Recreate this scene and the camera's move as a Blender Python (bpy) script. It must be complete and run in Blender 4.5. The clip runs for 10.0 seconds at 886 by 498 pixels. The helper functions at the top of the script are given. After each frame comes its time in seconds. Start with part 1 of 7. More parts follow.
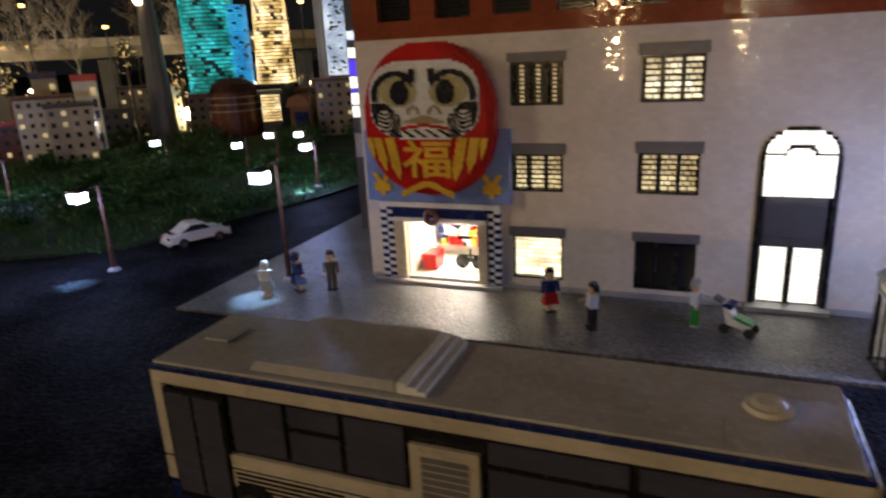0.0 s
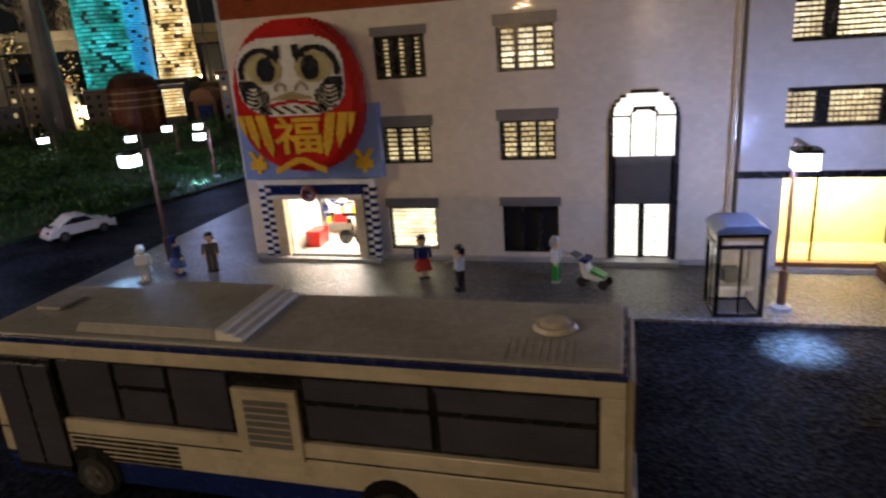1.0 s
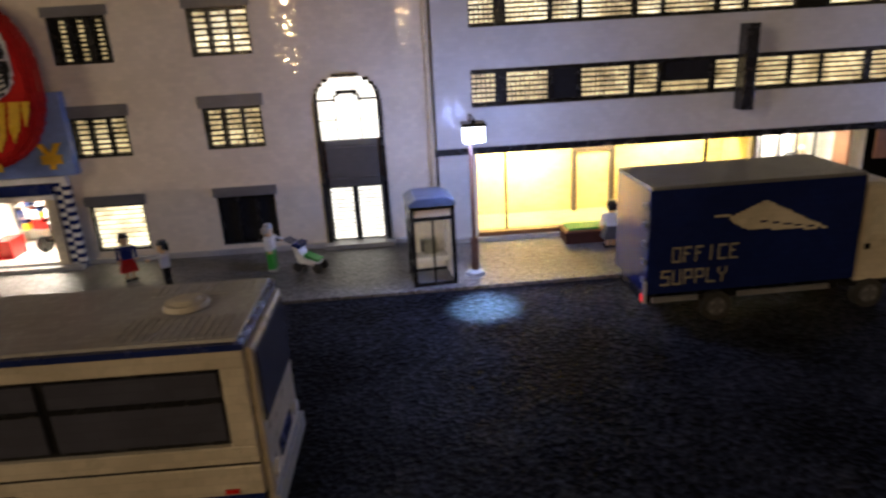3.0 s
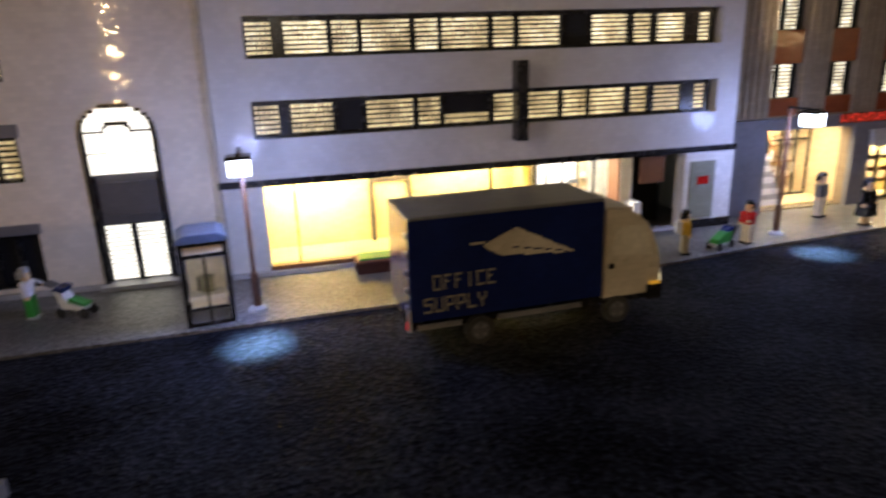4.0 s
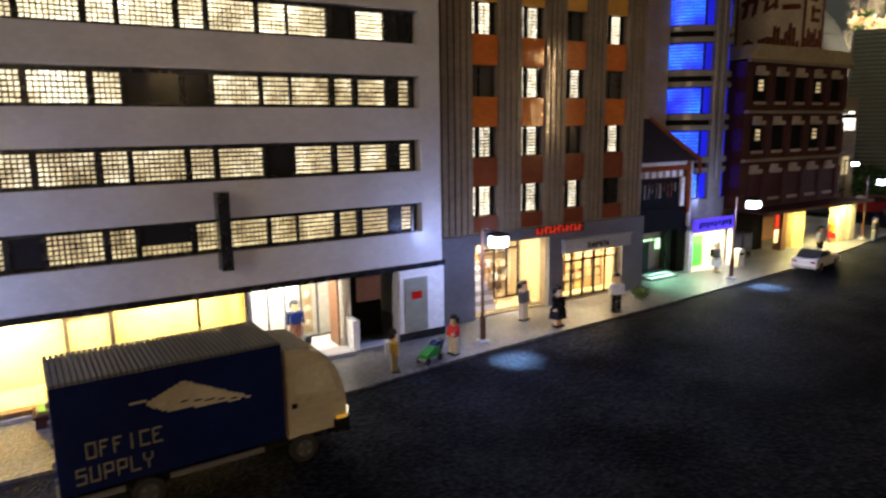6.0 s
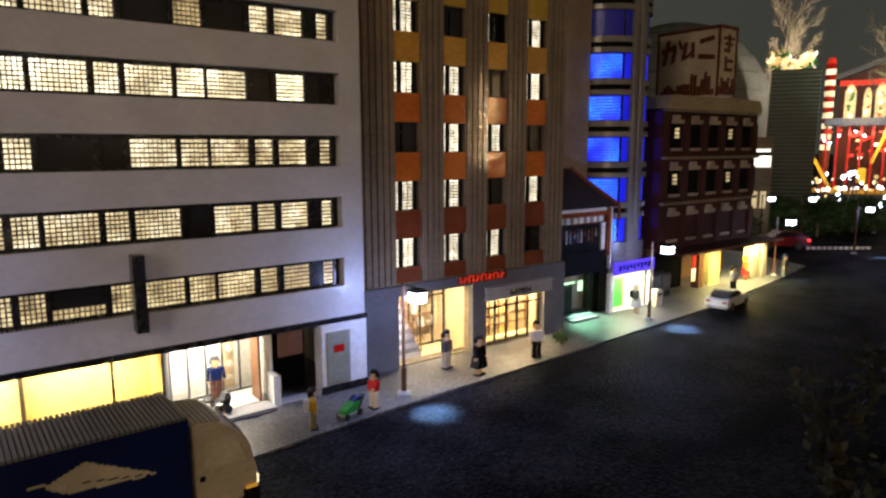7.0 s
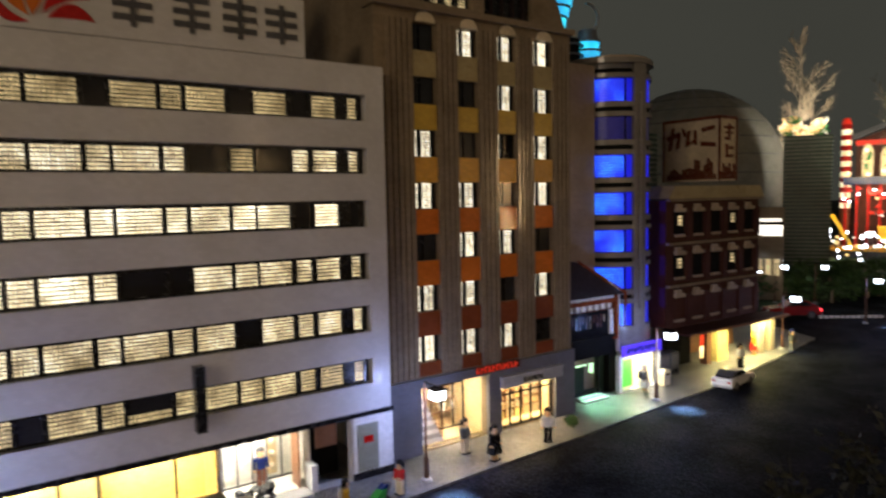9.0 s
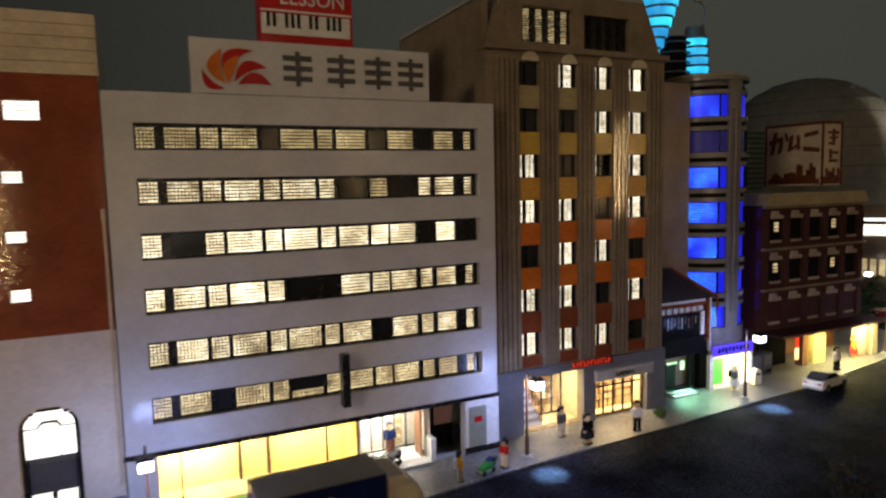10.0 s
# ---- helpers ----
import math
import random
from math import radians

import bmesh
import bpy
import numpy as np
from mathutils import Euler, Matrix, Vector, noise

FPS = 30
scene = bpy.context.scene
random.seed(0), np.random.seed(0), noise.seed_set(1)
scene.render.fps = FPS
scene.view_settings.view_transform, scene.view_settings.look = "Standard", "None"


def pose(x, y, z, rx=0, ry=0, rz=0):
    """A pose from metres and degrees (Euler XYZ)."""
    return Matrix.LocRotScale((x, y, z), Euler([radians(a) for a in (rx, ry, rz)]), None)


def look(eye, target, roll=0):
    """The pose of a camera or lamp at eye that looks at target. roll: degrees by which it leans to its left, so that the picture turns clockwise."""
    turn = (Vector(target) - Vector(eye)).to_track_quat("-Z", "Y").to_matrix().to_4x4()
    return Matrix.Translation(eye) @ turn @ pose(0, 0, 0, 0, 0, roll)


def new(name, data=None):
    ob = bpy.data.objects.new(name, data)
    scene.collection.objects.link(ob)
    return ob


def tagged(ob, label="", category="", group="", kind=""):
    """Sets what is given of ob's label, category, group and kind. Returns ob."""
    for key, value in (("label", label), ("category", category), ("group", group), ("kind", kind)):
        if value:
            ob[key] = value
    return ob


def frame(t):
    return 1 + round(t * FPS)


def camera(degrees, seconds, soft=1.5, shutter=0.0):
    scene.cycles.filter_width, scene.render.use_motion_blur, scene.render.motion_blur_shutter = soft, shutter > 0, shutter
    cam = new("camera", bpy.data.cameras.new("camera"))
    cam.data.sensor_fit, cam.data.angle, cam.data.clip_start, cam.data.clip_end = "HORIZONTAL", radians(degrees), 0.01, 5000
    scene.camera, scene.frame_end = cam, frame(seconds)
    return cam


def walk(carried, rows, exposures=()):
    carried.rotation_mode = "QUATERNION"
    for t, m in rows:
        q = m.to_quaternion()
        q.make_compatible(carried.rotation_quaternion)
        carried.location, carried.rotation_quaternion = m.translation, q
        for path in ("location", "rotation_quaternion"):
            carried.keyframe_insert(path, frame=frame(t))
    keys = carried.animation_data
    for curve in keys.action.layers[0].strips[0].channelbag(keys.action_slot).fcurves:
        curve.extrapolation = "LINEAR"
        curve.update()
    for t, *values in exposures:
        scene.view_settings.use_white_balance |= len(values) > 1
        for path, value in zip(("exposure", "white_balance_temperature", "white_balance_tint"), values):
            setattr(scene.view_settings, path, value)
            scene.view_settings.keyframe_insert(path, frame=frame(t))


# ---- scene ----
cam = camera(68.0, 10.0, soft=2.3, shutter=0.5)
PATH = [
    (0, (-0.013, -0.121, 0.558), (-0.73, 1.654, -0.023), -2.9),
    (0.5, (0.068, -0.12, 0.533), (-0.543, 1.685, -0.075), -2.8),
    (1, (0.13, -0.129, 0.509), (-0.398, 1.702, -0.099), -4.1),
    (1.5, (0.204, -0.126, 0.487), (-0.215, 1.728, -0.136), -4.7),
    (2, (0.242, -0.115, 0.467), (-0.043, 1.76, -0.17), -4.8),
    (3.5, (0.367, -0.117, 0.465), (0.639, 1.762, -0.164), -2.4),
    (4, (0.464, -0.132, 0.465), (0.943, 1.739, -0.123), -1.95),
    (4.5, (0.544, -0.144, 0.466), (1.218, 1.67, -0.072), -1.6),
    (5, (0.59, -0.161, 0.471), (1.424, 1.6, 0.021), -0.9),
    (5.5, (0.628, -0.181, 0.519), (1.575, 1.537, 0.128), -0.8),
    (6, (0.666, -0.214, 0.568), (1.703, 1.457, 0.207), -0.8),
    (7.5, (0.715, -0.31, 0.722), (1.916, 1.264, 0.437), 0.1),
    (8, (0.696, -0.342, 0.773), (1.897, 1.235, 0.508), 0.1),
    (8.5, (0.663, -0.392, 0.83), (1.879, 1.181, 0.614), 0.1),
    (9, (0.604, -0.485, 0.865), (1.721, 1.166, 0.709), -1.1),
    (9.5, (0.531, -0.63, 0.946), (1.454, 1.138, 0.804), -1.1),
    (10, (0.425, -0.774, 0.981), (1.266, 1.03, 0.787), -1.3),
]
EXPOSURES = [(0, 0.0), (10, 0.0)]
walk(cam, [(t, look(eye, target, roll)) for t, eye, target, roll in PATH], EXPOSURES)

# ---- night sky: dim town glow, warmer and brighter towards the park ----
world = bpy.data.worlds.new("night_sky")
scene.world = world
world.use_nodes = True
wn, wl = world.node_tree.nodes, world.node_tree.links
wn.clear()
w_out, w_bg = wn.new("ShaderNodeOutputWorld"), wn.new("ShaderNodeBackground")
w_tc, w_sep, w_ramp = wn.new("ShaderNodeTexCoord"), wn.new("ShaderNodeSeparateXYZ"), wn.new("ShaderNodeValToRGB")
w_noise, w_mix = wn.new("ShaderNodeTexNoise"), wn.new("ShaderNodeMix")
w_ramp.color_ramp.elements[0].position, w_ramp.color_ramp.elements[0].color = 0.2, (0.0075, 0.0072, 0.0078, 1)
w_ramp.color_ramp.elements[1].position, w_ramp.color_ramp.elements[1].color = 0.85, (0.056, 0.056, 0.046, 1)
w_map = wn.new("ShaderNodeMapRange")
w_map.inputs[1].default_value, w_map.inputs[2].default_value = -1.0, 1.0
wl.new(w_tc.outputs["Generated"], w_sep.inputs[0])
wl.new(w_sep.outputs["X"], w_map.inputs[0])
wl.new(w_map.outputs[0], w_ramp.inputs[0])
w_noise.inputs["Scale"].default_value = 1.6
wl.new(w_tc.outputs["Generated"], w_noise.inputs["Vector"])
w_mix.data_type, w_mix.blend_type = "RGBA", "MULTIPLY"
w_mix.inputs[0].default_value = 0.35
wl.new(w_ramp.outputs[0], w_mix.inputs[6])
wl.new(w_noise.outputs[0], w_mix.inputs[7])
wl.new(w_mix.outputs[2], w_bg.inputs[0])
wl.new(w_bg.outputs[0], w_out.inputs[0])
w_bg.inputs[1].default_value = 1.0


# ---- materials ----
def shader(name):
    m = bpy.data.materials.new(name)
    m.use_nodes = True
    return m, m.node_tree.nodes, m.node_tree.links, m.node_tree.nodes["Principled BSDF"]


def brick_coords(n, l):
    """On walls courses run along x and y and rows stack along z; on flat tops the rows lie along x."""
    g, s, a, c = n.new("ShaderNodeNewGeometry"), n.new("ShaderNodeSeparateXYZ"), n.new("ShaderNodeMath"), n.new("ShaderNodeCombineXYZ")
    sn, up, flat, top, pick = n.new("ShaderNodeSeparateXYZ"), n.new("ShaderNodeMath"), n.new("ShaderNodeMath"), n.new("ShaderNodeCombineXYZ"), n.new("ShaderNodeMix")
    l.new(g.outputs["Position"], s.inputs[0])
    l.new(s.outputs["X"], a.inputs[0]), l.new(s.outputs["Y"], a.inputs[1])
    l.new(a.outputs[0], c.inputs["X"]), l.new(s.outputs["Z"], c.inputs["Y"])
    l.new(s.outputs["X"], top.inputs["X"]), l.new(s.outputs["Y"], top.inputs["Y"])
    l.new(g.outputs["True Normal"], sn.inputs[0])
    up.operation, flat.operation, flat.inputs[1].default_value = "ABSOLUTE", "GREATER_THAN", 0.6
    l.new(sn.outputs["Z"], up.inputs[0]), l.new(up.outputs[0], flat.inputs[0])
    pick.data_type = "VECTOR"
    l.new(flat.outputs[0], pick.inputs[0]), l.new(c.outputs[0], pick.inputs[4]), l.new(top.outputs[0], pick.inputs[5])
    return pick.outputs[1], g.outputs["Position"]


def plastic(name, color, rough=0.28, courses=0.5, vary=0.08, dirt=0.12, width=0.016, wave=0.22, tilt=0.06, shine=0.5):
    """Glossy building-brick plastic with fine joints between its courses, slightly uneven bricks and dusty stains."""
    m, n, l, b = shader(name)
    uv, pos = brick_coords(n, l)
    b.inputs["Specular IOR Level"].default_value = shine
    brick = n.new("ShaderNodeTexBrick")
    brick.inputs["Scale"].default_value = 1.0
    brick.inputs["Brick Width"].default_value, brick.inputs["Row Height"].default_value = width, 0.0096
    brick.inputs["Mortar Size"].default_value, brick.inputs["Mortar Smooth"].default_value = 0.00035, 0.3
    c = list(color)
    brick.inputs["Color1"].default_value = (*[x * (1 - vary) for x in c], 1)
    brick.inputs["Color2"].default_value = (*[min(1, x * (1 + vary)) for x in c], 1)
    brick.inputs["Mortar"].default_value = (*[x * (1 - 0.35 * courses) for x in c], 1)
    l.new(uv, brick.inputs["Vector"])
    big, mix = n.new("ShaderNodeTexNoise"), n.new("ShaderNodeMix")
    big.inputs["Scale"].default_value, big.inputs["Detail"].default_value = 9.0, 5.0
    l.new(pos, big.inputs["Vector"])
    ramp = n.new("ShaderNodeValToRGB")
    ramp.color_ramp.elements[0].position, ramp.color_ramp.elements[1].position = 0.3, 0.65
    ramp.color_ramp.elements[0].color = (1 - dirt * 2, 1 - dirt * 2.1, 1 - dirt * 2.4, 1)
    l.new(big.outputs[0], ramp.inputs[0])
    mix.data_type, mix.blend_type = "RGBA", "MULTIPLY"
    mix.inputs[0].default_value = 1.0
    l.new(brick.outputs["Color"], mix.inputs[6]), l.new(ramp.outputs[0], mix.inputs[7])
    l.new(mix.outputs[2], b.inputs["Base Color"])
    small, rr = n.new("ShaderNodeTexNoise"), n.new("ShaderNodeMapRange")
    small.inputs["Scale"].default_value, small.inputs["Detail"].default_value = 60.0, 3.0
    l.new(pos, small.inputs["Vector"])
    rr.inputs[3].default_value, rr.inputs[4].default_value = rough * 0.75, rough * 1.35
    l.new(small.outputs[0], rr.inputs[0]), l.new(rr.outputs[0], b.inputs["Roughness"])
    b1, b2 = n.new("ShaderNodeBump"), n.new("ShaderNodeBump")
    b1.invert = True
    b1.inputs["Strength"].default_value, b1.inputs["Distance"].default_value = courses, 0.0006
    b2.inputs["Strength"].default_value, b2.inputs["Distance"].default_value = wave, 0.0012
    l.new(brick.outputs["Fac"], b1.inputs["Height"]), l.new(small.outputs[0], b2.inputs["Height"])
    if tilt:
        # every brick sits at a slightly different tilt, so that mirrored lamps break up into glints
        snap, wn_, sub, scl, add, nrm = n.new("ShaderNodeVectorMath"), n.new("ShaderNodeTexWhiteNoise"), n.new("ShaderNodeVectorMath"), n.new("ShaderNodeVectorMath"), n.new("ShaderNodeVectorMath"), n.new("ShaderNodeVectorMath")
        snap.operation, sub.operation, scl.operation, add.operation, nrm.operation = "SNAP", "SUBTRACT", "MULTIPLY", "ADD", "NORMALIZE"
        snap.inputs[1].default_value = (width / 2, 0.0048, 1.0)
        sub.inputs[1].default_value = (0.5, 0.5, 0.5)
        scl.inputs[1].default_value = (tilt * 0.022, tilt * 0.022, tilt)
        l.new(uv, snap.inputs[0]), l.new(snap.outputs[0], wn_.inputs["Vector"])
        l.new(wn_.outputs["Color"], sub.inputs[0]), l.new(sub.outputs[0], scl.inputs[0])
        geo = n.new("ShaderNodeNewGeometry")
        l.new(geo.outputs["Normal"], add.inputs[0]), l.new(scl.outputs[0], add.inputs[1])
        l.new(add.outputs[0], nrm.inputs[0]), l.new(nrm.outputs[0], b1.inputs["Normal"])
    l.new(b1.outputs[0], b2.inputs["Normal"]), l.new(b2.outputs[0], b.inputs["Normal"])
    return m


def rough_ground(name, c1, c2, scale, rough, depth, shine=0.5):
    """Small stones of two tones with worn, slightly shiny tops."""
    m, n, l, b = shader(name)
    g = n.new("ShaderNodeNewGeometry")
    vor, noi, big = n.new("ShaderNodeTexVoronoi"), n.new("ShaderNodeTexNoise"), n.new("ShaderNodeTexNoise")
    vor.inputs["Scale"].default_value, noi.inputs["Scale"].default_value, big.inputs["Scale"].default_value = scale, scale * 0.9, 5.0
    noi.inputs["Detail"].default_value, big.inputs["Detail"].default_value = 6.0, 4.0
    for t in (vor, noi, big):
        l.new(g.outputs["Position"], t.inputs["Vector"])
    mixf, ramp, mul = n.new("ShaderNodeMath"), n.new("ShaderNodeValToRGB"), n.new("ShaderNodeMix")
    l.new(noi.outputs[0], mixf.inputs[0]), l.new(big.outputs[0], mixf.inputs[1])
    mixf.operation = "ADD"
    ramp.color_ramp.elements[0].color, ramp.color_ramp.elements[1].color = (*c1, 1), (*c2, 1)
    half = n.new("ShaderNodeMath")
    half.operation, half.inputs[1].default_value = "MULTIPLY", 0.5
    ramp.color_ramp.elements[0].position, ramp.color_ramp.elements[1].position = 0.41, 0.62
    l.new(mixf.outputs[0], half.inputs[0]), l.new(half.outputs[0], ramp.inputs[0])
    mul.data_type, mul.blend_type = "RGBA", "MULTIPLY"
    mul.inputs[0].default_value = 0.8
    bw = n.new("ShaderNodeRGBToBW")
    l.new(vor.outputs["Color"], bw.inputs[0])
    l.new(ramp.outputs[0], mul.inputs[6]), l.new(bw.outputs[0], mul.inputs[7])
    l.new(mul.outputs[2], b.inputs["Base Color"])
    b.inputs["Roughness"].default_value, b.inputs["Specular IOR Level"].default_value = rough, shine
    b1, b2 = n.new("ShaderNodeBump"), n.new("ShaderNodeBump")
    b1.inputs["Strength"].default_value, b1.inputs["Distance"].default_value = 0.8, depth
    b2.inputs["Strength"].default_value, b2.inputs["Distance"].default_value = 0.6, depth * 1.5
    l.new(vor.outputs["Distance"], b1.inputs["Height"]), l.new(noi.outputs[0], b2.inputs["Height"])
    l.new(b1.outputs[0], b2.inputs["Normal"]), l.new(b2.outputs[0], b.inputs["Normal"])
    return m


def glow(name, color, strength, vary=0.4, scale=45.0, color2=None):
    """Something that gives off light, a little unevenly from spot to spot and from brick to brick."""
    m, n, l, b = shader(name)
    g, noi, rr, mul, isl = n.new("ShaderNodeNewGeometry"), n.new("ShaderNodeTexNoise"), n.new("ShaderNodeMapRange"), n.new("ShaderNodeMath"), n.new("ShaderNodeMapRange")
    noi.inputs["Scale"].default_value, noi.inputs["Detail"].default_value = scale, 3.0
    l.new(g.outputs["Position"], noi.inputs["Vector"])
    rr.inputs[1].default_value, rr.inputs[2].default_value = 0.3, 0.7
    rr.inputs[3].default_value, rr.inputs[4].default_value = strength * (1 - vary), strength * (1 + vary)
    isl.inputs[3].default_value, isl.inputs[4].default_value = 1 - vary * 0.6, 1 + vary * 0.6
    l.new(noi.outputs[0], rr.inputs[0]), l.new(g.outputs["Random Per Island"], isl.inputs[0])
    mul.operation = "MULTIPLY"
    l.new(rr.outputs[0], mul.inputs[0]), l.new(isl.outputs[0], mul.inputs[1])
    l.new(mul.outputs[0], b.inputs["Emission Strength"])
    b.inputs["Base Color"].default_value = (*[0.6 * x for x in color], 1)
    b.inputs["Emission Color"].default_value = (*color, 1)
    if color2:
        ramp = n.new("ShaderNodeValToRGB")
        ramp.color_ramp.elements[0].position, ramp.color_ramp.elements[1].position = 0.42, 0.68
        ramp.color_ramp.elements[0].color, ramp.color_ramp.elements[1].color = (*color, 1), (*color2, 1)
        l.new(noi.outputs[0], ramp.inputs[0]), l.new(ramp.outputs[0], b.inputs["Emission Color"])
    b.inputs["Roughness"].default_value = 0.35
    return m


def clear(name, color=(0.9, 0.95, 1.0), rough=0.05):
    m, n, l, b = shader(name)
    b.inputs["Base Color"].default_value = (*color, 1)
    b.inputs["Transmission Weight"].default_value, b.inputs["Roughness"].default_value, b.inputs["IOR"].default_value = 1.0, rough, 1.3
    return m


def leafy(name, c1, c2):
    m, n, l, b = shader(name)
    i, g, noi, ramp = n.new("ShaderNodeObjectInfo"), n.new("ShaderNodeNewGeometry"), n.new("ShaderNodeTexNoise"), n.new("ShaderNodeValToRGB")
    noi.inputs["Scale"].default_value = 30.0
    ramp.color_ramp.elements[0].color, ramp.color_ramp.elements[1].color = (*c1, 1), (*c2, 1)
    l.new(g.outputs["Random Per Island"], ramp.inputs[0])
    l.new(ramp.outputs[0], b.inputs["Base Color"])
    b.inputs["Roughness"].default_value = 0.6
    return m


WHITE = plastic("white_brick_plastic", (0.76, 0.68, 0.57), rough=0.045, courses=0.22, tilt=0.09, wave=0.03, dirt=0.05, vary=0.05)
OFFICE = plastic("pale_grey_brick_plastic", (0.64, 0.63, 0.62), rough=0.11, courses=0.22, tilt=0.08, shine=0.15, wave=0.03, dirt=0.045, vary=0.04)
BROWN_RED = plastic("reddish_brown_plastic", (0.30, 0.075, 0.03), rough=0.08, tilt=0.10, wave=0.05)
TAN = plastic("dark_tan_plastic", (0.27, 0.21, 0.14), rough=0.09, tilt=0.10, wave=0.06)
TAN_DEEP = plastic("deep_brown_plastic", (0.07, 0.05, 0.035), rough=0.35)
GREY = plastic("slate_grey_plastic", (0.165, 0.165, 0.18), rough=0.3)
LIGHT_GREY = plastic("light_grey_plastic", (0.42, 0.42, 0.42), rough=0.3)
DARK = plastic("dark_grey_plastic", (0.085, 0.085, 0.09), rough=0.3)
BLACK = plastic("black_plastic", (0.012, 0.012, 0.014), rough=0.25)
BLUE = plastic("blue_plastic", (0.008, 0.020, 0.125), rough=0.25)
NAVY = plastic("navy_plastic", (0.006, 0.013, 0.085), rough=0.2)
LBLUE = plastic("sand_blue_plastic", (0.20, 0.30, 0.62), rough=0.3)
RED = plastic("red_plastic", (0.55, 0.015, 0.012), rough=0.22)
CAR_RED = plastic("deep_red_plastic", (0.27, 0.016, 0.016), rough=0.2)
YELLOW = plastic("yellow_plastic", (0.80, 0.48, 0.03), rough=0.28)
AMBER = plastic("amber_plastic", (0.72, 0.36, 0.04), rough=0.28)
ORANGE = plastic("orange_plastic", (0.72, 0.19, 0.025), rough=0.09, tilt=0.12, wave=0.06)
ROOF_DARK = plastic("dark_roof_plastic", (0.022, 0.013, 0.013), rough=0.6, shine=0.2)
BUS_GLASS = plastic("bus_window_plastic", (0.060, 0.062, 0.085), rough=0.14, width=0.03, wave=0.5)
PALE_TAN = plastic("pale_tan_plastic", (0.42, 0.33, 0.22), rough=0.3)
RUST = plastic("rust_red_plastic", (0.235, 0.058, 0.020), rough=0.15, tilt=0.1, wave=0.06)
MUSTARD = plastic("mustard_plastic", (0.62, 0.40, 0.05), rough=0.2, tilt=0.08)
DARK_MAROON = plastic("dark_maroon_plastic", (0.070, 0.026, 0.018), rough=0.6, shine=0.15)
OLIVE = plastic("olive_tan_plastic", (0.42, 0.34, 0.17), rough=0.28)
MAROON = plastic("maroon_plastic", (0.16, 0.045, 0.022), rough=0.25)
BUS_CREAM = plastic("bus_cream_plastic", (0.56, 0.50, 0.40), rough=0.28)
LETTER = plastic("dull_cream_plastic", (0.30, 0.27, 0.21), rough=0.35)
CREAM = plastic("cream_plastic", (0.70, 0.60, 0.42), rough=0.28)
PURE = plastic("clean_white_plastic", (0.82, 0.82, 0.80), rough=0.22, dirt=0.05)
GREEN = plastic("green_plastic", (0.03, 0.30, 0.04), rough=0.3)
DGREEN = plastic("dark_green_plastic", (0.022, 0.055, 0.035), rough=0.3)
BROWN = plastic("brown_plastic", (0.19, 0.085, 0.04), rough=0.3)
LAMP_BROWN = plastic("lamp_post_plastic", (0.11, 0.05, 0.028), rough=0.3)
WOODY = plastic("wood_brown_plastic", (0.26, 0.12, 0.06), rough=0.35)
SKIN = plastic("light_yellow_plastic", (0.72, 0.48, 0.26), rough=0.3, courses=0.2)
INNER_YELLOW = plastic("yellow_interior_plastic", (0.91, 0.74, 0.29), rough=0.4)
INNER_WHITE = plastic("white_interior_plastic", (0.80, 0.78, 0.72), rough=0.4)
INNER_TAN = plastic("tan_interior_plastic", (0.70, 0.55, 0.32), rough=0.4)
ROOF_GREY = plastic("bus_roof_plastic", (0.46, 0.45, 0.45), rough=0.2, width=0.008)
TYRE = plastic("black_rubber", (0.02, 0.02, 0.02), rough=0.7, courses=0.1)
SMOKE = plastic("smoky_window_plastic", (0.022, 0.022, 0.025), rough=0.14, width=0.03)
ASPHALT = rough_ground("asphalt", (0.002, 0.002, 0.003), (0.046, 0.050, 0.064), 125.0, 0.64, 0.0030, 0.026)
PAVING = rough_ground("grey_paving", (0.10, 0.097, 0.097), (0.36, 0.345, 0.33), 190.0, 0.36, 0.0016)
LAWN = rough_ground("dark_turf", (0.008, 0.026, 0.006), (0.035, 0.11, 0.02), 120.0, 0.9, 0.006)
LEAF = leafy("leaf_green", (0.02, 0.06, 0.012), (0.06, 0.13, 0.03))
TURF_LEAF = leafy("turf_green", (0.012, 0.055, 0.008), (0.045, 0.15, 0.022))
TWIG = leafy("dry_leaf", (0.007, 0.009, 0.004), (0.026, 0.027, 0.012))
BARK = plastic("pale_bark", (0.22, 0.17, 0.11), rough=0.8, courses=0.05, wave=0.6)
LIT = glow("lit_window_bricks", (1.0, 0.80, 0.45), 0.88, 0.70, 16.0, (1.0, 0.90, 0.64))
LIT_DIM = glow("dim_window_bricks", (1.0, 0.78, 0.40), 0.40, 0.6, 18.0)
LIT_LOW = glow("soft_window_bricks", (1.0, 0.78, 0.40), 0.62, 0.66, 18.0, (1.0, 0.84, 0.50))
LIT_HOT = glow("bright_window_bricks", (1.0, 0.84, 0.52), 1.7, 0.60, 9.0, (1.0, 0.93, 0.72))
PALE_LIT = glow("pale_lit_bricks", (1.0, 0.88, 0.62), 0.95, 0.62, 60.0, (1.0, 0.95, 0.82))
PALE_HOT = glow("bright_pale_bricks", (1.0, 0.90, 0.68), 1.3, 0.5, 60.0)
LIT_WHITE = glow("white_lit_window", (1.0, 0.95, 0.84), 1.5, 0.2, 25.0)
LIT_ICE = glow("cold_white_window", (0.62, 0.76, 1.0), 0.85, 0.5, 6.0, (0.85, 0.93, 1.0))
LIT_BLUE = glow("blue_lit_window", (0.012, 0.018, 1.0), 0.50, 0.3, 5.0)
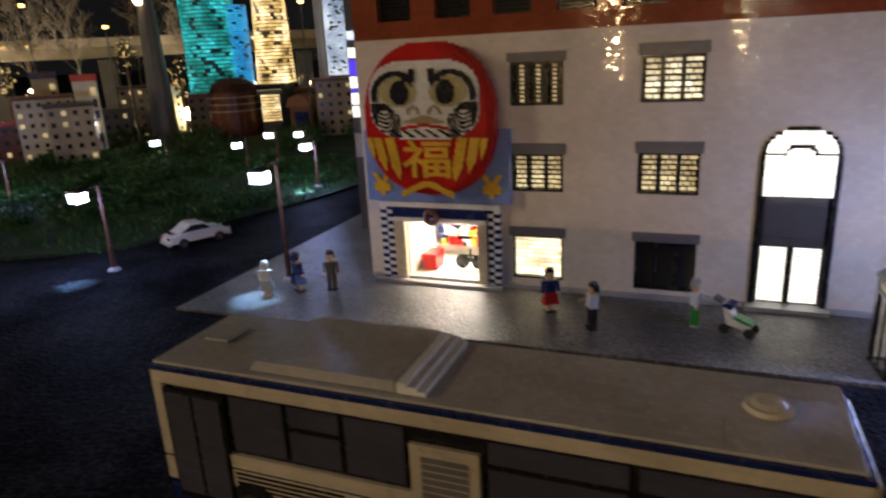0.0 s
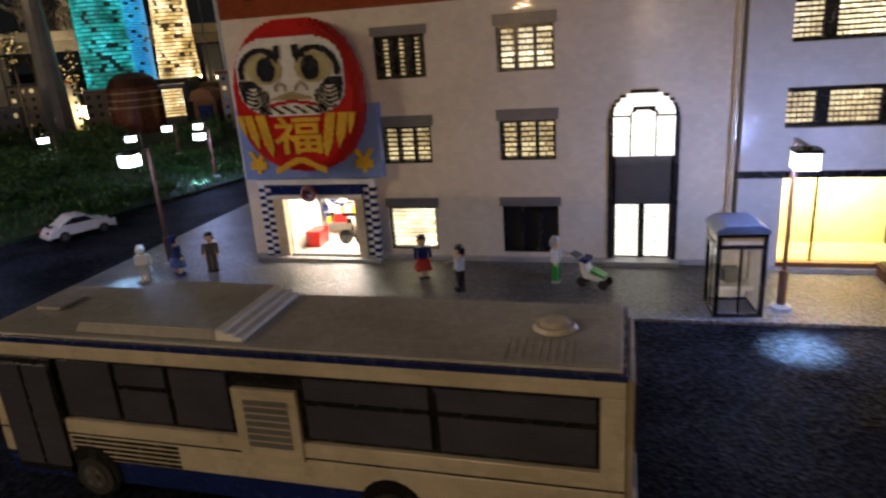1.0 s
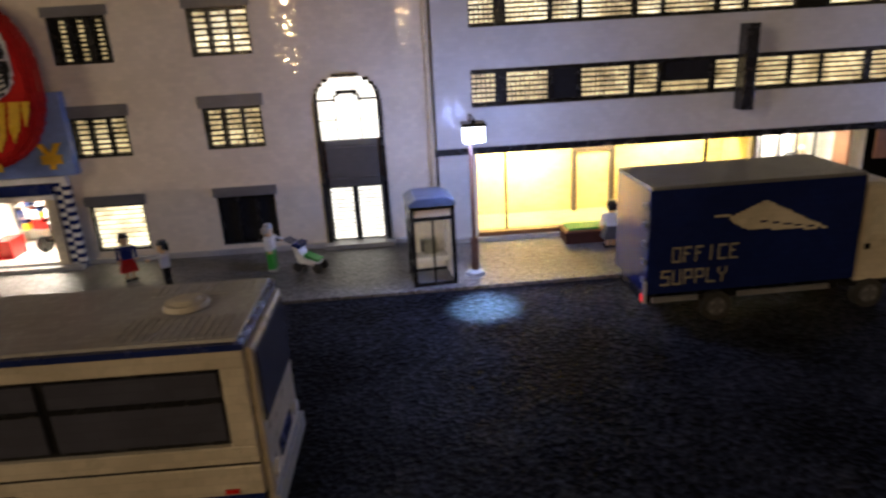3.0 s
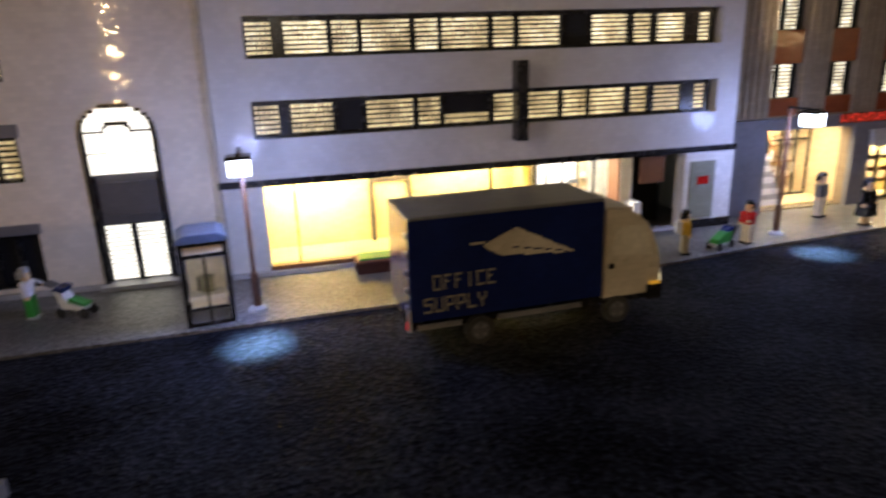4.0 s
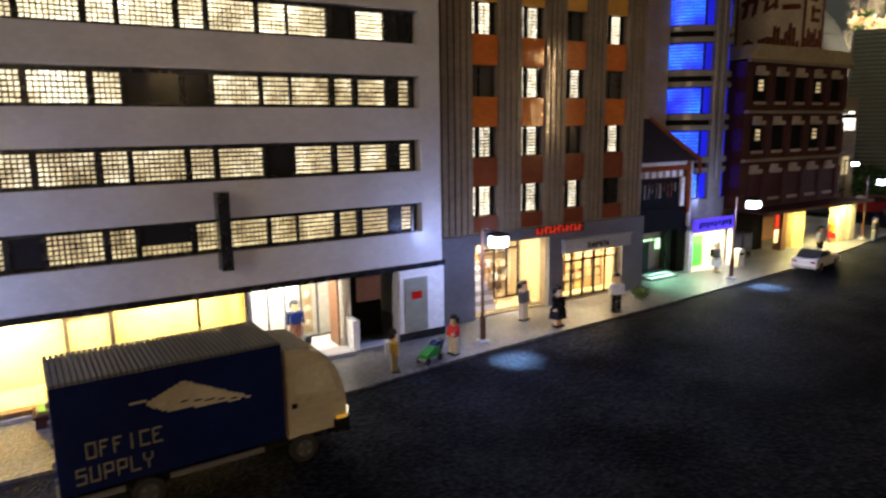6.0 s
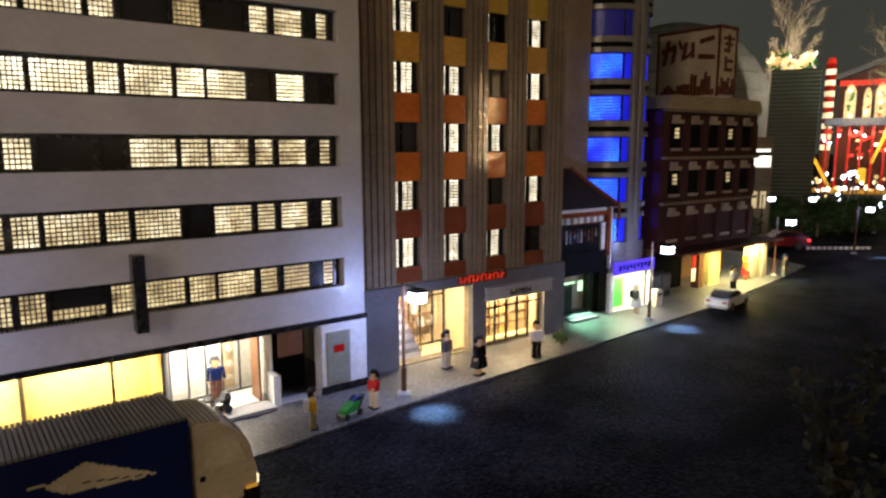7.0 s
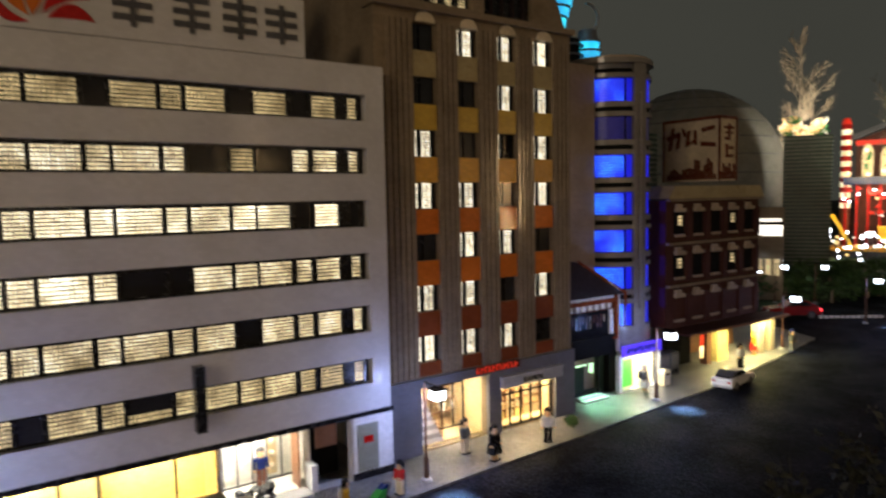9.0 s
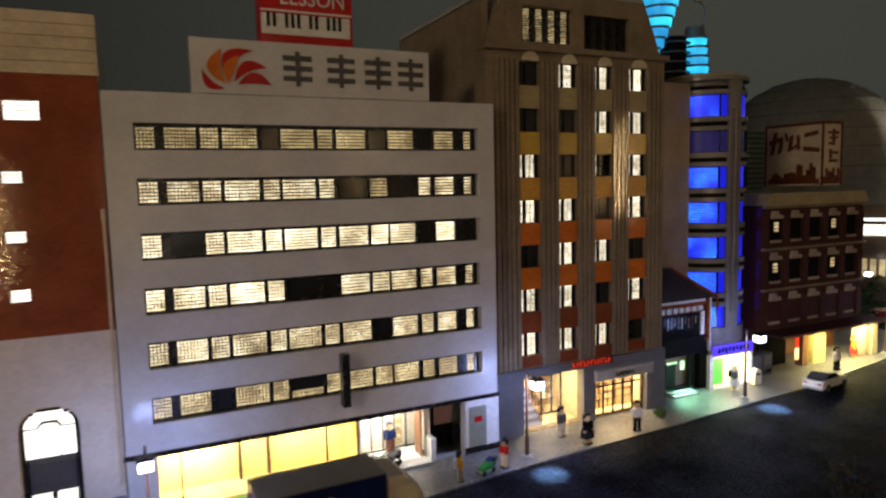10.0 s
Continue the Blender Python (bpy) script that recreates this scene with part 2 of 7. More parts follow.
BLUE_DOT = glow("blue_lit_bricks", (0.03, 0.08, 1.0), 1.15, 0.5, 7.0, (0.05, 0.42, 1.0))
LIT_NAVY = glow("dim_blue_window", (0.02, 0.03, 0.7), 0.022, 0.8, 30.0)
LIT_CYAN = glow("cyan_lit_window", (0.02, 0.35, 0.85), 0.8, 0.35, 3.0, (0.05, 0.65, 1.0))
CYAN_HOT = glow("bright_cyan_window", (0.02, 0.55, 0.95), 1.15, 0.3, 3.0, (0.05, 0.85, 1.0))
LIT_TEAL = glow("teal_lit_window", (0.02, 0.45, 0.40), 0.55, 0.8, 5.0, (0.05, 0.75, 0.85))
LIT_GOLD = glow("gold_lit_window", (1.0, 0.66, 0.22), 1.1, 0.75, 7.0, (1.0, 0.82, 0.50))
BULB = glow("pale_bulb", (1.0, 0.88, 0.72), 170.0, 0.2)
LAMP_COOL = glow("cool_lamp", (0.78, 0.86, 1.0), 9.0, 0.1)
LAMP_WARM = glow("warm_lamp", (1.0, 0.70, 0.32), 45.0, 0.1)
AMBER_LAMP = glow("amber_road_lamp", (1.0, 0.55, 0.14), 9.0, 0.1)
NEON_RED = glow("red_neon", (1.0, 0.05, 0.02), 0.32, 0.5, 60.0)
NEON_PURPLE = glow("purple_neon", (0.12, 0.06, 1.0), 0.75, 0.3, 60.0)
NEON_GREEN = glow("green_screen", (0.12, 0.9, 0.08), 0.9, 0.3, 60.0)
TAIL = glow("red_tail_light", (1.0, 0.03, 0.03), 4.0, 0.1)
HEADLIGHT = glow("warm_headlight", (1.0, 0.85, 0.55), 1.5, 0.1)
FAINT_TAIL = glow("faint_red_tail_light", (1.0, 0.03, 0.03), 0.5, 0.1)
INDICATOR = glow("amber_indicator", (1.0, 0.5, 0.05), 0.35, 0.1)
DULL = plastic("dull_black_plastic", (0.008, 0.008, 0.008), rough=0.65, shine=0.05)
SIDE_DOOR = plastic("grey_green_plastic", (0.30, 0.31, 0.24), rough=0.3)
SHOP_GLOW = glow("glowing_shop_back", (1.0, 0.90, 0.58), 0.95, 0.2, 20.0)
SLATE_BLUE = plastic("slate_blue_plastic", (0.06, 0.078, 0.12), rough=0.3)

PANE = clear("shop_glass")


# ---- building helpers ----
class Geo:
    """Collects boxes, prisms and cylinders into one mesh."""

    def __init__(self):
        self.v, self.f, self.m, self.k = [], [], [], 0

    def add(self, verts, faces):
        o = len(self.v)
        self.v += [tuple(p) for p in verts]
        self.f += [tuple(o + i for i in q) for q in faces]
        self.m += [self.k] * len(faces)
        return self

    def use(self, k):
        self.k = k
        return self

    def box(self, x0, x1, y0, y1, z0, z1):
        return self.add([(x0, y0, z0), (x1, y0, z0), (x1, y1, z0), (x0, y1, z0), (x0, y0, z1), (x1, y0, z1), (x1, y1, z1), (x0, y1, z1)],
                        [(3, 2, 1, 0), (4, 5, 6, 7), (0, 1, 5, 4), (1, 2, 6, 5), (2, 3, 7, 6), (3, 0, 4, 7)])

    def prism(self, outline, a0, a1, axis="y"):
        """An outline of (u, w) pairs, drawn out from a0 to a1 along an axis."""
        place = {"y": lambda u, w, a: (u, a, w), "x": lambda u, w, a: (a, u, w), "z": lambda u, w, a: (u, w, a)}[axis]
        k = len(outline)
        area = sum(outline[i][0] * outline[(i + 1) % k][1] - outline[(i + 1) % k][0] * outline[i][1] for i in range(k))
        if (area < 0) != (axis == "y"):
            outline = outline[::-1]
        verts = [place(u, w, a0) for u, w in outline] + [place(u, w, a1) for u, w in outline]
        sides = [((i + 1) % k, i, k + i, k + (i + 1) % k) for i in range(k)]
        faces = [tuple(range(k)), tuple(range(2 * k - 1, k - 1, -1))] + [s[::-1] if 0 else s for s in sides]
        return self.add(verts, [tuple(reversed(q)) for q in faces])

    def cyl(self, x, y, z0, z1, r0, r1=None, n=14, axis="z"):
        r1 = r0 if r1 is None else r1
        ring = [(math.cos(2 * math.pi * i / n), math.sin(2 * math.pi * i / n)) for i in range(n)]
        put = {"z": lambda c, s, r, h: (x + c * r, y + s * r, h), "y": lambda c, s, r, h: (x + c * r, h, y + s * r), "x": lambda c, s, r, h: (h, x + c * r, y + s * r)}[axis]
        verts = [put(c, s, r0, z0) for c, s in ring] + [put(c, s, r1, z1) for c, s in ring]
        faces = [(i, (i + 1) % n, n + (i + 1) % n, n + i) for i in range(n)] + [tuple(range(n - 1, -1, -1)), tuple(range(n, 2 * n))]
        if axis == "y":
            faces = [q[::-1] for q in faces]
        return self.add(verts, faces)

    def ball(self, x, y, z, r, n=10, squash=1.0):
        verts, faces = [], []
        rows = n // 2
        for j in range(rows + 1):
            a = math.pi * j / rows
            for i in range(n):
                b = 2 * math.pi * i / n
                verts.append((x + r * math.sin(a) * math.cos(b), y + r * math.sin(a) * math.sin(b), z - r * squash * math.cos(a)))
        for j in range(rows):
            for i in range(n):
                faces.append((j * n + i, j * n + (i + 1) % n, (j + 1) * n + (i + 1) % n, (j + 1) * n + i))
        return self.add(verts, faces)

    def mesh(self, name, *mats):
        me = bpy.data.meshes.new(name)
        me.from_pydata(self.v, [], self.f)
        for m in mats:
            me.materials.append(m)
        if len(mats) > 1:
            me.polygons.foreach_set("material_index", self.m)
        me.update()
        return me


def part(name, geo, material, parent, label="", bevel=0.0, smooth=False):
    mats = material if isinstance(material, tuple) else (material,)
    ob = new(name, geo.mesh(name, *mats))
    ob.parent = parent
    if label:
        ob["label"] = label
    if bevel:
        mod = ob.modifiers.new("rounded_edges", "BEVEL")
        mod.width, mod.segments, mod.limit_method = bevel, 2, "ANGLE"
    if smooth:
        for p in ob.data.polygons:
            p.use_smooth = True
    return ob


def thing(name, label, category, loc=(0, 0, 0), turn=0, group="", kind=""):
    ob = new(name)
    ob.empty_display_size = 0.01
    ob.matrix_basis = pose(*loc, 0, 0, turn)
    return tagged(ob, label, category, group, kind)


def solid(name, geo, material, label, category, loc=(0, 0, 0), turn=0, group="", kind="", bevel=0.0, smooth=False):
    """A thing that is one mesh."""
    ob = part(name, geo, material, None, "", bevel, smooth)
    ob.matrix_basis = pose(*loc, 0, 0, turn)
    return tagged(ob, label, category, group, kind)


def words(name, text, size, material, parent, m, depth=0.0015, squeeze=1.0, label="", thin=0.0, spacing=1.0):
    """Lettering in the built-in font, raised a little; its middle stands at m."""
    cu = bpy.data.curves.new(name, "FONT")
    cu.body, cu.size, cu.extrude, cu.align_x, cu.align_y, cu.resolution_u = text, size, depth, "CENTER", "CENTER", 3
    cu.offset, cu.space_character = -thin, spacing
    tmp = new(name, cu)
    bpy.context.view_layer.update()
    me = bpy.data.meshes.new_from_object(tmp.evaluated_get(bpy.context.evaluated_depsgraph_get()))
    bpy.data.objects.remove(tmp)
    me.materials.clear()
    me.materials.append(material)
    ob = new(name, me)
    ob.parent = parent
    ob.matrix_basis = m @ Matrix.Diagonal((squeeze, 1, 1, 1))
    if label:
        ob["label"] = label
    return ob


def lamp(name, kind, loc, energy, color, parent=None, size=0.05, aim=(0, 0, -1), spread=None):
    """A light source, mostly at a place that has one."""
    d = bpy.data.lights.new(name, kind)
    d.energy, d.color = energy, color
    ob = new(name, d)
    if kind == "AREA":
        d.shape, d.size, d.size_y = "RECTANGLE", size[0], size[1]
    else:
        d.shadow_soft_size = size
    if kind == "SPOT":
        d.spot_size, d.spot_blend = radians(spread), 1.0
    ob.matrix_basis = look(loc, Vector(loc) + Vector(aim))
    ob.parent = parent
    return ob


def bricks_pane(x0, x1, z0, z1, y, cols, rows, gap=0.0011, deep=0.006, stagger=False, uneven=0.0, side=None):
    """Translucent bricks laid in courses, with thin joints."""
    g, w, h = Geo(), (x1 - x0) / cols, (z1 - z0) / rows
    rr = random.Random(int((x0 * 7 + z0 * 13) * 1000))
    side = gap * 0.27 if side is None else side
    for r in range(rows):
        shift = 0.5 * (r % 2) if stagger else 0.0
        edges = sorted({x0, x1, *[x0 + w * (i + shift) for i in range(cols + 1) if x0 < x0 + w * (i + shift) < x1]})
        for a, b in zip(edges, edges[1:]):
            j = [rr.random() * uneven for _ in range(4)] if uneven else (0, 0, 0, 0)
            g.box(a + side + j[0] * 0.6, b - side - j[1] * 0.6, y, y + deep, z0 + h * r + gap / 2 + j[2], z0 + h * (r + 1) - gap / 2 - j[3])
    return g


def grid_solid(xs, zs, filled, y0, y1):
    """One closed mesh of the filled cells of a grid, standing along x and z, from y0 to y1."""
    g, ids = Geo(), {}

    def vert(i, j, y):
        if (i, j, y) not in ids:
            ids[(i, j, y)] = len(g.v)
            g.v.append((xs[i], y, zs[j]))
        return ids[(i, j, y)]

    nx, nz = len(xs) - 1, len(zs) - 1
    for i in range(nx):
        for j in range(nz):
            if not filled(i, j):
                continue
            f = [(i, j), (i + 1, j), (i + 1, j + 1), (i, j + 1)]
            g.f.append(tuple(vert(*p, y0) for p in f))
            g.f.append(tuple(vert(*p, y1) for p in reversed(f)))
            for (p, q), (di, dj) in zip(((f[0], f[1]), (f[1], f[2]), (f[2], f[3]), (f[3], f[0])), ((0, -1), (1, 0), (0, 1), (-1, 0))):
                a, b = i + di, j + dj
                if not (0 <= a < nx and 0 <= b < nz and filled(a, b)):
                    g.f.append((vert(*p, y1), vert(*q, y1), vert(*q, y0), vert(*p, y0)))
    g.m = [0] * len(g.f)
    return g


def wall_with_openings(x0, x1, z0, z1, y0, y1, openings):
    """A wall with rectangular holes right through it."""
    xs = sorted({x0, x1, *[v for o in openings for v in o[:2]]})
    zs = sorted({z0, z1, *[v for o in openings for v in o[2:]]})

    def filled(i, j):
        x, z = (xs[i] + xs[i + 1]) / 2, (zs[j] + zs[j + 1]) / 2
        return not any(o[0] < x < o[1] and o[2] < z < o[3] for o in openings)

    return grid_solid(xs, zs, filled, y0, y1)


def niche(x0, x1, y0, y1, z0, z1, w=0.004):
    """A room shell, open towards the street."""
    g = Geo()
    inner = [(x0, z0), (x1, z0), (x1, z1), (x0, z1)]
    outer = [(x0 - w, z0 - w), (x1 + w, z0 - w), (x1 + w, z1 + w), (x0 - w, z1 + w)]
    v = [(x, y0, z) for x, z in inner] + [(x, y1, z) for x, z in inner] + [(x, y0, z) for x, z in outer] + [(x, y1 + w, z) for x, z in outer]
    f = [(4, 5, 6, 7), (15, 14, 13, 12)]
    for i in range(4):
        j = (i + 1) % 4
        f += [(i, j, 4 + j, 4 + i), (8 + i, 12 + i, 12 + j, 8 + j), (i, 8 + i, 8 + j, j)]
    return g.add(v, f)


# ---- unseen lamps behind the camera: park lamps that mirror in the facades, and one added fill ----
def park_or_fill_lamp(x, y, z, energy, tint):
    t = thing("park_or_fill_lamp", "tall dark unseen post with a warm globe for mirrored or fill light", "lamp", (x, y, -0.006), group="park lamps")
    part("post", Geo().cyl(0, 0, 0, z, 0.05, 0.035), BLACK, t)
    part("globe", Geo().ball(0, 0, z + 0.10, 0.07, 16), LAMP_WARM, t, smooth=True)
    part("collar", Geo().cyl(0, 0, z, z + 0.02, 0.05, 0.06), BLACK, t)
    lamp("mirror_or_fill_light", "POINT", (0, 0.16, z + 0.10), energy, tint, t, 0.06 if energy < 300 else 1.0, (0, 0, 1))


GOLDEN = (1.0, 0.62, 0.28)
# The 960 W lamp is added fill, set clear of every mirrored view.
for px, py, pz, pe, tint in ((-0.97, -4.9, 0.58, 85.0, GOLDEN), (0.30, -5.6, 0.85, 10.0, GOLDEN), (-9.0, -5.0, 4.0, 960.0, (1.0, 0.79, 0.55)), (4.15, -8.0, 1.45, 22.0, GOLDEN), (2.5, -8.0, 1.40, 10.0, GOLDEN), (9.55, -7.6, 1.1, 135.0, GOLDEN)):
    park_or_fill_lamp(px, py, pz, pe, tint)
# unseen bulb posts added across the road; the white house mirrors rows of dots
for px in (0.34, 0.46, 0.68):
    bp = thing("dot_reflection_post", "added unseen post with a column of pale bulbs", "lamp", (px, -4.9, -0.006), group="bulb posts")
    part("post", Geo().cyl(0, 0, 0, 0.95, 0.012, 0.008, 8), BLACK, bp)
    for i in range(6):
        part("bulb", Geo().ball(0, 0.024, 0.10 + 0.155 * i, 0.013, 10), BULB, bp)

# ---- ground ----
solid("ground", Geo().box(-60, 60, -40, 80, -0.3, -0.0065), ASPHALT, "dark coarse asphalt road with small stones", "road", kind="structure")
KERB = [(-1.16, 1.00), (0.15, 1.02), (0.70, 1.032), (1.21, 1.060), (1.50, 1.098), (1.82, 1.122), (2.30, 1.152), (2.75, 1.188), (3.20, 1.225), (3.90, 1.33), (4.55, 1.45)]
pave = Geo()
pave.prism(KERB + [(4.75, 1.9), (4.75, 3.0), (-1.16, 3.0)], -0.30, 0.0, "z")
solid("pavement", pave, PAVING, "pale grey textured pavement along the row of buildings", "pavement", kind="structure", bevel=0.002)
lawn = Geo().prism([(-9, 1.12), (-2.0, 1.20), (-1.72, 1.38), (-1.60, 1.70), (-1.46, 2.2), (-1.35, 3), (-1.35, 6), (-9, 6)], -0.2, 0.004, "z")
solid("lawn", lawn, LAWN, "dark green lawn beyond the road", "lawn", kind="structure")


# ---- white building with the round-headed door and the round face sign ----
def framed_window(parent, x0, x1, z0, z1, y, lit, lintel):
    w = part("window", Geo().box(x0, x1, y + 0.024, y + 0.03, z0, z1), BLACK, parent)
    fr = Geo()
    b = 0.005
    fr.box(x0, x0 + b, y + 0.003, y + 0.022, z0, z1).box(x1 - b, x1, y + 0.003, y + 0.022, z0, z1)
    fr.box(x0 + b, x1 - b, y + 0.003, y + 0.022, z0, z0 + b).box(x0 + b, x1 - b, y + 0.003, y + 0.022, z1 - b, z1)
    n = 1 if lit == "whole" else 3
    for i in range(1, n):
        c = x0 + (x1 - x0) * i / n
        fr.box(c - 0.0045, c + 0.0045, y + 0.003, y + 0.022, z0 + b, z1 - b)
    part("frame", fr, BLACK, w, "black window frame")
    part("lintel", Geo().box(x0 - 0.006, x1 + 0.006, y - 0.004, y + 0.01, z1, z1 + lintel), GREY, w, "grey lintel")
    for i in range(n):
        a, c = x0 + b + (x1 - x0 - 2 * b) * i / n, x0 + b + (x1 - x0 - 2 * b) * (i + 1) / n
        if lit == "dark":
            part("pane", Geo().box(a, c, y + 0.015, y + 0.018, z0 + b, z1 - b), SMOKE, w)
        elif lit == "slits":
            part("pane", bricks_pane(a + 0.014, c - 0.013, z0 + b, z1 - b, y + 0.014, 1, 9, 0.0034, uneven=0.0012), LIT_DIM, w)
        elif lit == "whole":
            part("pane", bricks_pane(a, c, z0 + b, z1 - b, y + 0.012, 4, 9, 0.0032, stagger=True, side=0.0012), LIT_HOT, w)
        else:
            part("pane", bricks_pane(a + 0.003, c - 0.003, z0 + b, z1 - b, y + 0.014, 2, 7, 0.0040, stagger=True, uneven=0.0012, side=0.0014), LIT_LOW if lit == "amber" else LIT, w)


YD = 1.33
house = thing("white_building", "white brick-built house with a reddish-brown upper part", "building")
WIN = [(-0.42, -0.30, 0.430, 0.524, "slits", 0.020), (-0.14, -0.015, 0.432, 0.527, "lit", 0.024), (-0.42, -0.30, 0.236, 0.322, "amber", 0.025),
       (-0.14, -0.015, 0.238, 0.327, "amber", 0.025), (-0.42, -0.30, 0.024, 0.130, "whole", 0.022), (-0.14, -0.012, 0.020, 0.132, "dark", 0.021)]
holes = [(a, b, c, d) for a, b, c, d, _, _ in WIN] + [(0.105, 0.233, 0.0, 0.327), (-0.69, -0.502, 0.008, 0.150)]
part("wall", wall_with_openings(-0.80, 0.352, 0.0, 0.586, YD, YD + 0.03, holes), WHITE, house)
for a in (-0.80, 0.322):
    part("side_wall", Geo().box(a, a + 0.030, YD + 0.031, 2.1, 0, 1.30), BROWN_RED, house)
part("back_wall", Geo().box(-0.769, 0.321, 2.07, 2.1, 0, 1.30), BROWN_RED, house)
RW = [(a, a + 0.085, z, z + 0.058) for z in (0.625, 0.792, 0.958, 1.125) for a in (-0.735, -0.592, -0.455, -0.317, -0.180, -0.042)]
RW2 = [(0.10, 0.150, 0.683, 0.721), (0.10, 0.151, 0.847, 0.882), (0.102, 0.152, 1.010, 1.046), (0.118, 0.205, 1.180, 1.236)]
part("upper_wall", wall_with_openings(-0.80, 0.352, 0.586, 1.305, YD, YD + 0.03, RW + RW2), BROWN_RED, house)
for a, b, c, d in RW:
    w = part("window", Geo().box(a, b, YD + 0.022, YD + 0.028, c, d), BLACK, house)
    part("pane", bricks_pane(a + 0.006, b - 0.006, c + 0.004, d - 0.01, YD + 0.014, 4, 5, 0.0022), SMOKE, w)
for a, b, c, d in RW2:
    w = part("window", Geo().box(a, b, YD + 0.022, YD + 0.028, c, d), BLACK, house)
    part("pane", bricks_pane(a + 0.002, b - 0.002, c + 0.002, d - 0.002, YD + 0.014, 5, 4, 0.0024), LIT_WHITE, w)
part("parapet", Geo().box(-0.80, 0.352, YD, 2.09, 1.3055, 1.472), CREAM, house)
for i in range(5):
    part("parapet_course", Geo().box(-0.803, 0.355, YD - 0.004, YD - 0.0003, 1.306 + 0.034 * i, 1.336 + 0.034 * i), CREAM, house)
for w in WIN:
    framed_window(house, *w[:4], YD, w[4], w[5])
# round-headed door
step_arch = Geo()
for i in range(6):
    z = 0.324 + 0.0096 * i
    half = 0.069 * math.sqrt(max(0.05, 1 - ((0.0096 * i) / 0.052) ** 2)) + 0.002
    step_arch.box(0.169 - half, 0.169 + half, YD - 0.005, YD - 0.001, z, z + 0.0096)
dr = part("door", step_arch, BLACK, house, "tall black door under a stepped round arch")
part("jamb", Geo().box(0.096, 0.1065, YD - 0.005, YD + 0.028, 0, 0.325).box(0.2315, 0.242, YD - 0.005, YD + 0.028, 0, 0.325).box(0.163, 0.173, YD, YD + 0.02, 0.012, 0.136), BLACK, dr)
part("panel", Geo().box(0.111, 0.227, YD + 0.004, YD + 0.02, 0.136, 0.240).box(0.112, 0.226, YD + 0.001, YD + 0.004, 0.15, 0.155).box(0.112, 0.226, YD + 0.001, YD + 0.004, 0.22, 0.225), DARK, dr, "dark grey panel")
for a, b in ((0.112, 0.162), (0.174, 0.226)):
    part("door_leaf", bricks_pane(a, b, 0.014, 0.134, YD + 0.004, 3, 13, 0.0030, stagger=True), LIT_WHITE, dr, "brightly lit door leaf")
for a, b in ((0.107, 0.1400), (0.1960, 0.231)):
    for za, zb in ((0.243, 0.2820), (0.2862, 0.3255)):
        part("pane", Geo().box(a, b, YD - 0.006, YD + 0.012, za, zb), LIT_WHITE, dr)
part("pane", Geo().box(0.1445, 0.1915, YD - 0.006, YD + 0.012, 0.243, 0.3350), LIT_WHITE, dr, "tall middle pane")
part("pane_head", Geo().box(0.153, 0.183, YD - 0.0065, YD - 0.0055, 0.3352, 0.3395), LIT_WHITE, dr)
part("backing", Geo().box(0.111, 0.227, YD + 0.021, YD + 0.026, 0.0, 0.325), BLACK, dr)
for i in range(5):
    z = 0.3300 + 0.0088 * i
    half = 0.062 * math.sqrt(1 - ((0.0088 * (i + 0.4)) / 0.0475) ** 2)
    inner = (0.0285, 0.0230, 0.0, 0.0, 0.0)[i]
    for s in (-1, 1):
        a, b = sorted((0.169 + s * inner, 0.169 + s * half))
        part("fanlight", Geo().box(a, b, YD - 0.0075, YD - 0.0055, z, z + 0.0087), LIT_WHITE, dr, "brightly lit fanlight")
part("threshold", Geo().box(0.090, 0.248, YD - 0.03, YD + 0.01, 0, 0.010), LIGHT_GREY, dr)
part("plinth", Geo().box(-0.79, 0.088, YD - 0.012, YD - 0.001, 0, 0.010).box(0.25, 0.35, YD - 0.012, YD - 0.001, 0, 0.010), LIGHT_GREY, house)
# shop in the white building
shop = part("shop_interior", niche(-0.689, -0.503, YD + 0.031, 1.54, 0.006, 0.152), INNER_WHITE, house)
sh = Geo()
rg = random.Random(17)
for i in range(60):
    a, z, d = rg.uniform(-0.68, -0.52), rg.choice((0.045, 0.075, 0.105)), rg.uniform(0.005, 0.012)
    sh.use(rg.choice((0, 1, 2, 3, 4, 4, 4))).box(a - d, a + d, 1.505 - 0.0004 * i, 1.53, z, z + rg.uniform(0.012, 0.026))
for z in (0.040, 0.070, 0.100):
    part("shop_shelf", Geo().box(-0.685, -0.507, 1.50, 1.539, z, z + 0.004), PURE, house)
solid("shop_goods", sh, (RED, BLUE, BLACK, YELLOW, PURE), "colourful stacked goods inside the lit shop", "goods", kind="stuff")
solid("counter", Geo().box(-0.68, -0.64, 1.38, 1.44, 0.006, 0.05), RED, "red counter inside the lit shop", "counter", bevel=0.002)
solid("shop_bicycle", Geo().cyl(-0.575, 0.03, 1.40, 1.404, 0.02, axis="y").cyl(-0.53, 0.03, 1.40, 1.404, 0.02, axis="y").box(-0.575, -0.53, 1.40, 1.404, 0.045, 0.049).box(-0.555, -0.55, 1.40, 1.404, 0.03, 0.065), BLACK, "small black bicycle inside the shop", "bicycle")
lamp("shop_light", "AREA", (-0.596, 1.42, 0.150), 2.6, (1.0, 0.90, 0.75), None, (0.14, 0.10), (0, -0.45, -1))
for a, c in ((-0.72, -0.692), (-0.50, -0.478)):
    part("shop_post", Geo().box(a, c, YD - 0.02, YD - 0.001, 0, 0.155), CREAM, house, "cream door post")
che = Geo()
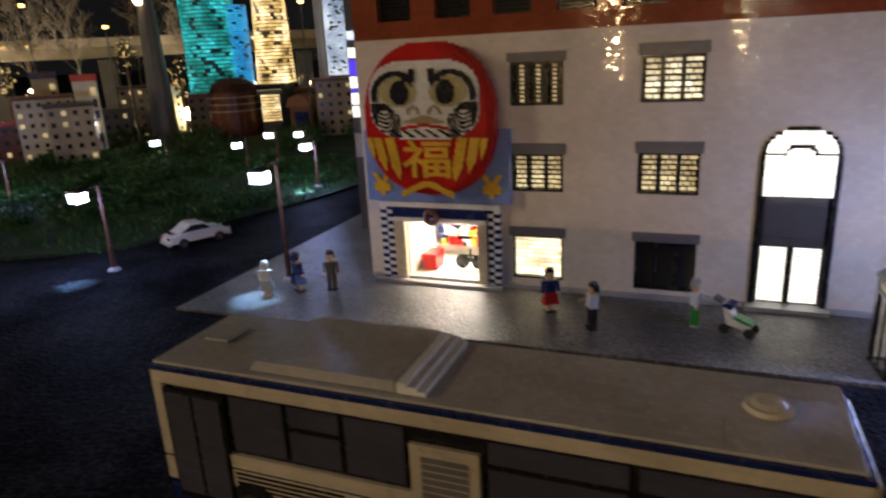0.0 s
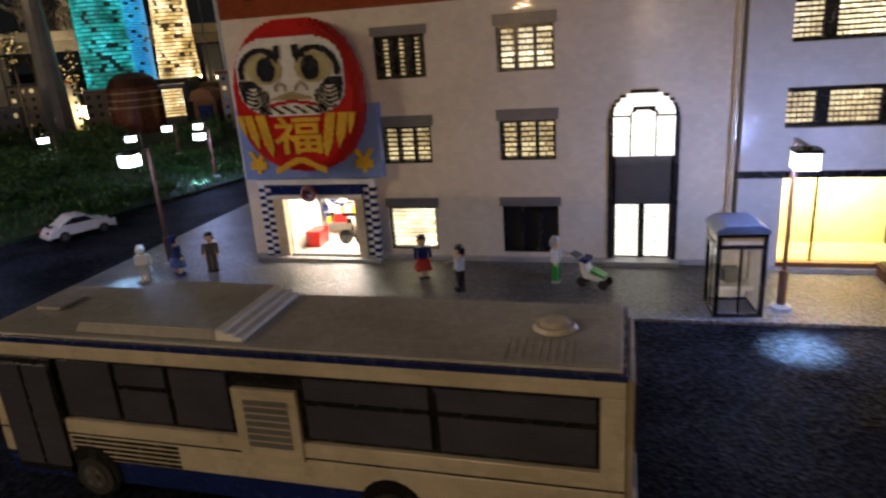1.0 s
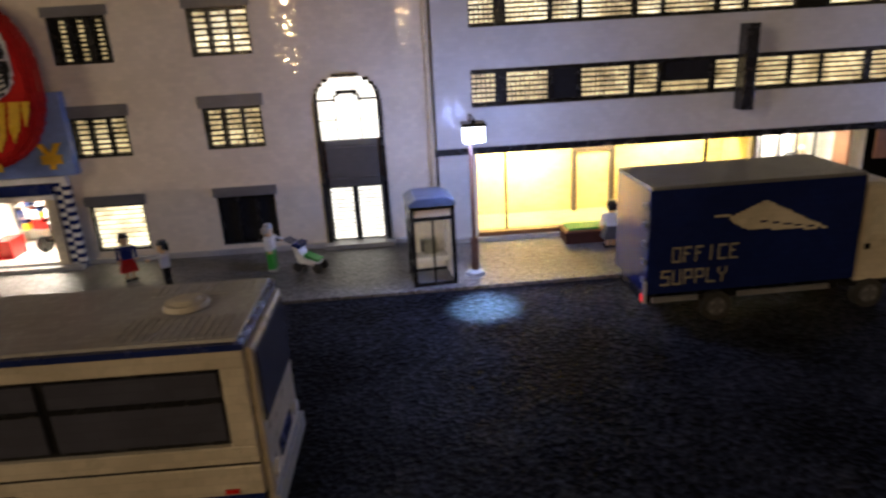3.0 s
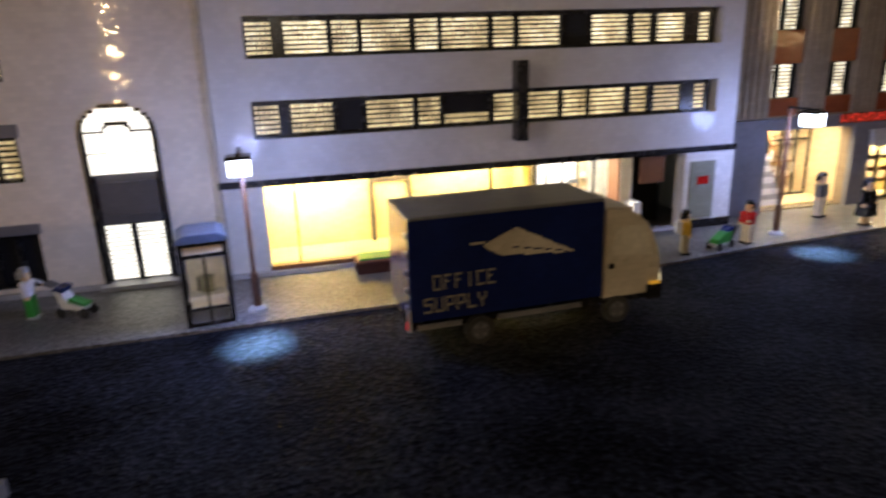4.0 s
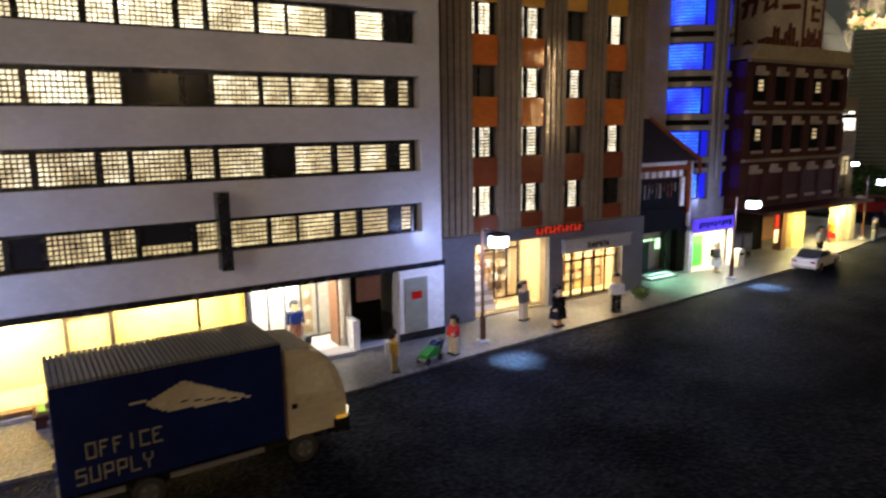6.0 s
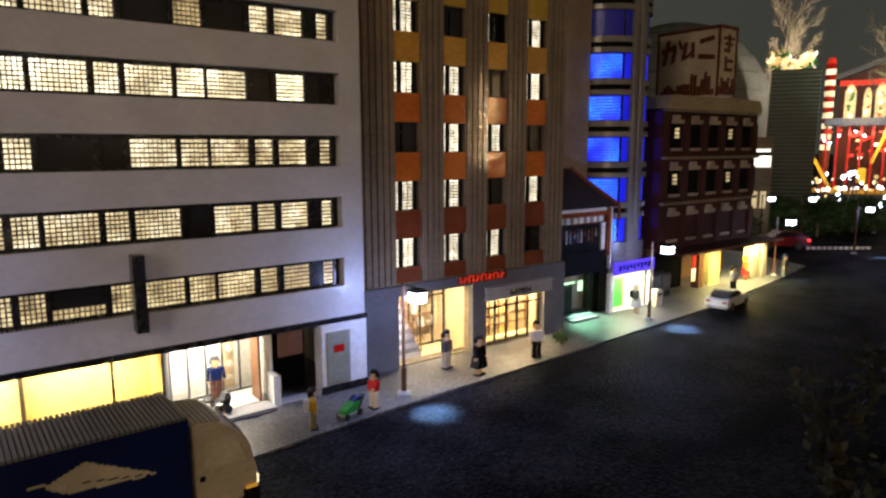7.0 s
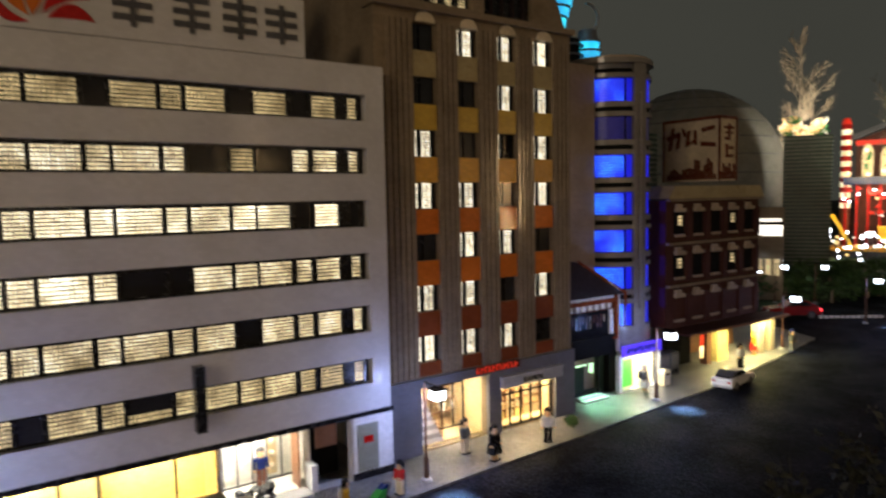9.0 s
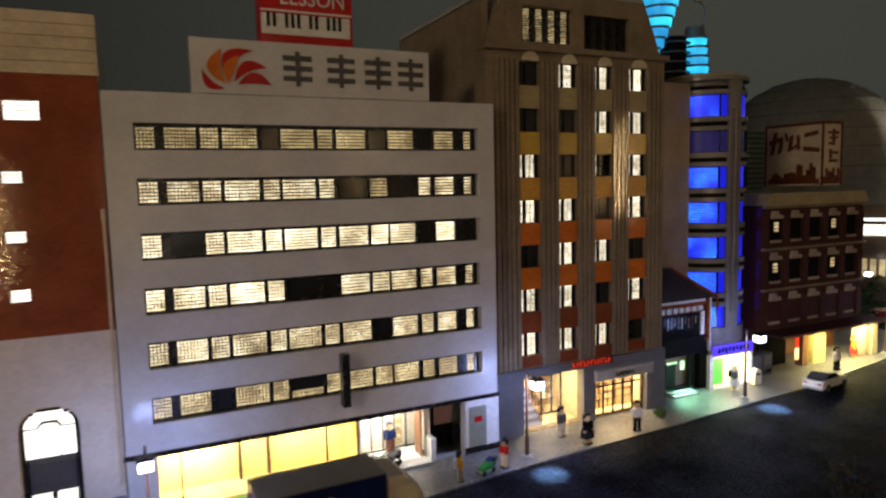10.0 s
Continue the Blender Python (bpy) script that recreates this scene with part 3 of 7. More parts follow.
for s, (a, b) in enumerate(((-0.757, -0.722), (-0.476, -0.445))):
    for i in range(20):
        che.use((i + s) % 2).box(a, (a + b) / 2, YD - 0.016, YD - 0.002, 0.0096 * i, 0.0096 * (i + 1))
        che.use((i + s + 1) % 2).box((a + b) / 2, b, YD - 0.016, YD - 0.002, 0.0096 * i, 0.0096 * (i + 1))
part("checked_pier", che, (BLUE, PURE), house, "blue and white checked pier")["kind"] = "stuff"
part("fascia", Geo().box(-0.757, -0.445, YD - 0.022, YD - 0.002, 0.192, 0.205).box(-0.72, -0.478, YD - 0.022, YD - 0.002, 0.156, 0.166), PURE, house)
part("fascia_stripe", Geo().box(-0.72, -0.478, YD - 0.024, YD - 0.002, 0.168, 0.190), BLUE, house)
wr = Geo()
for i in range(14):
    a = 2 * math.pi * i / 14
    wr.ball(-0.612 + 0.014 * math.cos(a), YD - 0.034, 0.172 + 0.014 * math.sin(a), 0.008, 8)
solid("wreath", wr, MAROON, "dark red wreath over the shop door", "wreath")
solid("shop_step", Geo().box(-0.77, -0.44, YD - 0.045, YD - 0.025, 0.0, 0.008), LIGHT_GREY, "grey step before the shop", "step", kind="structure")

# round sign: red disc, pale face panel, plain features
EYE_TAN = plastic("pale_olive_plastic", (0.50, 0.45, 0.22), rough=0.28)
sign = thing("round_sign", "round red sign with pale face on a blue board", "sign", (-0.60, YD - 0.001, 0.0))
part("board", Geo().box(-0.182, 0.182, -0.022, 0, 0.207, 0.380), LBLUE, sign, "sand-blue board")


def rounded(cx, cz, rx, rz, n=40, power=2.0):
    return [(cx + rx * math.copysign(abs(math.cos(2 * math.pi * i / n)) ** (2 / power), math.cos(2 * math.pi * i / n)),
             cz + rz * math.copysign(abs(math.sin(2 * math.pi * i / n)) ** (2 / power), math.sin(2 * math.pi * i / n))) for i in range(n)]


def courses(g, inside, z0, z1, x0, x1, y0, y1, cell=0.004, row=0.0048):
    """A shape in stepped rows, as plates laid sideways make it."""
    xs = [x0 + cell * i for i in range(int((x1 - x0) / cell) + 2)]
    zs = [z0 + row * i for i in range(int((z1 - z0) / row) + 2)]
    return grid_solid(xs, zs, lambda i, j: inside(xs[i] + cell / 2, zs[j] + row / 2), y0, y1)


for k, (scale_, ya, yb) in enumerate(((1.0, -0.040, -0.0225), (0.985, -0.052, -0.0401), (0.955, -0.062, -0.0521), (0.91, -0.070, -0.0621))):
    part("disc", courses(Geo(), lambda x, z: abs(x / (0.160 * scale_)) ** 2.3 + abs((z - 0.405) / (0.173 * scale_)) ** 2.3 < 1, 0.23, 0.58, -0.165, 0.165, ya, yb), RED, sign, "red round body layer")


def face(x, z):
    return abs(x / 0.132) ** 3.0 + abs((z - 0.452) / 0.088) ** 3.2 < 1


part("face_panel", courses(Geo(), face, 0.36, 0.54, -0.14, 0.14, -0.0730, -0.0705), PURE, sign, "white oval panel")
for s in (-1, 1):
    part("eye", courses(Geo(), lambda x, z: ((x - s * 0.060) / 0.044) ** 2 + ((z - 0.470) / 0.033) ** 2 < 1, 0.43, 0.51, -0.12, 0.12, -0.0755, -0.0733, 0.003, 0.0035), EYE_TAN, sign, "olive eye patch")
    part("pupil", courses(Geo(), lambda x, z: ((x - s * 0.055) / 0.022) ** 2 + ((z - 0.469) / 0.027) ** 2 < 1, 0.44, 0.50, -0.08, 0.08, -0.078, -0.0757, 0.003, 0.0035), BLACK, sign)
    part("brow", courses(Geo(), lambda x, z: (0.70 < ((s * x - 0.066) / 0.056) ** 2 + ((z - 0.462) / 0.052) ** 2 < 1.14 and z > 0.470 - 0.02 * (s * x > 0.09) and s * x > 0.022) or (0.016 < s * x < 0.030 and 0.494 < z < 0.522) or (0.028 < s * x < 0.046 and 0.493 < z < 0.503), 0.44, 0.53, -0.128, 0.128, -0.0775, -0.0733, 0.003, 0.0035), BLACK, sign)
    part("cheek", courses(Geo(), lambda x, z: 0.056 < s * x < 0.131 and 0.372 < z < 0.446 - 0.9 * max(0, 0.092 - s * x) and face(x * 1.03, z) and (s * x > 0.114 or z > 0.431 or math.sin((z * 1.15 + s * x * 0.62) * 560 + 7 * math.sin(s * x * 90)) > 0.05), 0.36, 0.452, -0.132, 0.132, -0.0755, -0.0733, 0.003, 0.0035), BLACK, sign, "black streaked patch")
    part("nostril", courses(Geo(), lambda x, z: abs(math.hypot(x - s * 0.026, (z - 0.424)) - 0.013) < 0.0032 and z > 0.422, 0.41, 0.45, -0.05, 0.05, -0.0755, -0.0733, 0.003, 0.0035), PALE_TAN, sign)
    for k in range(3):
        part("stripe", courses(Geo(), lambda x, z: abs(s * x - (0.088, 0.118, 0.140)[k] - 0.22 * (z - 0.36)) < (0.012, 0.011, 0.007)[k] * min(1, (z - (0.268, 0.288, 0.315)[k]) / 0.03) and z > (0.268, 0.288, 0.315)[k], 0.26, 0.366, -0.16, 0.16, -0.0730, -0.0705, 0.003, 0.0035), YELLOW, sign)
    y_mark = words("currency_mark", "\u00a5", 0.070, YELLOW, sign, pose(s * 0.140 + 0.0, -0.0235, 0.245, 90, 0, 0), 0.002, 1.1, "", -0.0024)
part("mouth", courses(Geo(), lambda x, z: abs(x) < 0.05 and 0 < z - 0.400 < 0.020 - 0.30 * abs(x), 0.37, 0.42, -0.06, 0.06, -0.0760, -0.0733, 0.003, 0.0035), OLIVE, sign)
part("lip", courses(Geo(), lambda x, z: abs(x) < 0.056 and abs(z - (0.398 - 0.14 * abs(x))) < 0.0035, 0.38, 0.40, -0.06, 0.06, -0.0755, -0.0733, 0.003, 0.0035), RED, sign)
part("chin", courses(Geo(), lambda x, z: abs(x) < 0.085 and abs(z - 0.378) < 0.008 and int((x + z * 1.6 + 1) / 0.010) % 3 == 0, 0.37, 0.39, -0.09, 0.09, -0.0755, -0.0733, 0.003, 0.0035), BLACK, sign)
words("lucky_character", "\u798f", 0.092, YELLOW, sign, pose(0.004, -0.0718, 0.313, 90, 0, 0), 0.002, 1.36, "", -0.0016)
part("scroll", courses(Geo(), lambda x, z: abs(x) < 0.066 and abs(z - (0.250 + 0.012 * math.cos(x / 0.066 * 3.0))) < 0.0075, 0.22, 0.29, -0.07, 0.07, -0.0730, -0.0705, 0.003, 0.0035), YELLOW, sign)

# ---- office block ----
YO = 1.30
office = thing("office_block", "pale grey brick-built office block with six lit window bands", "building")
BANDS = [(0.296, 0.374), (0.458, 0.540), (0.621, 0.701), (0.781, 0.862), (0.941, 1.019), (1.099, 1.177)]
OX0, OX1 = 0.434, 1.541
GF = [(0.440, 1.063, 0.014, 0.196), (1.069, 1.462, 0.004, 0.196)]
part("wall", wall_with_openings(0.356, 1.602, 0.0, 1.264, YO, YO + 0.034, [(OX0, OX1, a, b) for a, b in BANDS] + GF), OFFICE, office, bevel=0.0006)
for a in (0.356, 1.572):
    part("side_wall", Geo().box(a, a + 0.030, YO + 0.0345, 2.1, 0, 1.264), OFFICE, office)
part("roof", Geo().box(0.387, 1.571, YO + 0.035, 2.1, 1.235, 1.25), LIGHT_GREY, office)
part("black_band", Geo().box(0.350, 1.608, YO - 0.006, YO - 0.0005, 0.197, 0.2115), BLACK, office)
PANES = [(0.437, 0.489), (0.513, 0.602), (0.612, 0.665), (0.675, 0.779), (0.791, 0.841), (0.850, 0.955), (0.967, 1.016), (1.028, 1.127), (1.137, 1.199), (1.205, 1.298), (1.313, 1.359), (1.375, 1.449), (1.488, 1.518)]
OFF = [{2: "dark", 5: "half", 11: "dim"}, {8: "dark", 1: "hot"}, {5: "dark", 6: "dark"}, {1: "dark", 10: "dark", 12: "dark"}, {7: "dark", 9: "dark", 8: "dim"}, {4: "dark", 8: "dark", 10: "dark"}]
USUAL = ["low", "lit", "hot", "hot", "lit", "dim"]
YW = YO + 0.022
for k, (a, b) in enumerate(BANDS):
    w = part("window_band", Geo().box(OX0 + 0.0005, OX1 - 0.0005, YW + 0.009, YW + 0.0115, a + 0.0005, b - 0.0005), BLACK, office, "long window band in black frames")
    fr = Geo().box(OX0 + 0.001, OX1 - 0.018, YW - 0.006, YW + 0.008, a + 0.001, a + 0.006).box(OX0 + 0.001, OX1 - 0.018, YW - 0.006, YW + 0.008, b - 0.0092, b - 0.001)
    ends = [OX0 + 0.001, *[v for p in PANES for v in p], OX1 - 0.018]
    for c, d in zip(ends[::2], ends[1::2]):
        fr.box(c, d, YW - 0.006, YW + 0.008, a + 0.0062, b - 0.0094)
    part("frame", fr, BLACK, w)
    te = Geo()
    for i in range(136):
        te.box(OX0 + 0.0018 + 0.008 * i, OX0 + 0.0066 + 0.008 * i, YO + 0.001, YO + 0.0055, a + 0.0005, a + 0.0035)
    part("sill_studs", te, BLACK, w)["kind"] = "stuff"
    for i, (c, d) in enumerate(PANES):
        state = OFF[k].get(i, "lit" if k == 2 and i > 6 else USUAL[k])
        if state == "dark":
            part("pane", Geo().box(c, d, YW, YW + 0.004, a + 0.0062, b - 0.0094), SMOKE, w, "unlit dark pane")
            continue
        z1 = a + 0.030 if state == "half" else b - 0.0095
        if state == "half":
            part("pane", Geo().box(c, d, YW, YW + 0.004, z1 + 0.001, b - 0.0094), SMOKE, w, "unlit dark pane")
        part("pane", bricks_pane(c + 0.0005, d - 0.0005, a + 0.0064, z1, YW - 0.001, max(2, round((d - c) / 0.0102)), max(2, round((z1 - a - 0.0064) / 0.0100)), 0.0031, uneven=0.0010, side=0.0014), {"hot": LIT_HOT, "dim": LIT_DIM, "half": LIT_DIM, "low": LIT_LOW}.get(state, LIT), w)
# vertical black sign
solid("blade_sign", Geo().box(1.004, 1.030, YO - 0.037, YO - 0.0005, 0.260, 0.436), BLACK, "narrow black blade sign on the office wall", "sign", bevel=0.001)
# roof sign board: plain fan in warm colours and plain dark bars
board = thing("roof_sign", "long white sign board with red fan and dark bars", "sign", (0.974, YO, 1.266))
part("board", Geo().box(-0.379, 0.379, 0.0, 0.03, 0, 0.16), OFFICE, board)


def fan_blade(x0, z0, x1, z1, outer, inner, mt, k):
    """A curved blade from foot to tip between two arcs on the same side of its chord."""
    outline = []
    for bulge, way in ((outer, range(13)), (inner, range(11, 0, -1))):
        for i in way:
            u = i / 12
            arch = 2 * u * (1 - u) * bulge
            outline.append((x0 + (x1 - x0) * u - (z1 - z0) * arch, z0 + (z1 - z0) * u + (x1 - x0) * arch))
    part("fan_blade", Geo().prism(outline, -0.003 - 0.0008 * k, -0.0005), mt, board)


fan_blade(-0.284, 0.0160, -0.347, 0.0690, 0.76, 0.22, RED, 0)
fan_blade(-0.284, 0.0290, -0.290, 0.1320, 0.90, 0.17, ORANGE, 0)
fan_blade(-0.274, 0.0300, -0.198, 0.1300, 0.98, 0.36, RED, 0)
fan_blade(-0.276, 0.0310, -0.243, 0.1120, 0.66, -0.12, ORANGE, 2)
fan_blade(-0.256, 0.0360, -0.159, 0.0800, 0.80, 0.20, RED, 0)
fan_blade(-0.247, 0.0280, -0.149, 0.0300, 0.75, 0.06, RED, 0)
for i, cx in enumerate((-0.066, 0.073, 0.197, 0.312)):
    for z in (0.045, 0.076, 0.107):
        part("bar", Geo().box(cx - 0.045, cx + 0.045, -0.003, -0.0005, z, z + 0.016), DARK, board)
    part("bar", Geo().box(cx - 0.007, cx + 0.007, -0.0045, -0.0032, 0.03, 0.135), DARK, board)
# red music-lesson sign
ls = thing("lesson_sign", "red box sign with white lettering and a row of piano keys", "sign", (0.97, 1.40, 1.245))
part("box", Geo().box(-0.152, 0.152, 0, 0.07, 0.20, 0.42), RED, ls, bevel=0.001)
part("leg", Geo().box(-0.13, -0.11, 0.02, 0.05, 0, 0.20), DARK, ls)
part("leg", Geo().box(0.11, 0.13, 0.02, 0.05, 0, 0.20), DARK, ls)
part("keyboard", Geo().box(-0.148, 0.142, -0.004, -0.0005, 0.228, 0.293), PURE, ls)
part("line", Geo().box(-0.148, 0.148, -0.004, -0.0005, 0.299, 0.305), PURE, ls)
for i in range(14):
    if i % 7 not in (2, 6):
        part("black_key", Geo().box(-0.132 + 0.0195 * i, -0.122 + 0.0195 * i, -0.0062, -0.0042, 0.25, 0.293), BLACK, ls)
words("lettering", "LESSON", 0.072, PURE, ls, pose(0.02, -0.002, 0.345, 90, 0, 0), 0.0015, 0.86, "white lettering")

# ground floor of the office block: yellow show window
room = part("show_window", niche(0.440, 1.063, YO + 0.035, 1.46, 0.012, 0.199), INNER_YELLOW, office, "bright yellow show-window interior")
part("door_frame", Geo().box(0.688, 0.697, 1.440, 1.4595, 0.012, 0.160).box(0.781, 0.790, 1.440, 1.4595, 0.012, 0.160).box(0.688, 0.790, 1.440, 1.4595, 0.160, 0.169), TAN_DEEP, office, "brown inner door frame")
for a, d in ((0.501, 0.005), (0.9505, 0.0055), (1.059, 0.006)):
    part("show_window_mullion", Geo().box(a, a + d, YO + 0.004, YO + 0.012, 0.019, 0.196), BLACK, office)
part("show_window_base", Geo().box(0.438, 1.066, YO - 0.004, YO + 0.02, 0.009, 0.0185), BROWN, office)
for a, e in ((0.53, 2.8), (0.74, 1.2), (0.95, 1.4)):
    lamp("show_window_light", "AREA", (a, 1.395, 0.196), e, (1.0, 0.86, 0.58), None, (0.16, 0.06), (0, 0.95, -1))
# white entrance
part("entrance_interior", niche(1.0725, 1.336, YO + 0.035, 1.47, 0.010, 0.199), INNER_WHITE, office, "white lit entrance hall")
fr = Geo()
for a in (1.105, 1.150, 1.196, 1.240, 1.286):
    fr.box(a, a + 0.0045, 1.44, 1.446, 0.010, 0.198)
fr.box(1.0735, 1.330, 1.4465, 1.4495, 0.010, 0.016)
part("glazing_bar", fr, DARK, office)
part("display_panel", Geo().box(1.112, 1.142, 1.462, 1.466, 0.03, 0.19).box(1.205, 1.234, 1.462, 1.466, 0.03, 0.19), PURE, office)
part("display_panel", Geo().box(1.248, 1.280, 1.462, 1.466, 0.02, 0.19), INNER_TAN, office, "cream display panel")
for z in (0.035, 0.075, 0.115):
    part("display_goods", Geo().ball(1.264, 1.454, z + 0.012, 0.010, 8, 1.2), CREAM, office)
se = Geo()
for i in range(31):
    se.box(1.0735 + 0.008 * i, 1.0785 + 0.008 * i, YO - 0.0298, YO - 0.0248, 0.0092, 0.0115)
part("step_studs", se, LIGHT_GREY, office)["kind"] = "stuff"
part("brown_door", Geo().box(1.302, 1.308, YO + 0.036, 1.392, 0.01, 0.198), WOODY, office, "open reddish-brown wooden door leaf")
part("recess_wall", Geo().box(1.345, 1.460, YO + 0.10, YO + 0.11, 0.0, 0.198).box(1.338, 1.344, YO + 0.036, 1.49, 0.0, 0.198), DULL, office)
part("recess_panel", Geo().box(1.350, 1.418, YO + 0.014, YO + 0.020, 0.125, 0.190), BROWN, office)
part("low_pillar", Geo().box(1.326, 1.346, YO - 0.004, YO + 0.05, 0.0, 0.082), PURE, office, bevel=0.001)
lamp("entrance_light", "AREA", (1.19, 1.40, 0.196), 1.35, (1.0, 0.92, 0.78), None, (0.16, 0.12))
solid("entrance_step", Geo().box(1.072, 1.324, YO - 0.030, YO + 0.034, 0.0005, 0.009), LIGHT_GREY, "pale grey entrance step", "step", kind="structure", bevel=0.001)
part("white_surround", Geo().box(1.466, 1.604, YO - 0.004, YO - 0.0005, 0.022, 0.196), PURE, office)
sd = part("side_door", Geo().box(1.479, 1.549, YO - 0.008, YO - 0.0042, 0.026, 0.174), SIDE_DOOR, office, "pale grey-green side door with a red notice")
part("notice", Geo().box(1.499, 1.531, YO - 0.0095, YO - 0.0082, 0.115, 0.136), RED, sd)
part("door_base", Geo().box(1.463, 1.606, YO - 0.006, YO - 0.0005, 0.0, 0.021), BLACK, office)
part("office_plinth", Geo().box(0.357, 1.066, YO - 0.014, YO - 0.0005, 0.0, 0.0085), LIGHT_GREY, office)
solid("downpipe", Geo().cyl(0.343, 1.316, 0.13, 0.93, 0.0045, n=10).cyl(0.343, 1.316, 0.125, 0.14, 0.0065, n=10).cyl(0.343, 1.316, 0.90, 0.935, 0.0065, n=10), CREAM, "cream downpipe in the corner between two buildings", "pipe", smooth=False)

# ---- brown tower block ----
YB = 1.365
brown = thing("brown_tower_block", "dark tan fluted tower block with coloured panels between its windows", "building")
COLS = [(1.746, 1.838), (1.923, 2.012), (2.097, 2.183), (2.266, 2.362)]
WH = 0.087
TOPS = [0.398 + 0.1725 * k for k in range(7)]
op = [(a, b, t - WH, t) for a, b in COLS for t in TOPS] + [(1.748, 2.033, 0.004, 0.226), (2.093, 2.362, 0.004, 0.201)]
part("wall", wall_with_openings(1.608, 2.46, 0.0, 1.470, YB, YB + 0.03, op), TAN, brown)
part("side_wall", Geo().box(1.608, 1.638, YB + 0.0305, 2.2, 0, 1.66), TAN, brown)
part("side_wall", Geo().box(2.43, 2.46, YB + 0.0305, 2.2, 0, 1.47), TAN, brown)
part("verge", Geo().box(1.600, 1.640, YB + 0.03, 2.2, 1.661, 1.676), LIGHT_GREY, brown)
rib, gro = Geo(), Geo()
bounds = [1.640, *[v for c in COLS for v in c], 2.45]
for a, b in zip(bounds[::2], bounds[1::2]):
    n = max(2, round((b - a) / 0.021))
    s = (b - a) / n
    for i in range(n):
        rib.box(a + s * i + 0.0022, a + s * (i + 1) - 0.0022, YB - 0.012, YB - 0.0005, 0.262, 1.44)
        if i:
            # Dark strips over the tan wall stand in for shade between the flutes.
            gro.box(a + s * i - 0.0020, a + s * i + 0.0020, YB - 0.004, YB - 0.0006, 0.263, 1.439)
part("fluted_pier", rib, TAN, brown, "vertical fluted piers")["kind"] = "stuff"
part("groove_shade", gro, TAN_DEEP, brown, "dark strips standing in for shade between the flutes")["kind"] = "stuff"
part("slate_facing", wall_with_openings(1.604, 2.465, 0, 0.258, YB - 0.016, YB - 0.001, [(1.747, 2.034, -0.01, 0.227), (2.092, 2.363, -0.01, 0.203)]), GREY, brown, "slate-grey ground-floor facing")
COLOURS = [RUST, RUST, ORANGE, ORANGE, AMBER, MUSTARD, OLIVE]
STATE = ["LLDLLDD", "LLLLDDL", "LDLDHLL", "DLDLLLL"]
for ci, (a, b) in enumerate(COLS):
    for k, t in enumerate(TOPS):
        zb = (0.264 if k == 0 else TOPS[k - 1] + 0.001)
        part("spandrel", Geo().box(a + 0.001, b - 0.001, YB - 0.006, YB - 0.0005, zb, t - WH - 0.001), COLOURS[k], brown, "", 0.0008)
        w = part("window", Geo().box(a, b, YB + 0.022, YB + 0.028, t - WH, t), BLACK, brown)
        wd = b - a
        st = STATE[ci][k]
        if st == "D":
            part("pane", Geo().box(a + 0.003, a + wd * 0.34, YB + 0.012, YB + 0.015, t - WH, t).box(a + wd * 0.42, b - 0.003, YB + 0.012, YB + 0.015, t - WH, t), SMOKE, w, "unlit dark pane")
        else:
            for u, v in ((0.02, 0.21), (0.40, 0.57), (0.605, 0.775)):
                if st == "H" and u > 0.1:
                    continue
                part("pane", bricks_pane(a + wd * u, a + wd * v, t - WH + 0.001, t - 0.001, YB + 0.008, 2, 9, 0.0016, stagger=True, uneven=0.0016, side=0.0014), PALE_LIT if (k + ci) % 3 else PALE_HOT, w)
            part("frame", Geo().box(a + wd * 0.275, a + wd * 0.345, YB + 0.004, YB + 0.018, t - WH, t), DULL, w)
            part("frame", Geo().box(a + wd * 0.84, a + wd * 0.90, YB + 0.004, YB + 0.018, t - WH, t), DULL, w)
        if k == 6:
            half = [(a + wd / 2 + wd * 0.42 * math.cos(math.pi * i / 8), t + 0.002 + 0.034 * math.sin(math.pi * i / 8)) for i in range(9)]
            part("arch_head", Geo().prism(half, YB - 0.016, YB - 0.0125), CREAM, w, "cream arched window head")
part("cornice", Geo().box(1.600, 2.468, YB - 0.024, YB + 0.06, 1.4705, 1.492), TAN, brown, bevel=0.002)
at = wall_with_openings(1.70, 2.36, 1.4925, 1.70, YB + 0.012, YB + 0.04, [(1.776, 2.004, 1.510, 1.642), (2.058, 2.282, 1.497, 1.630)])
part("attic_wall", at, TAN, brown)
part("attic_slope", Geo().prism([(1.61, 1.4925), (1.699, 1.4925), (1.699, 1.70)], YB + 0.012, 2.1), TAN, brown)
part("attic_slope", Geo().prism([(2.361, 1.70), (2.361, 1.4925), (2.45, 1.4925)], YB + 0.012, 2.1), TAN, brown)
aw = part("attic_window", Geo().box(1.776, 2.004, YB + 0.034, YB + 0.039, 1.510, 1.642).box(2.058, 2.282, YB + 0.034, YB + 0.039, 1.497, 1.630), BLACK, brown)
for i in range(4):
    part("pane", bricks_pane(1.786 + 0.057 * i, 1.813 + 0.057 * i, 1.514, 1.636, YB + 0.024, 2, 13, 0.0044, uneven=0.0024, side=0.0014), LIT_DIM, aw)
    part("mullion", Geo().box(2.096 + 0.049 * i, 2.101 + 0.049 * i, YB + 0.018, YB + 0.033, 1.498, 1.629), ROOF_DARK, aw)
rf = Geo().box(1.70, 2.36, YB + 0.012, 2.1, 1.7005, 1.712)
for i in range(40):
    rf.box(1.72 + 0.016 * i, 1.728 + 0.016 * i, YB + 0.02, YB + 0.03, 1.713, 1.78)
part("roof_rail", rf, LIGHT_GREY, brown)
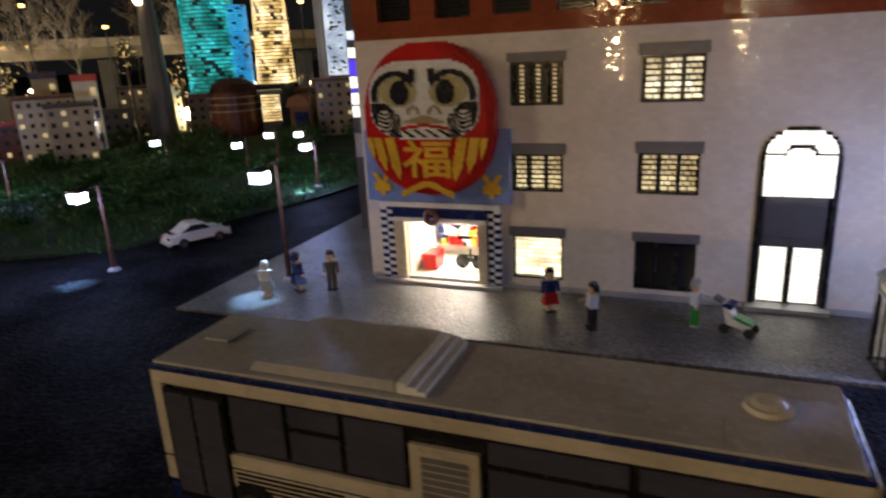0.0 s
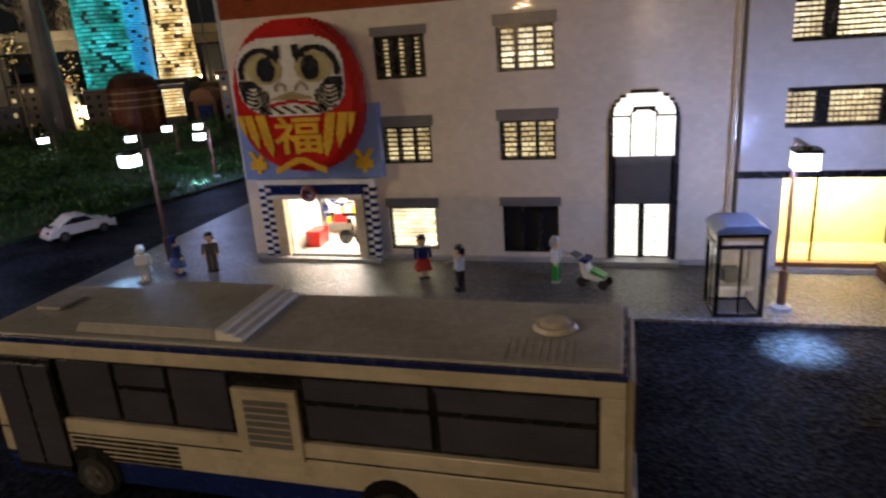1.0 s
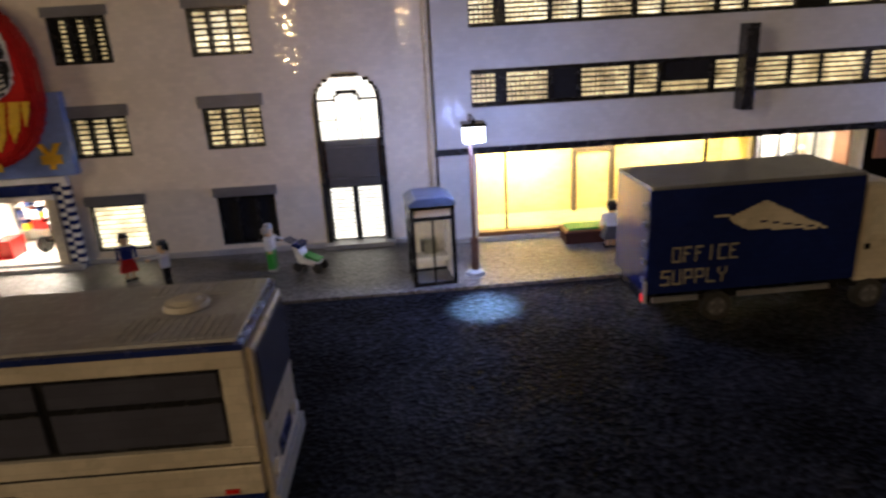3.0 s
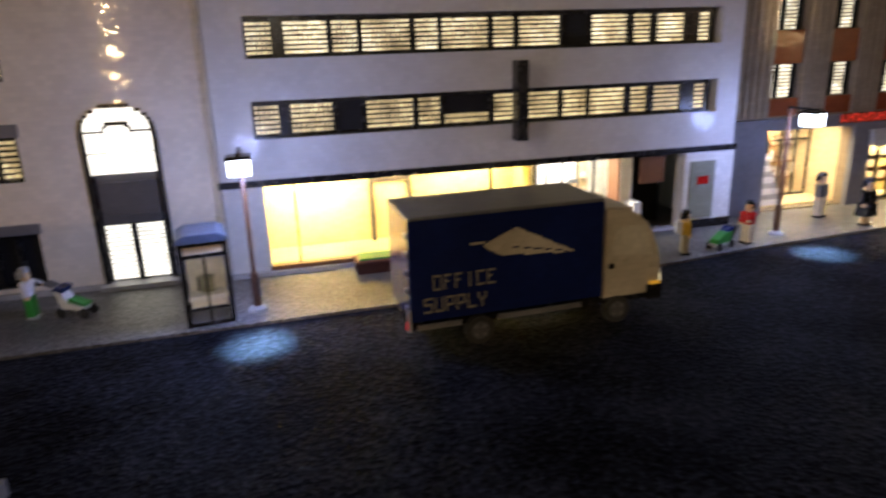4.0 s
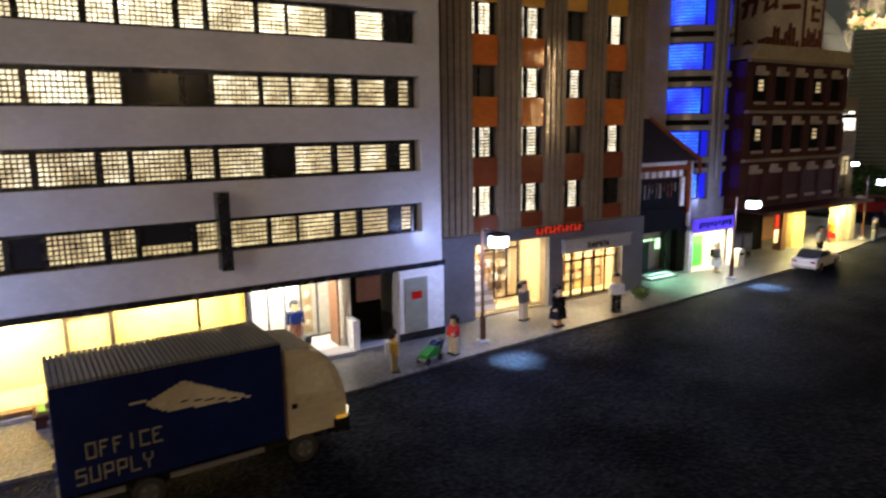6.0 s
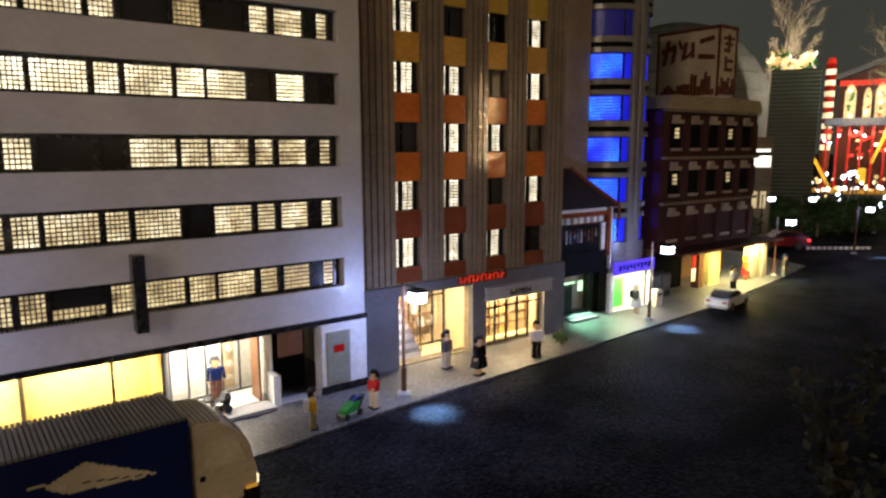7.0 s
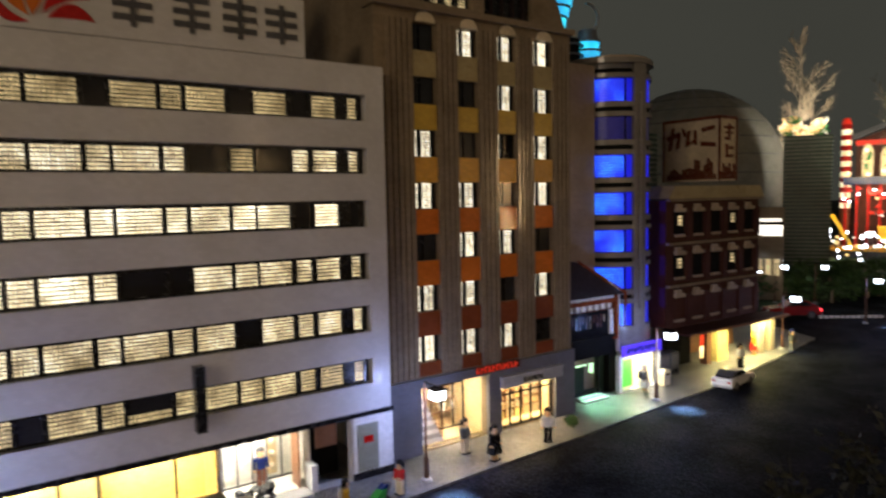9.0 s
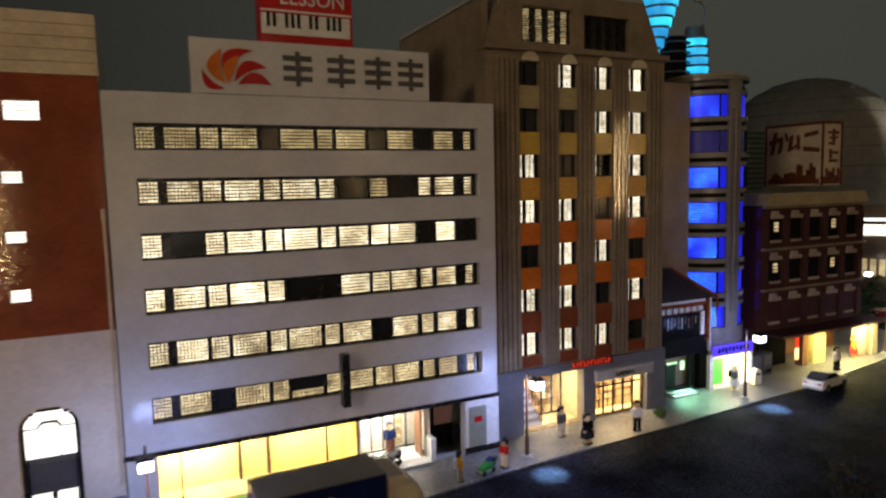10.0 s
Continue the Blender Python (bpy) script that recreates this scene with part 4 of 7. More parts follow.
# shops in the brown block
part("hall_interior", niche(1.748, 2.033, YB + 0.031, 1.595, 0.008, 0.228), INNER_TAN, brown, "warm lit hall")
st = thing("staircase", "pale brick-built staircase inside the lit hall", "staircase", (1.768, 1.399, 0.008))
for i in range(11):
    part("step", Geo().box(0.0, 0.094 - 0.0080 * i, 0.0, 0.085, 0.0165 * i, 0.0165 * i + 0.0157), LIGHT_GREY if i % 2 else PURE, st)
    part("tread", Geo().box(0.084 - 0.0080 * i, 0.096 - 0.0080 * i, -0.003, 0.086, 0.0165 * i + 0.0158, 0.0165 * i + 0.0178), BROWN, st)
part("handrail", Geo().prism([(0.102, 0.050), (0.020, 0.206), (0.020, 0.212), (0.102, 0.056)], -0.006, -0.0035), BROWN, st)
for i in range(5):
    part("baluster", Geo().box(0.090 - 0.015 * i, 0.092 - 0.015 * i, -0.006, -0.0035, 0.018 + 0.031 * i, 0.070 + 0.029 * i), BROWN, st)
gd = thing("glazed_partition", "dark-framed glazed door and partition inside the hall", "partition", (1.874, 1.490, 0.008))
for a in (0.0, 0.045, 0.096, 0.143):
    part("stile", Geo().box(a, a + 0.005, 0, 0.006, 0, 0.215), BLACK, gd)
for z in (0.0, 0.165, 0.21):
    part("rail", Geo().box(0.005, 0.143, 0.0005, 0.0055, z, z + 0.006), BLACK, gd)
part("door_handle", Geo().box(0.090, 0.0945, -0.004, -0.0005, 0.07, 0.10), LIGHT_GREY, gd)
sf = thing("shelf_wall", "tan shelving with goods behind the glazed partition", "shelf", (1.890, 1.545, 0.008))
part("frame", Geo().box(0, 0.004, 0, 0.04, 0, 0.20), CREAM, sf)
part("frame", Geo().box(0.134, 0.138, 0, 0.04, 0, 0.20), CREAM, sf)
for k, z in enumerate((0.04, 0.09, 0.14)):
    part("shelf", Geo().box(0.004, 0.134, 0.004, 0.038, z, z + 0.003), WOODY, sf)
    for q in range(4):
        part("parcel", Geo().box(0.010 + 0.031 * q, 0.030 + 0.031 * q, 0.008, 0.03, z + 0.0032, z + 0.018 + 0.008 * ((q + k) % 3)), (CREAM, PALE_TAN, PURE, CREAM)[(q + k) % 4], sf)
lamp("hall_light", "AREA", (1.86, 1.388, 0.222), 3.0, (1.0, 0.84, 0.55), None, (0.2, 0.04), (0, 0.55, -1))
part("eating_house_interior", niche(2.093, 2.362, YB + 0.031, 1.470, 0.008, 0.201), INNER_TAN, brown, "warm lit eating-house interior")
gr = Geo()
for i in range(6):
    gr.box(2.096 + 0.0515 * i, 2.1005 + 0.0515 * i, YB + 0.004, YB + 0.012, 0.005, 0.160)
gr.box(2.094, 2.361, YB + 0.004, YB + 0.012, 0.128, 0.133).box(2.094, 2.361, YB + 0.004, YB + 0.012, 0.005, 0.010)
part("shop_window_frame", gr, BLACK, brown)
fw = thing("shelf_wall", "tan wall shelves with pale goods inside the eating-house", "shelf", (2.098, 1.440, 0.008))
for a in range(7):
    part("upright", Geo().box(0.0435 * a, 0.0435 * a + 0.0015, 0, 0.028, 0, 0.188), WOODY, fw)
for k in range(5):
    part("shelf", Geo().box(0.0, 0.261, 0.0005, 0.0275, 0.036 * k, 0.036 * k + 0.002), WOODY, fw)
rg = random.Random(8)
for a in range(6):
    for k in range(4):
        w_, h_ = rg.uniform(0.028, 0.039), rg.uniform(0.020, 0.031)
        part("parcel", Geo().box(0.0435 * a + 0.003, 0.0435 * a + 0.003 + w_, 0.002, 0.026, 0.036 * k + 0.0022, 0.036 * k + 0.0022 + h_), rg.choice((CREAM, INNER_YELLOW, INNER_TAN, INNER_TAN, CREAM)), fw)
lamp("eating_house_light", "AREA", (2.228, 1.418, 0.198), 2.4, (1.0, 0.80, 0.46), None, (0.24, 0.03))
rs = thing("shop_sign", "cream eating-house sign board over the shop window", "sign", (2.235, YB - 0.016, 0.166))
part("board", Geo().box(-0.150, 0.150, -0.016, 0, 0, 0.040).box(-0.154, 0.154, -0.019, 0, 0.040, 0.046), LIGHT_GREY, rs, bevel=0.001)
words("lettering", "RAMEN", 0.029, BLACK, rs, pose(-0.004, -0.0175, 0.019, 90, 0, 0), 0.001, 1.0, "black lettering")
nb = thing("neon_sign", "row of glowing red strokes over the shop doors", "sign", (1.978, YB - 0.016, 0.236))
part("board", Geo().box(-0.004, 0.200, -0.0025, 0, -0.002, 0.026), MAROON, nb)
for i in range(11):
    a = 0.0175 * i
    part("stroke", Geo().box(a, a + 0.0045, -0.006, -0.0026, 0.001, 0.023).box(a + 0.0046, a + 0.014, -0.006, -0.0026, 0.004 + 0.008 * (i % 3), 0.008 + 0.008 * (i % 3)), NEON_RED, nb)
solid("side_block", Geo().box(2.461, 2.778, 1.533, 2.3, 0, 1.42), PALE_TAN, "plain dark tan block behind the small house", "building")

# ---- small half-timbered house ----
tud = thing("half_timbered_house", "small half-timbered house with a dark roof over a green-lit entrance", "building", (2.655, 1.45, 0))
TX = 0.175
part("wall", wall_with_openings(-TX, TX, 0.0, 0.255, 0, 0.03, [(-0.145, 0.12, 0.004, 0.17)]), DULL, tud)
part("upper_wall", Geo().box(-TX, TX, 0, 0.03, 0.2555, 0.43), DARK_MAROON, tud)
part("plaster_band", Geo().box(-TX, TX - 0.038, -0.014, -0.0005, 0.420, 0.446), INNER_WHITE, tud, "pale fascia under the eaves")
part("beam", Geo().box(-TX, TX - 0.030, -0.012, -0.0005, 0.400, 0.4195), RUST, tud)
part("beam", Geo().box(-TX, TX - 0.030, -0.010, -0.0005, 0.372, 0.376), MAROON, tud)
for i in range(8):
    part("plaster_square", Geo().box(-TX + 0.010 + 0.038 * i, -TX + 0.033 + 0.038 * i, -0.009, -0.0005, 0.3765, 0.3995), INNER_WHITE, tud)
part("lattice_window", Geo().box(-TX, TX - 0.062, -0.004, -0.0005, 0.262, 0.3715), DULL, tud, "dark lattice window")
for i in range(13):
    part("lattice_bar", Geo().box(-TX + 0.006 + 0.021 * i, -TX + 0.010 + 0.021 * i, -0.0075, -0.0045, 0.300 + 0.020 * (i % 3 == 0), 0.352 + 0.006 * (i % 2)), MAROON if i % 4 else PALE_TAN, tud)
part("sill_beam", Geo().box(-TX, TX - 0.030, -0.016, -0.0005, 0.248, 0.2615), DULL, tud)
part("corner_board", Geo().box(TX - 0.060, TX - 0.038, -0.010, -0.0005, 0.262, 0.3715), INNER_WHITE, tud, "white corner board")
part("corner_post", Geo().box(TX - 0.030, TX - 0.010, -0.014, -0.0005, 0.235, 0.43), RUST, tud, "red-brown corner post")
part("corner_post", Geo().box(TX - 0.009, TX + 0.002, -0.012, -0.0005, 0.18, 0.43), INNER_WHITE, tud, "white corner post")
part("roof", Geo().prism([(-TX - 0.02, 0.60), (-0.10, 0.59), (0.06, 0.50), (TX + 0.01, 0.435), (-TX - 0.02, 0.435)], -0.03, 0.08), ROOF_DARK, tud, "dark pitched roof")
part("verge", Geo().prism([(-0.10, 0.598), (-0.10, 0.588), (0.06, 0.496), (TX + 0.006, 0.436), (TX + 0.012, 0.380), (TX + 0.022, 0.380), (TX + 0.018, 0.445), (0.07, 0.508)], -0.036, -0.0305), RUST, tud, "curved dark red verge")
part("entrance_interior", niche(-0.145, 0.12, 0.031, 0.15, 0.004, 0.172), DGREEN, tud)
for a in (-0.09, 0.062):
    part("door_post", Geo().box(a, a + 0.006, 0.008, 0.016, 0.004, 0.17), BLACK, tud)
part("door", Geo().box(-0.03, 0.03, 0.06, 0.065, 0.0, 0.12), DGREEN, tud)
part("lit_notice", Geo().box(0.02, 0.045, 0.02, 0.024, 0.10, 0.14).box(-0.06, 0.0, 0.02, 0.024, 0.134, 0.140), glow("pale_green_tube", (0.6, 1.0, 0.55), 1.6), tud, "glowing pale green notice")
for i in range(2):
    part("step", Geo().box(-0.09, 0.06, -0.03 - 0.03 * i, 0.0 - 0.03 * i - 0.0005, 0.0005, 0.014 - 0.006 * i), LIGHT_GREY, tud)
lamp("entrance_green_light", "SPOT", (0.0, 0.0, 0.165), 9.0, (0.38, 1.0, 0.58), tud, 0.02, (0.05, -0.60, -1), 92)

# ---- blue-lit tower ----
TOWER_GREY = plastic("warm_grey_plastic", (0.24, 0.225, 0.20), rough=0.22, tilt=0.05)
tower = thing("blue_lit_tower", "grey tower with a rounded corner and rows of blue-lit windows", "building")


TCX, TCY, TR = 2.955, 1.62, 0.19


def tower_arc(a0, a1, r0, r1, n=10):
    """Plan of a curved strip of the round tower between two angles and two radii."""
    way = [radians(a0 + (a1 - a0) * i / n) for i in range(n + 1)]
    return [(TCX + r0 * math.cos(v), TCY + r0 * math.sin(v)) for v in way] + [(TCX + r1 * math.cos(v), TCY + r1 * math.sin(v)) for v in reversed(way)]


part("core", Geo().cyl(TCX, TCY, 0.0, 1.43, TR - 0.018, n=48), GREY, tower)
part("back_block", Geo().box(2.79, 3.12, 1.72, 2.2, 0, 1.42), TOWER_GREY, tower)
TZ = [0.281 + 0.164 * k for k in range(7)]
for k, z in enumerate(TZ):
    part("floor_band", Geo().cyl(TCX, TCY, (z - 0.022) if k else 0.205, z, TR + 0.005, n=48), TOWER_GREY, tower)
    part("head_band", Geo().cyl(TCX, TCY, z + 0.1022, z + 0.122, TR + 0.005, n=48), TOWER_GREY, tower)
    part("dark_band", Geo().cyl(TCX, TCY, z + 0.1222, z + 0.1418, TR - 0.006, n=48), DULL, tower)
    w = part("window_band", Geo().cyl(TCX, TCY, z + 0.0003, z + 0.1019, TR - 0.012, n=48), BLACK, tower)
    lit, dot = (LIT_NAVY, LIT_NAVY) if k == 5 else (LIT_BLUE, BLUE_DOT)
    for a, b in ((198, 245), (248.5, 256.5), (281, 301), (302, 330), (331, 375)):
        p = part("pane", Geo().prism(tower_arc(a, b, TR - 0.0116, TR - 0.008), z + 0.003, z + 0.099, "z"), lit, w, "blue-lit pane")
        if a == 198:
            g = Geo()
            for i in range(13):
                for j in range(8):
                    u = a + 1.2 + 3.5 * i
                    g.prism(tower_arc(u, u + 2.5, TR - 0.0078, TR - 0.005, 1), z + 0.006 + 0.0115 * j, z + 0.0125 + 0.0115 * j, "z")
            part("lit_bricks", g, dot, p)["kind"] = "stuff"
part("pier", Geo().prism(tower_arc(257.5, 280, TR - 0.012, TR + 0.0065, 12), 0.2, 1.43, "z"), TOWER_GREY, tower)
part("pipe", Geo().cyl(TCX + (TR + 0.016) * math.cos(radians(266)), TCY + (TR + 0.016) * math.sin(radians(266)), 0.36, 1.30, 0.007, n=8), TOWER_GREY, tower)
part("crown", Geo().cyl(TCX, TCY, 1.4302, 1.452, TR + 0.012, n=48), TOWER_GREY, tower)
part("roof_slab", Geo().cyl(TCX, TCY, 1.4522, 1.463, TR - 0.005, n=48), PALE_TAN, tower)
gf = thing("blue_tower_shop", "bright small shop with a purple-blue sign", "shop", (2.925, 1.408, 0))
gf.scale = (0.93, 0.93, 0.93)
part("frame", wall_with_openings(-0.14, 0.16, 0.0, 0.175, 0, 0.02, [(-0.115, 0.14, 0.004, 0.165)]), PURE, gf)
# The back wall itself glows, in place of the shop's light on it.
part("backing", Geo().box(-0.115, 0.14, 0.0305, 0.036, 0.0, 0.166), SHOP_GLOW, gf)
part("screen", Geo().box(-0.105, -0.035, 0.012, 0.018, 0.02, 0.15), NEON_GREEN, gf)
part("sign_board", Geo().box(-0.125, 0.15, -0.012, -0.0005, 0.172, 0.222), NEON_PURPLE, gf, "glowing purple-blue sign")
for i in range(9):
    part("bar", Geo().box(-0.10 + 0.025 * i, -0.084 + 0.025 * i, -0.0145, -0.0125, 0.185 + 0.006 * (i % 2), 0.21), BLUE, gf)
lamp("shop_front_light", "AREA", (0.02, -0.012, 0.166), 1.2, (1.0, 0.88, 0.60), gf, (0.2, 0.015), (0, -0.25, -1))

# ---- brown brick hotel with white window heads ----
MAROON_GLOSS = plastic("glossy_maroon_plastic", (0.075, 0.024, 0.018), rough=0.06, tilt=0.03, wave=0.03, shine=0.8)
hotel = thing("brick_hotel", "dark red-brown brick house with pale window heads and a lit arcade", "building", (3.715, 1.53, 0))
hotel.scale = (0.916, 1.0, 1.0)
part("wall", Geo().prism([(-0.49, 0), (0.38, 0), (0.38, 0.6), (-0.485, 0.6), (-0.485, 0.001)], 0.20, 0.83, "z"), DARK_MAROON, hotel)
part("side_wall", Geo().box(-0.492, -0.4855, 0.001, 0.59, 0.20, 0.83), MAROON_GLOSS, hotel, "glossy dark red side wall")
part("roof", Geo().prism([(-0.50, 0.839), (0.40, 0.839), (0.36, 0.90), (-0.44, 0.90)], -0.02, 0.25), OLIVE, hotel)
for z in (0.405, 0.612, 0.825):
    part("string_course", Geo().box(-0.49, 0.385, -0.022, -0.0005, z, z + 0.014), TAN, hotel)
for r, z in enumerate((0.245, 0.455, 0.665)):
    for i in range(5):
        a = -0.43 + 0.162 * i
        w = part("window", Geo().box(a, a + 0.09, -0.004, -0.0005, z, z + 0.12), DULL if r else DARK_MAROON, hotel)
        part("window_head", Geo().box(a + 0.002, a + 0.088, -0.018, -0.0045, z + 0.108, z + 0.126).box(a + 0.006, a + 0.048, -0.022, -0.0045, z + 0.1262, z + 0.146), PALE_TAN, w, "pale window head")
        part("pier", Geo().box(a + 0.110, a + 0.150, -0.014, -0.0005, z - 0.03, z + 0.118), DARK_MAROON, w)
        part("sill", Geo().box(a + 0.004, a + 0.086, -0.014, -0.0045, z - 0.014, z - 0.002), PALE_TAN, w)
        if (r, i) in ((1, 0), (2, 0), (1, 3), (2, 3)):
            part("pane", bricks_pane(a + 0.030, a + 0.066, z + 0.040, z + 0.092, -0.008, 2, 3, 0.005, side=0.002), LIT_DIM, w)
part("canopy", Geo().box(-0.50, 0.45, -0.145, -0.001, 0.190, 0.200), DARK_MAROON, hotel, "thin dark canopy", 0.002)
part("canopy_edge", Geo().box(-0.50, 0.45, -0.149, -0.1453, 0.190, 0.203), BROWN, hotel)
part("column", Geo().box(-0.215, -0.175, -0.06, -0.02, 0, 0.1895), BROWN, hotel, "brown column")
part("column", Geo().box(-0.112, -0.01, -0.055, -0.004, 0, 0.1895), INNER_YELLOW, hotel, "pale yellow lit column")
part("column", Geo().box(0.25, 0.30, -0.09, -0.04, 0, 0.1895), CREAM, hotel)
part("column", Geo().box(0.36, 0.41, -0.09, -0.04, 0, 0.1895), CREAM, hotel)
part("arcade_wall", Geo().box(-0.37, 0.38, 0.14, 0.16, 0, 0.199), BROWN, hotel)
# Dull black sheet standing in for the dim left end of the arcade.
part("arcade_shade_sheet", Geo().box(-0.47, -0.24, 0.02, 0.03, 0, 0.19), DULL, hotel)
part("poster", Geo().box(-0.275, -0.245, -0.06, -0.056, 0.105, 0.175), NEON_RED, hotel, "glowing red poster")
part("poster", Geo().box(-0.275, -0.245, -0.06, -0.056, 0.04, 0.10), LIT_GOLD, hotel, "glowing gold poster")
for a, e in ((-0.150, 1.2), (0.10, 3.4), (0.30, 1.0)):
    lamp("arcade_light", "AREA", (a, -0.118, 0.187), e, (1.0, 0.88, 0.38), hotel, (0.05, 0.03), (0.10, -0.08, -1))
ks = thing("roof_box_sign", "white roof sign box with dark brush strokes and a red edge", "sign", (4.03, 1.88, 0.93))
part("box", Geo().box(-0.08, 0.08, -0.185, 0.185, 0.0, 0.36), CREAM, ks)
eg = Geo().box(-0.086, -0.0805, -0.19, 0.19, 0.345, 0.362).box(-0.086, -0.0805, -0.19, -0.178, 0.0, 0.345).box(-0.086, -0.0805, 0.178, 0.19, 0, 0.345).box(-0.08, 0.08, -0.191, -0.1855, 0.345, 0.362).box(0.068, 0.08, -0.191, -0.1855, 0, 0.345)
part("edge", eg, MAROON, ks)
strokes = (
    ((0.160, 0.268), (0.075, 0.290), (0.070, 0.262), (0.158, 0.242)), ((0.128, 0.315), (0.108, 0.318), (0.130, 0.188), (0.156, 0.180)),
    ((0.086, 0.280), (0.066, 0.276), (0.076, 0.200), (0.100, 0.186)), ((0.060, 0.312), (0.044, 0.306), (0.030, 0.262), (0.044, 0.258)),
    ((0.022, 0.290), (0.000, 0.296), (0.012, 0.206), (0.034, 0.198)), ((0.030, 0.206), (0.012, 0.206), (-0.030, 0.228), (-0.026, 0.244)),
    ((-0.022, 0.292), (-0.040, 0.292), (-0.044, 0.212), (-0.026, 0.206)), ((-0.072, 0.300), (-0.152, 0.312), (-0.156, 0.290), (-0.076, 0.276)),
    ((-0.066, 0.226), (-0.160, 0.214), (-0.162, 0.190), (-0.070, 0.200)))
for k, outline in enumerate(strokes):
    part("brush_stroke", Geo().prism(list(outline), -0.0865 - 0.0004 * k, -0.0802, "x"), MAROON, ks)
for i in range(16):
    cy, hh = -0.165 + 0.0205 * i, 0.03 + 0.09 * abs(math.sin(i * 2.3)) * (1.0 if i < 9 else 0.4)
    part("skyline_bar", Geo().box(-0.087, -0.0802, cy, cy + 0.015, 0.01, 0.01 + hh), MAROON, ks)
for x0, x1, z0, z1 in ((-0.045, 0.045, 0.290, 0.304), (-0.035, 0.035, 0.262, 0.275), (-0.008, 0.012, 0.225, 0.318), (-0.040, 0.010, 0.228, 0.244), (-0.030, -0.012, 0.150, 0.205), (-0.030, 0.040, 0.130, 0.148), (-0.005, 0.042, 0.176, 0.192)):
    part("side_stroke", Geo().box(x0, x1, -0.1915 - 0.02 * abs(x0) * (z1 - z0), -0.1857, z0, z1), MAROON, ks)
for i in range(7):
    part("skyline_bar", Geo().box(-0.078 + 0.02 * i, -0.063 + 0.02 * i, -0.1915, -0.1857, 0.01, 0.05 + 0.05 * abs(math.sin(i * 1.9))), MAROON, ks)


# ---- street lamps ----
def street_lamp(x, y, turn=0, energy=0.16, height=0.306, z=0.0):
    t = thing("street_lamp", "slim brown street lamp with a hanging cool white lantern", "street lamp", (x, y, z), turn, group="street lamps")
    part("base", Geo().cyl(0, 0, 0, 0.006, 0.019, 0.017, 16).cyl(0, 0, 0.006, 0.01, 0.014, 0.008, 16), LIGHT_GREY, t)
    part("post", Geo().cyl(0, 0, 0.01, 0.075, 0.0075, 0.0075, 10).cyl(0, 0, 0.075, height, 0.0042, 0.0042, 10), LAMP_BROWN, t)
    part("arm", Geo().box(-0.003, 0.003, -0.088, 0.004, height, height + 0.005), BLACK, t)
    part("cap", Geo().box(-0.021, 0.021, -0.090, -0.048, height - 0.007, height - 0.0005), BLACK, t, bevel=0.0015)
    part("lantern", Geo().box(-0.018, 0.018, -0.087, -0.051, height - 0.034, height - 0.0075), LAMP_COOL, t, "glowing white lantern", 0.002)
    if energy:
        lamp("lantern_light", "SPOT", (0, -0.071, height - 0.038), energy * 50.0, (0.34, 0.62, 1.0), t, 0.008, (0.0, -0.27, -1), 30)
        lamp("lantern_glow", "POINT", (0, -0.069, height - 0.052), energy * 2.3, (0.36, 0.46, 1.0), t, 0.028)
    return t


for lx, ly, le in ((0.409, 1.09, 1.55), (1.648, 1.172, 1.3), (2.848, 1.256, 1.3), (-1.00, 1.24, 0.35), (4.13, 1.42, 0.14)):
    street_lamp(lx, ly, 0, le)
# lamps of the park, which lies a little lower than the street
for lx, ly, lz, le in ((-1.575, 1.205, -0.052, 0.8), (-1.585, 2.34, -0.095, 1.0), (-2.69, 2.62, -0.125, 0), (-2.15, 2.60, -0.13, 0), (-2.25, 3.00, -0.135, 0), (-2.09, 3.05, -0.135, 0), (-2.80, 1.80, -0.11, 0.8), (-3.9, 3.3, -0.10, 0),
                       (5.55, 2.25, 0, 0), (5.75, 2.05, 0, 0), (5.2, 1.46, 0, 0.4), (5.1, 2.2, 0, 0), (6.4, 1.8, 0, 0)):
    street_lamp(lx, ly, 0, le, 0.302 + lz, 0.004 if lz < -0.06 or lx > 5.0 else -0.0065)


